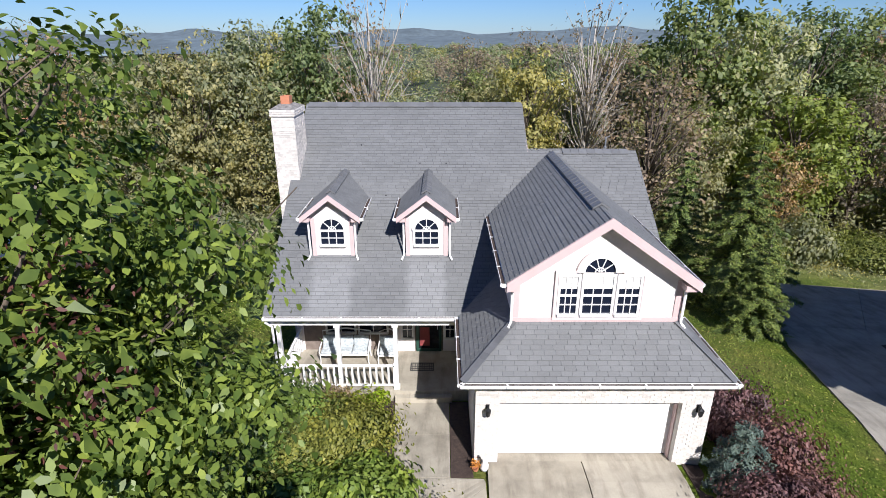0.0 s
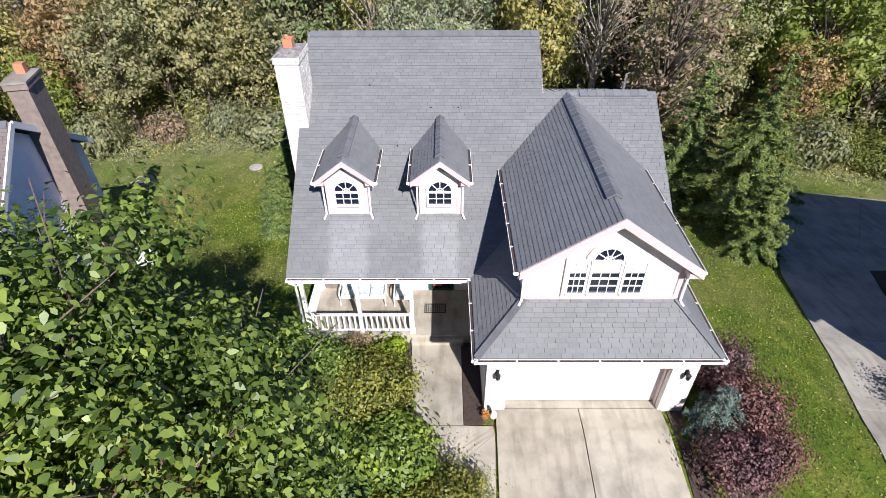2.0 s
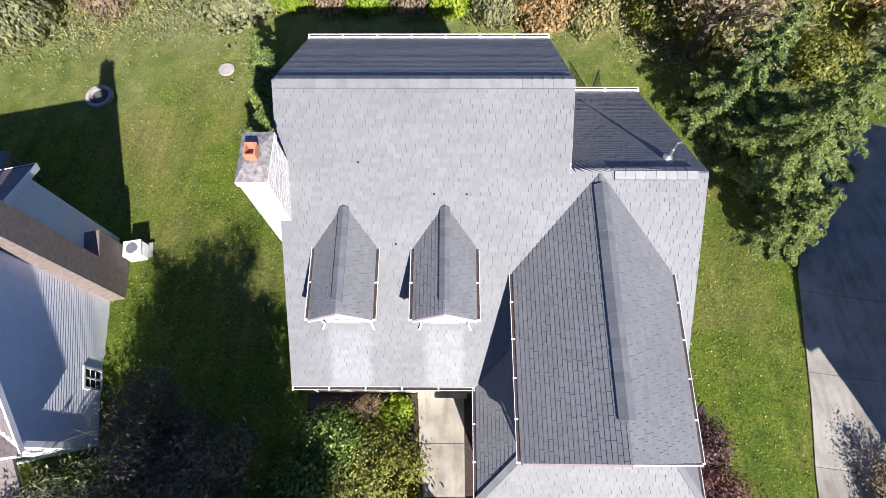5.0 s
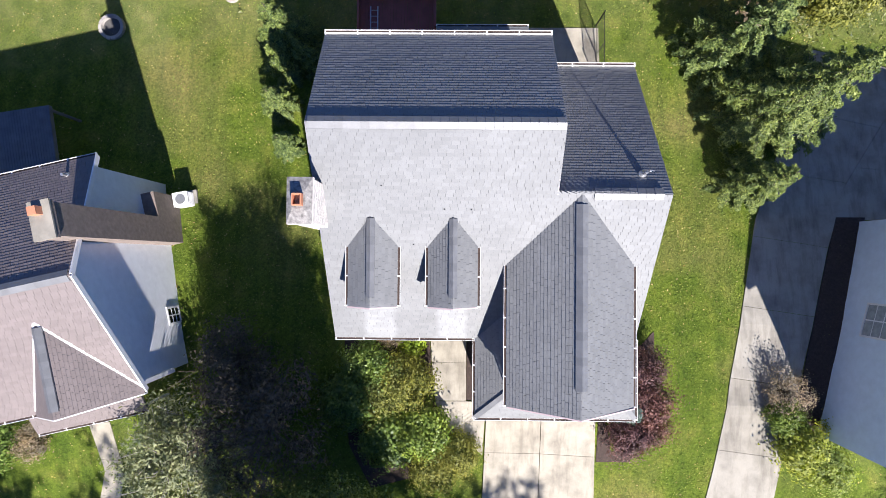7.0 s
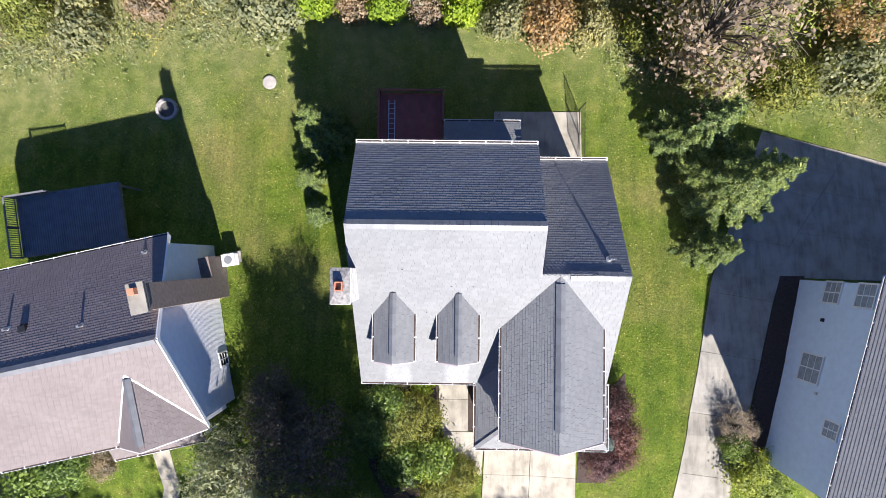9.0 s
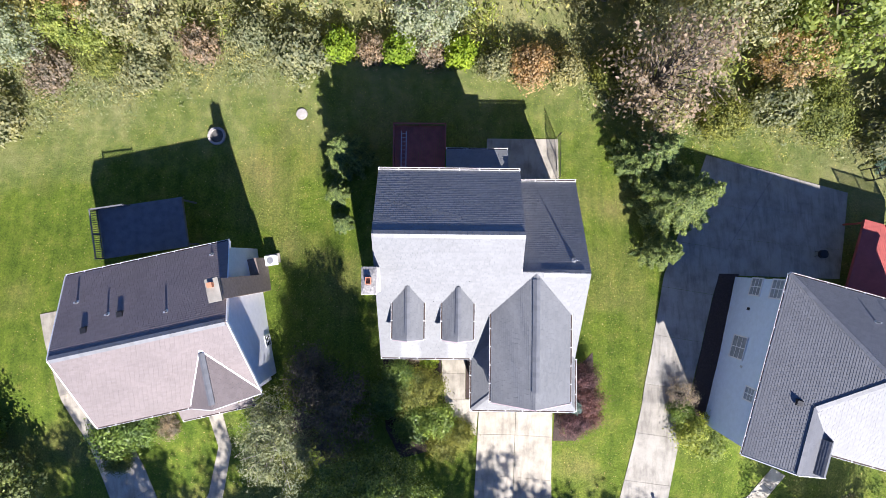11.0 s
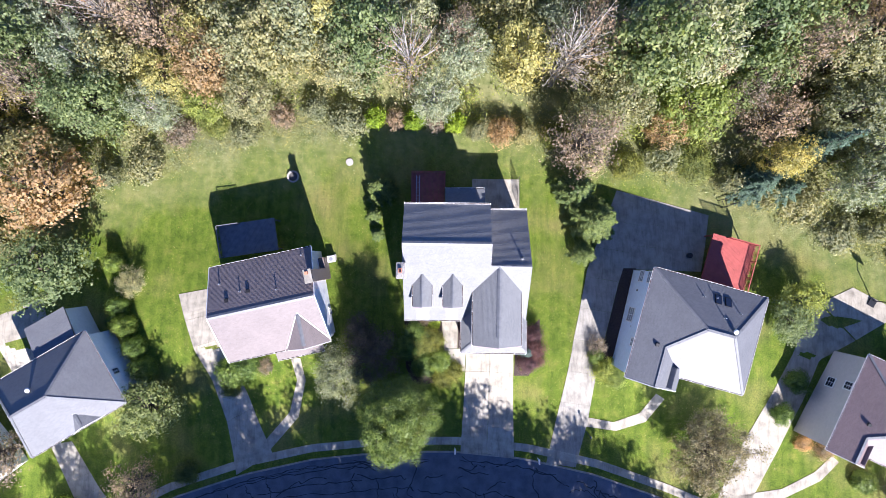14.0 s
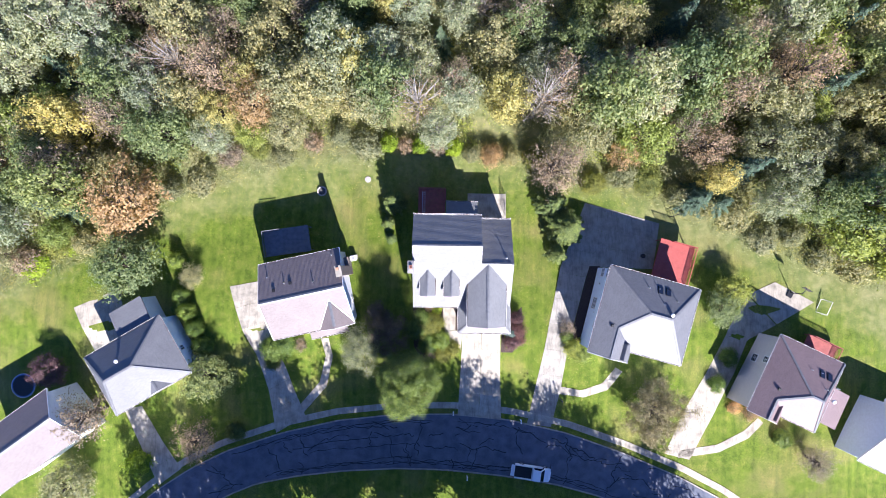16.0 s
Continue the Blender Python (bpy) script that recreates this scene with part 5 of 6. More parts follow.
# woodland behind the lawns
EDGE_X = [-75, -57, -50, -40, -31, -20, -13, -7, 5, 11, 20, 28, 32, 37.5, 52, 62, 80]
EDGE_Y = [14, 21, 26, 32, 35, 37.5, 38, 36.5, 36, 36, 33, 33, 31, 28, 23, 19, 14]
FAR_HOUSES = [(-28, 92, 20, 8), (-52, 96, -15, 8), (-72, 84, 10, 9), (17, 88, 30, 8), (14, 120, 0, 8), (60, 225, 10, 12), (78, 232, -10, 12), (45, 240, 0, 12)]
kinds = []
spec = [("green", 13, 2.9, 5600, 0.225, "green broadleaf tree in the woodland"), ("olive", 12, 2.7, 4600, 0.215, "olive-green tree in the woodland, thinning in autumn"), ("grey", 13, 3.0, 5600, 0.21, "grey-green tree in the woodland edge"),
        ("brown", 12, 2.6, 2000, 0.17, "nearly bare tree with a few brown leaves"), ("yellow", 11.5, 2.5, 4200, 0.21, "yellowing autumn tree in the woodland"), ("olive", 8, 2.3, 3600, 0.19, "small olive-coloured tree in the woodland"),
        ("orange", 10, 2.6, 3400, 0.2, "orange autumn tree in the woodland"), ("lime", 10, 2.5, 4800, 0.22, "bright yellow-green tree in the woodland"), ("brown", 13, 2.6, 900, 0.15, "bare tree with pale grey branches")]
for i, (lf, h, r, n, s, lab) in enumerate(spec):
    t = broadleaf(40 + i, h, r * 1.12, LEAF[lf], int(n * 1.3), s * 0.88, 130, 0.48, PALE_BARK if n < 1000 or lf == "grey" else BARK, twig=70 if n < 3000 else 45, low=0.2, hollow=0.48, spread=0.6, boxy=2.6)
    kinds.append((t, lab))
pine = conifer(71, 12, 2.7, LEAF["pine"], 11000, 0.085, name="pine_tree")
frnd = random.Random(21)
used = set()


def grow(key, src, lab, px, py, s, tall, group="woodland trees"):
    m = at(px, py, ground_z(px, py) - 0.1, frnd.uniform(0, 360))
    if key in used:
        ob = copy_thing(src, m)
    else:
        used.add(key)
        ob = src
        src.matrix_basis = m
    ob.scale = (s, s, s * tall)
    return tagged(ob, lab, "tree", group)


y = 15.0
while y < 66:
    x = -84.0
    while x < 88:
        px, py = x + frnd.uniform(-1.7, 1.7), y + frnd.uniform(-1.7, 1.7)
        x += 4.6
        e = float(np.interp(px, EDGE_X, EDGE_Y))
        if py < e + 2.2 or (abs(px) > 70 and py < 30):
            continue
        if abs(px - 2.5 - (py - 38) * 0.1) < 2.2 and 38 < py < 48:
            continue
        if px > 18 and py > 38:
            weights = [18, 20, 14, 14, 6, 12, 2, 16, 2]
        elif px < -30:
            weights = [16, 20, 22, 16, 5, 14, 5, 5, 2]
        else:
            weights = [20, 20, 22, 12, 9, 14, 3, 6, 2]
        if frnd.random() < 0.05:
            key, (src, lab) = 99, (pine, "dark blue-green pine in the woodland")
        else:
            key = frnd.choices(range(len(kinds)), weights)[0]
            src, lab = kinds[key]
        grow(key, src, lab, px, py, frnd.uniform(0.72, 1.2) * (0.72 if py < e + 5 else 1.0), frnd.uniform(0.95, 1.3))
    y += 4.6

for key, px, py, s, tall in ((0, -9.6, 44.0, 1.1, 1.24), (8, -5.4, 42.0, 1.05, 1.35), (1, -17.0, 46.0, 1.1, 1.25), (4, -13.5, 47.5, 1.05, 1.35), (0, 19.6, 43.0, 1.35, 1.1), (2, 23.5, 44.0, 1.2, 1.15), (0, 29.5, 46.0, 1.25, 1.1), (3, 14.0, 45.0, 1.15, 1.1), (0, 34.5, 47.0, 1.2, 1.15)):
    grow(key, kinds[key][0], "tall " + kinds[key][1], px, py, s, tall)

# houses glimpsed through the woods
for x, y, turn, w in FAR_HOUSES:
    fz = ground_z(x, y)
    fh = thing("house", at(x, y, fz, turn), "small pale house glimpsed beyond the woodland", "house", "far houses")
    part("wall", Build().prism([(0, 0, -0.5), (w, 0, -0.5), (w, 0, 4.6), (w / 2, 0, 7.2), (0, 0, 4.6)], (0, 10, 0)), SIDING, fh)
    for sx in (0, 1):
        part("roof", Build().prism([(w / 2, -0.4, 7.4), (w / 2, 10.4, 7.4), (-0.4 if not sx else w + 0.4, 10.4, 4.5), (-0.4 if not sx else w + 0.4, -0.4, 4.5)], (0, 0, -0.15)), ROOF_BROWN, fh)
    for k in (0.25, 0.7):
        part("window", Build().box(w * k - 0.5, w * k + 0.5, -0.04, 0.02, 1.0, 2.3), GLASS, fh)

# far woods: one sheet of crowns reaching to the hills
def far_woods(name, leaf, seed, count, y0, y1, share):
    rnd = np.random.default_rng(seed)
    pts, nrm, size = [], [], []
    for k in range(count):
        yy = y0 * (y1 / y0) ** rnd.random()
        xx = rnd.uniform(-1, 1) * (yy * 0.95 + 25)
        if xx > 0.02 * yy and xx < 0.16 * yy and 200 < yy < 330:
            continue
        r = rnd.uniform(2.2, 4.2) * (1 + yy / 600)
        hh = rnd.uniform(8, 15)
        n = int(share * (1.5 if yy < 130 else 0.55))
        d = rnd.normal(0, 1, (n, 3))
        d /= np.linalg.norm(d, axis=1)[:, None]
        rad = rnd.uniform(0.6, 1.05, n) * (1 + 0.25 * np.sin(d[:, 0] * 5 + k) * np.cos(d[:, 1] * 4))
        q = d * rad[:, None] * np.array([r, r, hh * 0.42]) + np.array([xx, yy, ground_z(xx, yy) + hh * 0.58])
        pts.append(q)
        nrm.append(d + np.array([0, -0.2, 0.6]))
        size.append(np.full(n, (0.26 if yy < 130 else 0.34) * (1 + yy / 160)))
    me = leaf_mesh(name, np.concatenate(pts), np.concatenate(nrm), 1.0 * np.concatenate(size), leaf, rnd, corners=3)
    return tagged(new(name, me), "distant autumn woodland in greens and browns", "woodland", kind="stuff")


for i, (lf, cnt) in enumerate((("green", 110), ("olive", 150), ("grey", 110), ("brown", 110), ("yellow", 45))):
    far_woods("far_woods", LEAF[lf], 300 + i, cnt, 66, 900, 420)
for i, (lf, cnt) in enumerate((("green", 260), ("olive", 320), ("grey", 260), ("brown", 200))):
    far_woods("far_woods", LEAF[lf], 330 + i, cnt, 240, 1350, 120)
# hills on the skyline: blue-grey of air haze painted into the base colour
HAZY_HILL = plain("hill_haze", (0.13, 0.17, 0.19), 0.95, var=0.2, scale=0.01, fine=0.05, grain=0.3)
for j, (dist, base, amp, sd) in enumerate(((1500, 3, 10, 1.3), (2300, 12, 26, 7.7), (3000, 22, 46, 4.2))):
    b = Build()
    n = 160
    vs = []
    for i in range(n + 1):
        x = (i / n - 0.5) * dist * 2.6
        h = base + amp * (noise.noise(Vector((x * 0.0016 + sd, sd, 0))) * 0.9 + noise.noise(Vector((x * 0.006 + sd, 3, 0))) * 0.35)
        vs += [(x, dist - 250, -30), (x, dist, h), (x, dist + 250, -30)]
    fs = []
    for i in range(n):
        a = 3 * i
        fs += [(a, a + 3, a + 4, a + 1), (a + 1, a + 4, a + 5, a + 2)]
    tagged(new("backdrop_hills", b.add(vs, fs).mesh("backdrop_hills", HAZY_HILL, True)), "low wooded hills at the horizon, distance haze painted into their colour", "hills", kind="structure")


# ---- shrubs and single trees near the houses ----
SHRUBS = {}


def bush(kind, x, y, rx, h, label, sink=0.05):
    n, size, leaf, nm = {"box": (8000, 0.065, LEAF["shrub"], "boxwood_shrub"), "olive": (11000, 0.055, LEAF["golden"], "shrub"), "privet": (6000, 0.075, LEAF["lime"], "privet_shrub"), "dark": (8500, 0.085, LEAF["shrub"], "laurel_shrub"), "lime": (1500, 0.13, LEAF["bright"], "hosta_plant"),
                         "plum": (9000, 0.055, LEAF["plum"], "barberry_shrub"), "sage": (3800, 0.09, LEAF["olive"], "shrub"), "rust": (2600, 0.08, LEAF["brown"], "shrub"), "gold": (3600, 0.08, LEAF["orange"], "shrub"), "bright": (3000, 0.1, LEAF["bright"], "shrub")}[kind]
    if kind in SHRUBS:
        ob = copy_thing(SHRUBS[kind], Matrix())
    else:
        ob = SHRUBS[kind] = shrub(len(kind) * 7 + ord(kind[0]), 1.0, 1.0, leaf, n, size, nm)
    ob.matrix_world = at(x, y, ground_z(x, y) - sink, (x * 77 + y * 31) % 360)
    ob.scale = (rx, rx, h * 1.18)
    tagged(ob, label, "shrub")
    return ob


bush("box", -4.7, 13.2, 1.15, 1.3, "rounded green boxwood shrub in the mulch bed")
bush("lime", -2.45, 14.2, 0.75, 0.7, "bright lime-green hosta beside the porch")
bush("rust", -3.5, 14.4, 0.55, 0.8, "small brown leafy shrub before the porch")
bush("olive", -2.75, 12.4, 1.25, 1.35, "olive-green trimmed shrub beside the walk")
bush("olive", -3.9, 11.6, 1.2, 1.2, "olive-green trimmed shrub in the bed")
bush("dark", -2.0, 10.1, 1.25, 1.35, "dark glossy green shrub beside the walk")
bush("dark", -3.6, 9.6, 1.3, 1.2, "dark glossy green shrub in the shade")
bush("olive", -0.1, 8.8, 1.0, 1.0, "olive-green low shrub beside the driveway")
bush("olive", -1.5, 8.0, 1.1, 1.0, "olive-green low shrub under the tree")
bush("dark", -5.6, 11.4, 1.2, 1.4, "dark green shrub in the tree's shade")
bush("plum", 8.75, 13.2, 1.0, 1.6, "plum-coloured barberry shrub against the garage")
bush("plum", 8.95, 11.6, 1.15, 1.5, "plum-coloured barberry shrub beside the lawn")
bush("plum", 8.0, 9.8, 1.05, 1.25, "plum-coloured barberry shrub at the driveway")
bush("plum", 9.2, 10.3, 0.9, 1.2, "plum-coloured barberry shrub at the bed's edge")
place(conifer(91, 2.3, 0.95, LEAF["blue"], 5200, 0.045, name="blue_spruce"), 7.95, 11.25, "small blue-grey spruce among plum shrubs", "tree")
place(conifer(92, 9.5, 3.2, LEAF["spruce"], 26000, 0.075), 15.6, 26.2, "tall green spruce beside the shaded driveway")
place(conifer(93, 5.2, 1.7, LEAF["spruce"], 12000, 0.065), 14.6, 22.3, "bright green young spruce at the lawn")
place(conifer(94, 8.5, 2.6, LEAF["spruce"], 18000, 0.075), 13.6, 29.4, "green spruce at the edge of the lawn")
place(conifer(95, 6.5, 2.1, LEAF["spruce"], 15000, 0.07), -8.9, 29.4, "green spruce beside the rear corner of the house")
place(conifer(96, 3.6, 1.0, LEAF["spruce"], 6000, 0.06), -9.6, 26.4, "small green spruce in the side lawn")
place(conifer(97, 3.0, 0.85, LEAF["spruce"], 5000, 0.06), -9.2, 24.2, "small green spruce in the side lawn")

for x, y, k in ((-9.8, 38.2, "bright"), (-5.1, 38.0, "bright"), (-0.3, 37.7, "bright"), (-7.4, 38.0, "rust"), (-2.6, 37.8, "rust"), (5.1, 36.6, "gold"), (2.4, 37.0, "sage"), (7.8, 36.6, "sage")):
    bush(k, x, y, 1.3 if k != "gold" else 1.7, 2.0 if k != "rust" else 1.5, {"bright": "bright lime-green shrub at the woodland edge", "rust": "rust-brown shrub at the woodland edge", "gold": "golden autumn shrub at the woodland edge", "sage": "pale olive shrub at the woodland edge"}[k])
brnd = random.Random(5)
for i in range(31):
    x = -62 + i * 4.1
    if -11 < x < 9:
        continue
    y = float(np.interp(x, EDGE_X, EDGE_Y)) + brnd.uniform(-0.5, 2.2)
    k = brnd.choice(["sage", "sage", "sage", "olive", "gold" if brnd.random() < 0.3 else "sage", "rust"])
    bush(k, x, y, brnd.uniform(1.3, 2.2), brnd.uniform(1.5, 2.8), {"sage": "pale olive brush at the lawn's edge", "olive": "olive brush at the lawn's edge", "gold": "golden autumn brush at the lawn's edge", "rust": "brown dry brush at the lawn's edge"}[k])

# tall weeds and undergrowth under and before the trees
wrnd = np.random.default_rng(77)


def weeds(name, leaf, n, y_from, y_to, tall, size, label):
    """Low ragged growth in a band that follows the woods' edge."""
    k = max(20, n // 90)
    cx = wrnd.uniform(-80, 82, k)
    cy = np.interp(cx, EDGE_X, EDGE_Y) + wrnd.uniform(y_from, y_to, k)
    i = wrnd.integers(0, k, n)
    r = wrnd.uniform(0.4, 1.3, k)[i]
    x, y = cx[i] + wrnd.normal(0, 1, n) * r, cy[i] + wrnd.normal(0, 1, n) * r
    keep = ~((x > -11.5) & (x < 9) & (y < 37.2))
    x, y, i = x[keep], y[keep], i[keep]
    z = np.array([ground_z(a, b) for a, b in zip(x, y)]) + wrnd.random(len(x)) * (wrnd.uniform(0.4, 1.0, k) * tall)[i]
    p = np.stack([x, y, z], 1)
    me = leaf_mesh(name, p, p * 0 + np.array([0, -0.3, 0.7]), size, leaf, wrnd, 0.8, 2.2, 0.0, 3)
    return tagged(new(name, me), label, "undergrowth", kind="stuff")


weeds("weeds", LEAF["wisp"], 60000, -2.0, 3.5, 0.8, 0.1, "pale olive weeds and brush along the lawn's edge")
weeds("weeds", LEAF["yellow"], 20000, -1.5, 4.0, 0.9, 0.09, "straw-coloured dry grass along the lawn's edge")
weeds("undergrowth", LEAF["olive"], 50000, 2.0, 28.0, 3.2, 0.19, "olive undergrowth between the woodland trees")
weeds("undergrowth", LEAF["lime"], 24000, 2.0, 28.0, 2.6, 0.19, "fresh green undergrowth between the woodland trees")

# yard trees
YARD = [(0, -34.0, 4.8, 0.95, 0.5, "rounded green tree at the house corner"),
        (0, -45.2, 19.8, 1.2, 0.55, "broad green tree behind the house"), (6, -45.5, 28.6, 1.55, 0.75, "orange-brown autumn tree at the lawn's edge"), (5, -37.4, 18.3, 0.6, 0.45, "small green tree in the side lawn"), (3, -50.2, -0.8, 1.1, 0.7, "greyish thinning tree beside the street"),
        (3, -35.5, -4.2, 0.95, 0.55, "nearly bare brown tree at the sidewalk"), (1, -53.0, -11.0, 1.0, 0.6, "olive tree before a house"), (0, 37.6, 15.2, 0.7, 0.42, "rounded green tree between driveways"), (7, 39.0, 17.4, 0.75, 0.5, "light green tree at the concrete pad"),
        (3, 13.2, 34.0, 1.15, 0.95, "grey bare tree at the lawn's corner"), (3, 50.5, -6.0, 0.8, 0.5, "bare grey tree before the house"), (3, 16.0, 11.9, 0.4, 0.33, "dry leafless small tree beside the wall"),
        (7, 62.0, 22.0, 1.5, 0.8, "large yellow-green tree at the lawn"), (7, 55.0, 26.5, 1.4, 0.8, "large yellow-green tree at the lawn")]
for key, x, y, s, tall, lab in YARD:
    grow(key, kinds[key][0], lab, x, y, s, tall, "yard trees")
place(broadleaf(64, 5.4, 2.8, LEAF["wisp"], 16000, 0.115, 90, 0.42, PALE_BARK, twig=70, hollow=0.3, low=0.12, corners=3, spread=0.8), -12.9, 9.0, "wispy pale olive tree before the white house")
place(broadleaf(65, 5.6, 2.7, LEAF["dusk"], 7000, 0.12, 80, 0.4, twig=80, hollow=0.35, low=0.12, corners=3, spread=0.8), -8.9, 10.9, "dusky brown-leaved small tree in deep shade")
place(broadleaf(66, 4.2, 1.9, LEAF["dusk"], 8000, 0.085, 50, 0.4, twig=50, hollow=0.35, low=0.1, corners=3, spread=0.8), -10.6, 13.4, "dusky brown-leaved small tree beside the wall")
place(broadleaf(67, 8.0, 4.7, LEAF["straw"], 20000, 0.14, 170, 0.45, twig=170, hollow=0.35, low=0.14, corners=3, spread=0.8), 27.4, 1.2, "broad thinning tree with straw-olive autumn leaves")
plumtree = place(broadleaf(63, 5, 2.2, LEAF["plum"], 6000, 0.11, 60, 0.4, name="plum_tree"), -56.5, 5.0, "dark red plum tree in a back yard")
place(conifer(98, 8.0, 2.9, LEAF["pine"], 14000, 0.09, name="pine_tree"), 34.0, 30.6, "blue-green pine at the woodland edge")
place(conifer(99, 6.5, 2.4, LEAF["pine"], 10000, 0.09, name="pine_tree"), 37.5, 30.0, "blue-green pine at the woodland edge")
for x, y, rx, h, k, lab in ((16.8, 9.1, 1.3, 1.3, "privet", "yellow-green shrub at the house corner"), (18.2, 8.2, 1.2, 1.1, "privet", "yellow-green shrub before the gable"), (15.9, 10.6, 0.8, 1.0, "box", "green shrub at the house corner"), (-25.4, 8.4, 1.6, 1.6, "dark", "dark green shrub before the white house"), (-23.6, 8.9, 1.3, 1.4, "box", "green shrub before the white house"), (-25.6, 6.4, 1.0, 1.1, "olive", "olive shrub beside the driveway"),
                            (-21.6, 9.0, 0.9, 0.9, "rust", "brown shrub before the white house"), (42.5, 0.3, 1.2, 1.1, "rust", "brown shrub bed before the beige house"), (40.2, 1.0, 1.0, 0.9, "gold", "golden shrub before the beige house"), (37.3, 4.2, 1.1, 1.4, "box", "green shrub against the beige wall"), (38.8, 8.2, 1.2, 1.6, "box", "green shrub against the beige wall"),
                            (47.0, -3.4, 1.2, 1.2, "dark", "green shrub before the beige house"), (-39.0, 14.0, 1.0, 1.3, "box", "green shrub beside the fence"), (-31.0, -3.6, 1.3, 1.4, "olive", "olive shrub beside the driveway"), (-45.0, -8.5, 1.8, 1.8, "bright", "yellow-green shrub at the street"), (-61.0, 19.5, 2.0, 1.4, "bright", "bright low shrubs at the lawn's edge"), (-56.5, 23.0, 1.8, 1.2, "bright", "bright low shrubs at the lawn's edge")):
    bush(k, x, y, rx, h, lab)
for x, y, rx, h in ((-38.6, 15.6, 1.0, 1.9), (-37.6, 13.4, 1.1, 2.2), (-36.4, 11.0, 1.1, 2.0), (-35.4, 8.6, 1.2, 2.2), (-40.0, 20.6, 1.0, 1.6)):
    bush("dark", x, y, rx, h, "dark green hedge shrub between two lawns")
# tall trees across the street, which shade the road
for x, y, s, key in ((-33, -25, 1.25, 0), (-26, -21.5, 1.25, 2), (-19.5, -19, 1.3, 0), (-13.5, -18, 1.2, 7), (-8, -17.5, 1.3, 1), (-2.5, -18, 1.2, 0), (3.5, -18, 1.3, 2), (9.5, -19, 1.25, 0), (15, -20.5, 1.3, 1), (21, -22.5, 1.2, 0), (28, -26, 1.2, 0), (-23, -19.8, 1.3, 0), (-16.5, -18.3, 1.3, 0), (-29.5, -22.8, 1.3, 7), (-22, -26, 1.4, 0), (-12, -25, 1.4, 1), (-1, -25, 1.4, 0), (10, -26, 1.4, 0), (20, -29, 1.4, 2), (-36, -29, 1.3, 0), (-6, -21, 1.35, 0), (6, -21.5, 1.35, 0), (13, -23, 1.35, 2), (25, -25.5, 1.3, 0), (33, -30, 1.3, 1), (38, -32, 1.3, 0)):
    grow(key, kinds[key][0], "tall leafy tree across the street", x, y, s, 1.45, "street trees")

# ---- the porch ----
for x in (-5.32, -3.42, -1.55):
    c = part("porch_column", Build().box(x - 0.065, x + 0.065, 15.16, 15.29, 0.15, 2.62), WHITE, house)
    part("base", Build().box(x - 0.1, x + 0.1, 15.125, 15.325, 0.151, 0.25), WHITE, c)
    part("capital", Build().box(x - 0.1, x + 0.1, 15.125, 15.325, 2.52, 2.619), WHITE, c)
rail = thing("porch_railing", at(0, 0, 0.15), "white painted wooden porch railing", "railing")
railing(rail, (-5.25, 15.22, 0), (-1.62, 15.22, 0), WHITE, 0.88, 0.2, 3.6, 0.06)
railing(rail, (-5.32, 15.32, 0), (-5.32, 17.5, 0), WHITE, 0.88, 0.2, 2.2, 0.06)
part("porch_step", Build().box(-1.6, 0.3, 14.85, 15.06, -0.3, 0.02), CONCRETE, house)
window(house, -4.3, -3.3, 0.95, 2.3, 17.58, 2, 4)
window(house, -3.1, -2.1, 0.95, 2.3, 17.58, 2, 4)
part("entry_panel", Build().box(-1.75, -1.05, 17.5, 17.6, 0.15, 2.85).box(0.0, 0.83, 17.5, 17.6, 0.15, 2.85), CREAM, house)
GREEN = plain("dark_green_paint", (0.02, 0.07, 0.05), 0.5)
DOOR = plain("storm_door_glass", (0.015, 0.016, 0.018), 0.12)
fd = part("front_door", Build().box(-1.0, -0.06, 17.48, 17.58, 0.15, 2.25), GREEN, house, "dark green front door with a glazed storm door")
part("storm_glass", Build().box(-0.9, -0.16, 17.46, 17.482, 0.3, 2.15), DOOR, fd)
part("door_handle", Build().tube([(-0.2, 17.44, 1.12), (-0.2, 17.44, 1.26)], 0.015, 6), STEEL, fd)
RED = plain("red_fabric", (0.3, 0.06, 0.06), 0.85, fine=30, grain=0.4)
part("door_banner", Build().box(-0.86, -0.5, 17.435, 17.455, 0.42, 1.2), RED, fd, "red patterned door banner")
side = window(house, -1.5, -1.15, 0.75, 2.15, 17.5, 2, 4)
side = window(house, 0.1, 0.42, 0.75, 2.15, 17.5, 2, 4)
MAT = plain("mat_rubber", (0.05, 0.05, 0.05), 0.9)
mat_t = thing("doormat", at(-0.75, 16.45, 0.15), "black openwork rubber doormat on the porch", "doormat")
part("border", Build().box(-0.42, 0.42, -0.25, -0.21, 0, 0.015).box(-0.42, 0.42, 0.21, 0.25, 0, 0.015).box(-0.42, -0.38, -0.21, 0.21, 0, 0.015).box(0.38, 0.42, -0.21, 0.21, 0, 0.015), MAT, mat_t)
g = Build()
for i in range(9):
    g.box(-0.35 + i * 0.085, -0.325 + i * 0.085, -0.21, 0.21, 0, 0.012)
for i in range(3):
    g.box(-0.38, 0.38, -0.12 + i * 0.11, -0.095 + i * 0.11, 0.002, 0.014)
part("lattice", g, MAT, mat_t, kind="stuff")
CUSHION = plain("floral_cushion", (0.58, 0.63, 0.65), 0.9, var=0.35, scale=9, fine=30, grain=0.3)


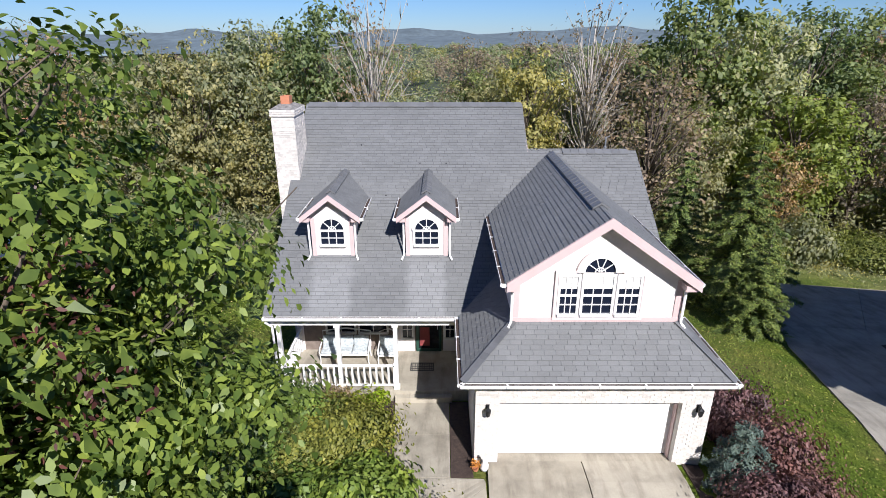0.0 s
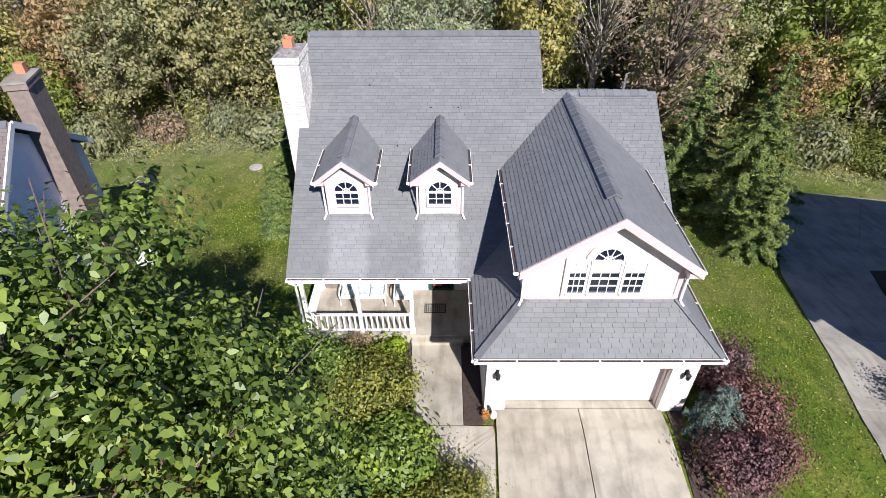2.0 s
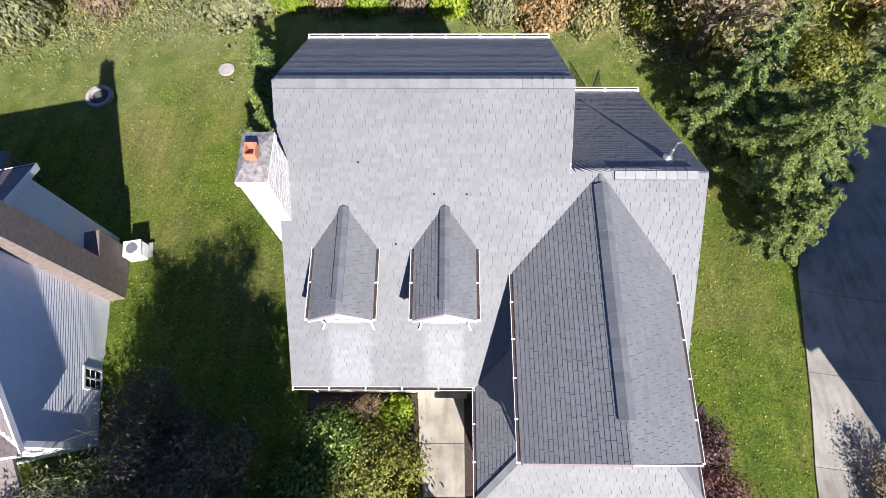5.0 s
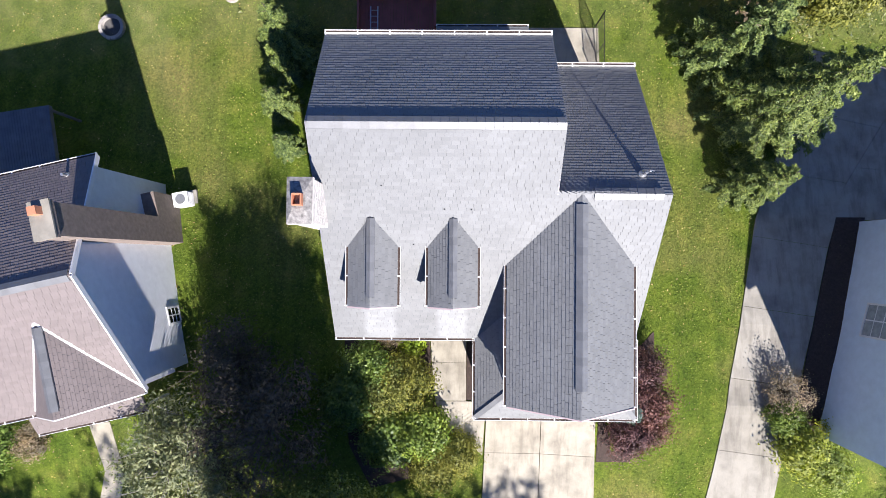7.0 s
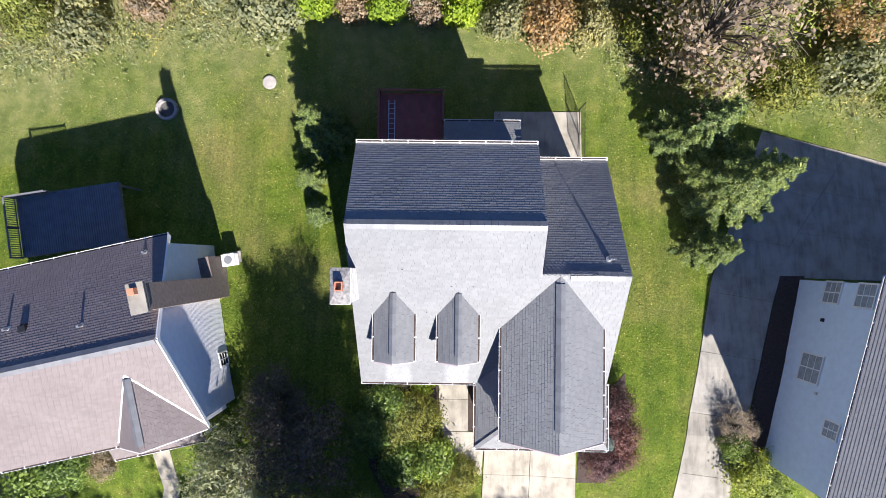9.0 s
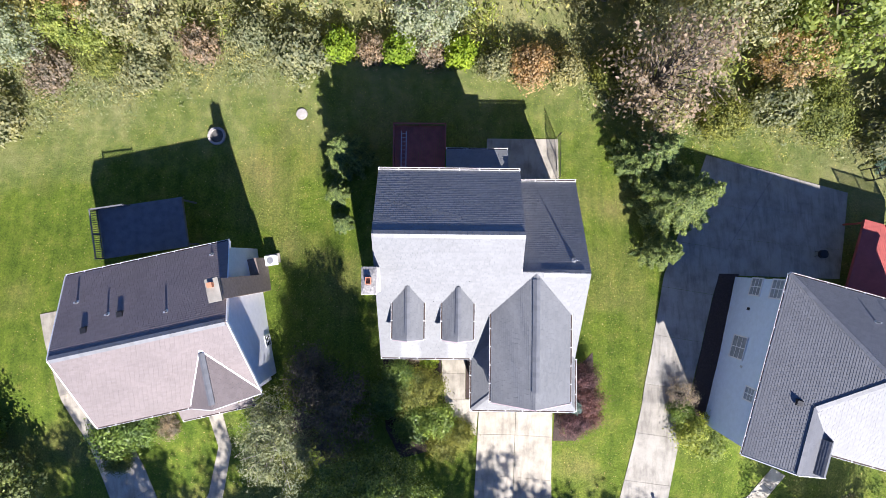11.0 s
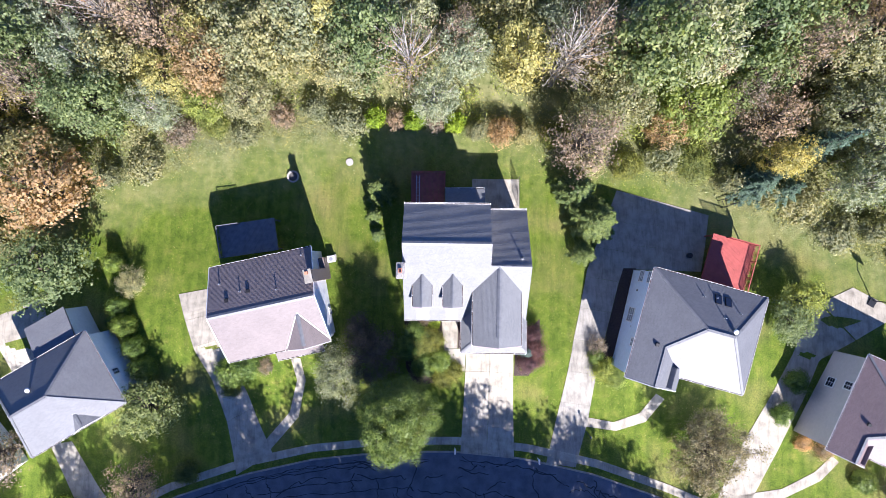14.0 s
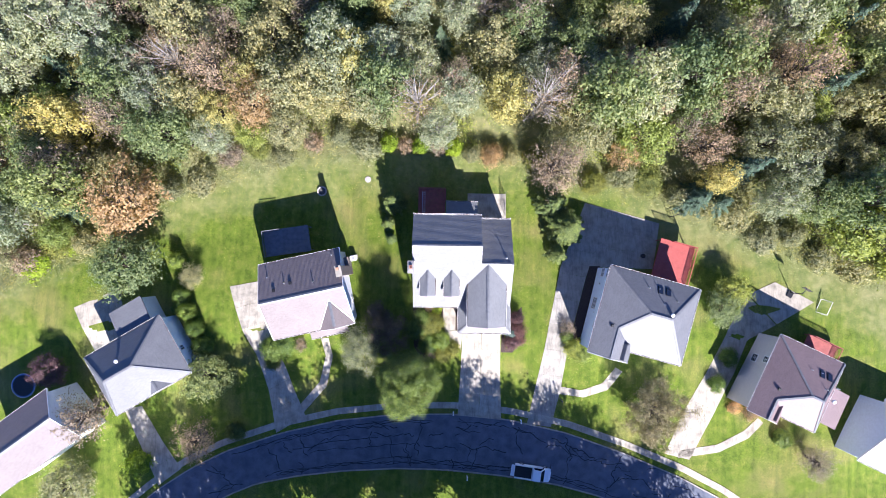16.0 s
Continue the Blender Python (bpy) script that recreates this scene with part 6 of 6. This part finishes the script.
def seat(x, y, w, label, nm):
    t = thing(nm, at(x, y, 0.15), label, "seat")
    for sx in (-w / 2, w / 2):
        for sy in (-0.3, 0.28):
            part("leg", Build().tube([(sx, sy, 0), (sx * 0.98, sy, 0.22), (sx, sy, 0.42)], [0.022, 0.018, 0.022], 6), WHITE, t)
        part("armrest", Build().tube([(sx, 0.3, 0.7), (sx, 0.0, 0.68), (sx, -0.28, 0.64), (sx, -0.36, 0.52), (sx, -0.3, 0.42)], 0.025, 6), WHITE, t)
    part("seat_frame", Build().box(-w / 2, w / 2, -0.32, 0.3, 0.38, 0.42), WHITE, t)
    k = max(1, round(w / 0.6))
    for i in range(k):
        a, c = -w / 2 + 0.03 + i * (w - 0.06) / k, -w / 2 + 0.01 + (i + 1) * (w - 0.06) / k
        for nm2, bx in (("seat_cushion", (a, c, -0.32, 0.2, 0.42, 0.54)), ("back_cushion", (a, c, 0.2, 0.34, 0.46, 0.88))):
            o = part(nm2, Build().box(*bx), CUSHION, t, "pale blue floral cushion")
            m = o.modifiers.new("soft", "BEVEL")
            m.width, m.segments = 0.05, 3
    part("back_frame", Build().tube([(-w / 2, 0.34, 0.4), (-w / 2, 0.4, 1.0), (0, 0.42, 1.1), (w / 2, 0.4, 1.0), (w / 2, 0.34, 0.4)], 0.025, 6), WHITE, t)


seat(-3.55, 16.9, 1.75, "white metal porch settee with pale blue floral cushions", "settee")
seat(-2.0, 16.85, 0.65, "white metal porch armchair with pale cushion", "armchair")

# ---- small things at the front ----
for x in (1.2, 6.88):
    la = thing("wall_lantern", at(x, 11.9, 1.92), "black metal wall lantern on whitewashed brick", "wall lamp", "garage lanterns")
    part("wall_plate", Build().box(-0.05, 0.05, -0.02, 0.01, -0.12, 0.12), BLACK, la)
    part("arm", Build().tube([(0, -0.01, 0.08), (0, -0.1, 0.16), (0, -0.16, 0.12)], 0.012, 6), BLACK, la)
    part("lantern", Build().tube([(0, -0.16, 0.12), (0, -0.16, 0.06), (0, -0.16, -0.12), (0, -0.16, -0.17)], [0.02, 0.085, 0.06, 0.02], 6), BLACK, la)
ORANGE = plain("pumpkin_orange", (0.6, 0.24, 0.04), 0.6)
pot = thing("flower_pot", at(0.9, 11.62, 0.04), "small pot with orange flowers at the garage corner", "flower pot")
part("pot", Build().tube([(0, 0, 0), (0, 0, 0.14)], [0.07, 0.1], 12), CLAY, pot)
rr = np.random.default_rng(4)
fp = rr.normal(0, 0.06, (160, 3)) + np.array([0, 0, 0.22])
part("flowers", leaf_mesh("flowers", fp, fp, 0.035, ORANGE, rr), ORANGE, pot, kind="stuff")
goose = Build().tube([(0, 0, 0), (0, 0, 0.1), (0.02, 0, 0.22), (0.0, 0, 0.34), (-0.03, 0, 0.44), (-0.06, 0, 0.5)], [0.08, 0.12, 0.1, 0.05, 0.045, 0.02], 10)
tagged(new("goose_ornament", goose.mesh("goose_ornament", WHITE, True)), "white goose ornament at the garage corner", "ornament").matrix_world = at(1.14, 11.62, 0.04)
for p in ([(1.78, 12.7, GE - 0.1), (1.83, 12.8, GE - 0.3), (1.83, 12.8, SK + 0.02), (1.74, 12.66, SK - 0.08)], [(6.45, 12.7, GE - 0.1), (6.42, 12.8, GE - 0.3), (6.42, 12.8, SK + 0.02), (6.5, 12.66, SK - 0.1)]):
    part("downspout", Build().tube(p, 0.04, 6), WHITE, house)
part("downspout", Build().tube([(-5.6, 14.9, 2.84), (-5.45, 15.05, 2.6), (-5.45, 15.05, 0.1)], 0.04, 6), WHITE, house)
roof_pipe(house, 6.5, 21.6, WZ - K * 0.6, 0.06, 0.4)
part("service_mast", Build().tube([(6.5, 21.6, WZ - 0.2), (6.5, 21.6, WZ + 0.35), (6.62, 21.6, WZ + 0.4)], 0.03, 8), STEEL, house)
for x, y in ((-3.2, 21.0), (-0.9, 20.2), (0.1, 20.2), (-2.1, 18.9)):
    part("nail_stain", Build().box(x, x + 0.05, y, y + 0.04, F(y) + 0.01, F(y) + 0.055), BLACK, house)

# ---- behind the house ----
deck(at(-5.26, 26.95), 3.85, 4.45, -0.1, -3.0, DECK_BROWN, [((0.05, 0.1), (0.05, 4.4)), ((0.05, 4.4), (3.8, 4.4)), ((3.8, 2.7), (3.8, 4.4))], "red-brown stained wooden deck at the rear")
lad = thing("ladder", at(-4.75, 27.3, -0.1), "aluminium ladder lying on the deck", "ladder")
for x in (0.0, 0.36):
    part("side_rail", Build().box(x, x + 0.05, 0, 3.7, 0.0, 0.07), STEEL, lad)
for i in range(12):
    part("rung", Build().tube([(0.05, 0.2 + i * 0.3, 0.035), (0.36, 0.2 + i * 0.3, 0.035)], 0.018, 6), STEEL, lad)
paving("patio", [(1.8, 31.1), (1.8, 26.9)], [(7.4, 31.1), (7.4, 26.9)], 1, "pale concrete patio slab behind the house", "patio", 0.06, gap=0, n=12)
tre = thing("fence_panel", at(7.25, 29.6, ground_z(7.25, 29.6)), "black metal trellis fence beside the patio", "fence")
for y in (-1.7, 0.0, 1.6):
    part("post", Build().tube([(0, y, -0.3), (0, y, 1.75)], 0.03, 6), BLACK, tre)
for z in (0.15, 1.6):
    part("rail", Build().box(-0.015, 0.015, -1.7, 1.6, z, z + 0.03), BLACK, tre)
picket = Build().tube([(0, 0, 0.05), (0, 0, 1.7)], 0.011, 5).mesh("picket", BLACK)
for i in range(26):
    part("picket", picket, BLACK, tre).location = (0, -1.64 + i * 0.127, 0)
STONE = plain("fire_ring_stone", (0.36, 0.33, 0.3), 0.9, var=0.2)
ring = thing("fire_ring", at(-19.64, 31.13, ground_z(-19.64, 31.13)), "round stone fire ring in the lawn", "fire pit")
blk = Build().box(-0.13, 0.13, -0.09, 0.09, -0.1, 0.25).mesh("stone", STONE)
for i in range(14):
    o = part("stone", blk, STONE, ring)
    o.matrix_basis = at(0.62 * math.cos(i * 0.449), 0.62 * math.sin(i * 0.449), 0, math.degrees(i * 0.449) + 90)
part("ash_bed", Build().tube([(0, 0, -0.1), (0, 0, 0.05)], 0.55, 20), plain("ash", (0.09, 0.085, 0.08), 0.95, var=0.3), ring)
cov = Build().tube([(0, 0, -0.1), (0, 0, 0.08), (0, 0, 0.11)], [0.45, 0.45, 0.38], 22)
tagged(new("well_cover", cov.mesh("well_cover", STONE)), "round concrete cover set in the lawn", "cover").matrix_world = at(-12.9, 32.95, ground_z(-12.9, 32.95))
gate = thing("garden_frame", at(31.4, 28.0, ground_z(31.4, 28.0), 20), "dark wooden frame at the pad's corner", "frame")
for x in (0.0, 1.3):
    for y in (0.0, 0.9):
        part("post", Build().box(x, x + 0.08, y, y + 0.08, -0.2, 1.6), BLACK, gate)
for z in (0.8, 1.5):
    part("rail", Build().box(0, 1.38, 0.02, 0.06, z, z + 0.08), BLACK, gate)
    part("rail", Build().box(0, 1.38, 0.92, 0.96, z, z + 0.08), BLACK, gate)
    part("rail", Build().box(0.02, 0.06, 0.08, 0.9, z, z + 0.08), BLACK, gate)
hoop = thing("basketball_hoop", at(48.3, 17.3, ground_z(48.3, 17.3), 150), "basketball hoop on a black pole at the pad", "basketball hoop")
part("pole", Build().tube([(0, 0, -0.2), (0, 0, 2.6), (0, -0.7, 3.0)], 0.06, 8), BLACK, hoop)
part("backboard", Build().box(-0.6, 0.6, -0.75, -0.7, 2.7, 3.5), GLASS, hoop)
part("rim", Build().tube([(0.23 * math.cos(i * 0.524), -1.02 + 0.23 * math.sin(i * 0.524), 3.0) for i in range(13)], 0.015, 5), ORANGE, hoop)
part("base", Build().box(-0.4, 0.4, -0.2, 0.7, -0.1, 0.2), BLACK, hoop)
goal = thing("soccer_goal", at(53.0, 15.2, ground_z(53.0, 15.2), 65), "small white toy goal on the lawn", "goal")
for a, c in (((-1, 0, 0), (-1, 0, 1.2)), ((1, 0, 0), (1, 0, 1.2)), ((-1, 0, 1.2), (1, 0, 1.2)), ((-1, 0.9, 0), (1, 0.9, 0)), ((-1, 0, 1.2), (-1, 0.9, 0)), ((1, 0, 1.2), (1, 0.9, 0))):
    part("bar", Build().tube([a, c], 0.04, 6), WHITE, goal)
lamp = thing("yard_lamp", at(15.2, 1.8, ground_z(15.2, 1.8)), "black yard lamp post beside the path", "lamp post")
part("post", Build().tube([(0, 0, -0.2), (0, 0, 1.9)], 0.04, 8), BLACK, lamp)
part("lantern", Build().tube([(0, 0, 1.9), (0, 0, 2.0), (0, 0, 2.25), (0, 0, 2.35)], [0.06, 0.1, 0.13, 0.02], 6), GLASS, lamp)

for x, y, turn, lab in ((2.2, -9.5, 180, "white mailbox on a post at the far kerb"), (0.1, -0.35, 0, "white mailbox on a post beside the driveway"), (9.7, -1.4, 0, "white mailbox on a post beside the driveway")):
    mb = thing("mailbox", at(x, y, ground_z(x, y), turn), lab, "mailbox", "mailboxes")
    part("post", Build().box(-0.05, 0.05, -0.05, 0.05, -0.3, 1.05), WHITE, mb)
    part("box", Build().add([(sx * k, sy, z) for sy in (-0.3, 0.25) for sx, z, k in ((-1, 1.05, 0.09), (-1, 1.2, 0.09), (-1, 1.27, 0.05), (1, 1.27, 0.05), (1, 1.2, 0.09), (1, 1.05, 0.09))], [(0, 1, 2, 3, 4, 5), (11, 10, 9, 8, 7, 6)] + [(k, 6 + k, 6 + (k + 1) % 6, (k + 1) % 6) for k in range(6)]), WHITE, mb)
    part("flag", Build().box(0.095, 0.105, -0.15, -0.02, 1.12, 1.3), RED, mb)
tramp = thing("trampoline", at(-62.0, 2.2, ground_z(-62.0, 2.2)), "round black trampoline in a back yard", "trampoline")
part("mat", Build().tube([(0, 0, 0.78), (0, 0, 0.8)], 1.5, 28), BLACK, tramp)
part("rim", Build().tube([(1.7 * math.cos(i * math.pi / 14), 1.7 * math.sin(i * math.pi / 14), 0.8) for i in range(29)], 0.06, 6), STEEL, tramp)
part("pad", Build().add([(r * math.cos(i * math.pi / 14), r * math.sin(i * math.pi / 14), 0.84) for i in range(28) for r in (1.5, 1.72)], [(2 * i, 2 * i + 1, (2 * i + 3) % 56, (2 * i + 2) % 56) for i in range(28)]), plain("blue_pad", (0.08, 0.14, 0.3), 0.6), tramp)
for i in range(6):
    part("leg", Build().tube([(1.7 * math.cos(i * 1.047), 1.7 * math.sin(i * 1.047), -0.1), (1.7 * math.cos(i * 1.047), 1.7 * math.sin(i * 1.047), 0.8)], 0.03, 6), STEEL, tramp)

# ---- the parked pickup ----
CARPAINT, cn, cb = material("white_car_paint", 0.25)
cb.inputs["Base Color"].default_value = (0.78, 0.8, 0.82, 1)
bump(cn, cb, noise_of(cn, 2.0), 0.02)
TYRE = plain("tyre_rubber", (0.02, 0.02, 0.02), 0.85)
truck = thing("pickup_truck", at(11.4, -8.7, ground_z(11.4, -8.7) + 0.03, -8.0), "white parked pickup truck with an open dark bed", "pickup truck")


def loft(sections):
    """A body through cross-sections given as x, half width at sill, half width at top, z low, z high."""
    b = Build()
    vs, n = [], 6
    for x, w0, w1, z0, z1 in sections:
        vs += [(x, -w0, z0), (x, -w0, (z0 + z1) / 2), (x, -w1, z1), (x, w1, z1), (x, w0, (z0 + z1) / 2), (x, w0, z0)]
    fs = [tuple(range(n)), tuple(range(len(vs) - 1, len(vs) - n - 1, -1))]
    for i in range(len(sections) - 1):
        fs += [(i * n + k, (i + 1) * n + k, (i + 1) * n + (k + 1) % n, i * n + (k + 1) % n) for k in range(n)]
    return b.add(vs, fs)


part("body", loft([(-2.55, 0.9, 0.86, 0.5, 0.72), (-2.4, 0.95, 0.9, 0.4, 0.75), (0.0, 0.97, 0.92, 0.38, 0.78), (1.3, 0.97, 0.9, 0.4, 1.08), (2.3, 0.94, 0.84, 0.42, 1.0), (2.6, 0.85, 0.7, 0.5, 0.85)]), CARPAINT, truck, smooth=False)
for y in (-0.94, 0.84):
    part("bed_side", Build().box(-2.5, -0.05, y, y + 0.1, 0.7, 1.18), CARPAINT, truck)
part("bed_floor", Build().box(-2.5, -0.05, -0.83, 0.83, 0.785, 0.83), BLACK, truck)
part("tailgate", Build().box(-3.05, -2.56, -0.78, 0.78, 0.78, 0.86), CARPAINT, truck, "lowered tailgate")
part("cab", loft([(-0.1, 0.93, 0.72, 0.78, 1.72), (0.3, 0.93, 0.74, 0.78, 1.8), (1.0, 0.93, 0.72, 0.8, 1.78), (1.65, 0.92, 0.86, 0.8, 1.12)]), CARPAINT, truck)
part("windscreen", Build().add([(1.06, -0.68, 1.765), (1.06, 0.68, 1.765), (1.64, 0.82, 1.16), (1.64, -0.82, 1.16)], [(0, 1, 2, 3)]), GLASS, truck)
for y, s in ((-0.95, -1), (0.95, 1)):
    part("side_window", Build().add([(0.05, s * 0.94, 1.28), (1.35, s * 0.94, 1.28), (0.95, s * 0.79, 1.68), (0.1, s * 0.79, 1.68)], [(0, 1, 2, 3)]), GLASS, truck)
    part("wing_mirror", Build().box(1.25, 1.4, s * 1.0 - 0.1, s * 1.0 + 0.1, 1.15, 1.32), BLACK, truck)
    for x in (-1.6, 1.75):
        w = part("wheel", Build().tube([(x, s * 0.74, 0.36), (x, s * 0.98, 0.36)], 0.36, 18), TYRE, truck)
        part("rim", Build().tube([(x, s * 0.9, 0.36), (x, s * 0.992, 0.36)], 0.21, 14), STEEL, w)
    part("headlight", Build().box(2.42, 2.6, s * 0.68 - 0.12, s * 0.68 + 0.12, 0.72, 0.88), GLASS, truck)

# ---- whitewashed bricks ----
def brick_rows(x0, x1, z0, z1, row0=0):
    z, r = z0, row0
    while z + 0.06 < z1:
        x = x0 - (0.1 if r % 2 else 0.0)
        while x < x1:
            a, c = max(x, x0), min(x + 0.192, x1)
            if c - a > 0.03:
                yield a, c, z
            x += 0.203
        z += 0.0745
        r += 1


brnd = random.Random(9)
meshes = {}
pieces = 0
rest = Build()
for x0, x1, z0, z1 in ((0.87, 1.53, 0.0, 2.08), (6.44, 7.23, 0.0, 2.08), (0.87, 7.23, 2.08, 2.86)):
    for a, c, z in brick_rows(x0, x1, z0, z1):
        w = round(c - a, 2)
        out = brnd.uniform(0.008, 0.016)
        if pieces < 300:
            if w not in meshes:
                meshes[w] = Build().box(0.003, w - 0.003, 0, 0.03, 0, 0.064).mesh("brick", BRICK)
            o = part("brick", meshes[w], BRICK, brick_wall)
            o.location = (a, 11.92 - out, z)
            pieces += 1
        else:
            rest.box(a + 0.003, c - 0.003, 11.92 - out, 11.93, z, z + 0.064)
part("brickwork", rest, BRICK, brick_wall, kind="stuff")
cb2 = Build()
for a, c, z in brick_rows(-6.12, -5.32, 2.0, 8.5):
    cb2.box(a + 0.004, c - 0.004, 19.55 - brnd.uniform(0.008, 0.02), 19.56, z, z + 0.064)
for a, c, z in brick_rows(19.55, 21.05, 2.0, 8.5, 1):
    cb2.box(-5.33, -5.32 + brnd.uniform(0.008, 0.02), a + 0.004, c - 0.004, z, z + 0.064)
    cb2.box(-6.12 - brnd.uniform(0.008, 0.02), -6.11, a + 0.004, c - 0.004, z, z + 0.064)
for a, c, z in brick_rows(-6.16, -5.28, 8.56, 8.78):
    cb2.box(a + 0.004, c - 0.004, 19.495, 19.515, z, z + 0.064)
for a, c, z in brick_rows(19.51, 21.09, 8.56, 8.78, 1):
    cb2.box(-5.285, -5.265, a + 0.004, c - 0.004, z, z + 0.064)
part("brickwork", cb2, BRICK, chim, kind="stuff")

# ---- turf and fallen leaves ----
grnd = np.random.default_rng(31)
PAVED = [(-1.8, 0.9, 8.5, 17), (0.6, 7.3, -1, 12), (-5.8, 7.6, 11.3, 29.6), (-6.0, -1.2, 6.5, 15.2), (6.6, 9.9, 8.2, 15)]


def scatter(n, x0, x1, y0, y1):
    p = np.stack([grnd.uniform(x0, x1, n), grnd.uniform(y0, y1, n)], 1)
    keep = np.ones(n, bool)
    for a, b, c, d in PAVED:
        keep &= ~((p[:, 0] > a) & (p[:, 0] < b) & (p[:, 1] > c) & (p[:, 1] < d))
    left = np.interp(p[:, 1], [-2, 7.8, 17.2, 30.2], [10.7, 12.75, 14.6, 19.4])
    keep &= ~((p[:, 0] > left - 0.05) & (p[:, 0] < left + 4.2))
    p = p[keep]
    return np.array([(x, y, ground_z(x, y)) for x, y in p])


TURF = foliage("turf_blade", (0.11, 0.17, 0.028), (0.27, 0.31, 0.08), 0.3, 0.7, 0.2)
q = scatter(60000, -16, 20, -0.5, 36)
me = leaf_mesh("turf", q + np.array([0, 0, 0.03]), q * 0 + np.array([0, -0.3, 0.6]), 0.045, TURF, grnd, 0.7, 2.2)
tagged(new("turf", me), "blades of mown lawn grass standing up", "grass", kind="stuff")
FALLEN = foliage("fallen_leaf", (0.3, 0.2, 0.06), (0.55, 0.45, 0.2), 0.15)
q = scatter(9000, -34, 30, -0.5, 36)
me = leaf_mesh("fallen_leaves", q + np.array([0, 0, 0.035]), q * 0 + np.array([0, 0, 1.0]), 0.055, FALLEN, grnd, 0.4, 1.5)
tagged(new("fallen_leaves", me), "yellow and tan fallen leaves on the lawn", "fallen leaves", kind="stuff")
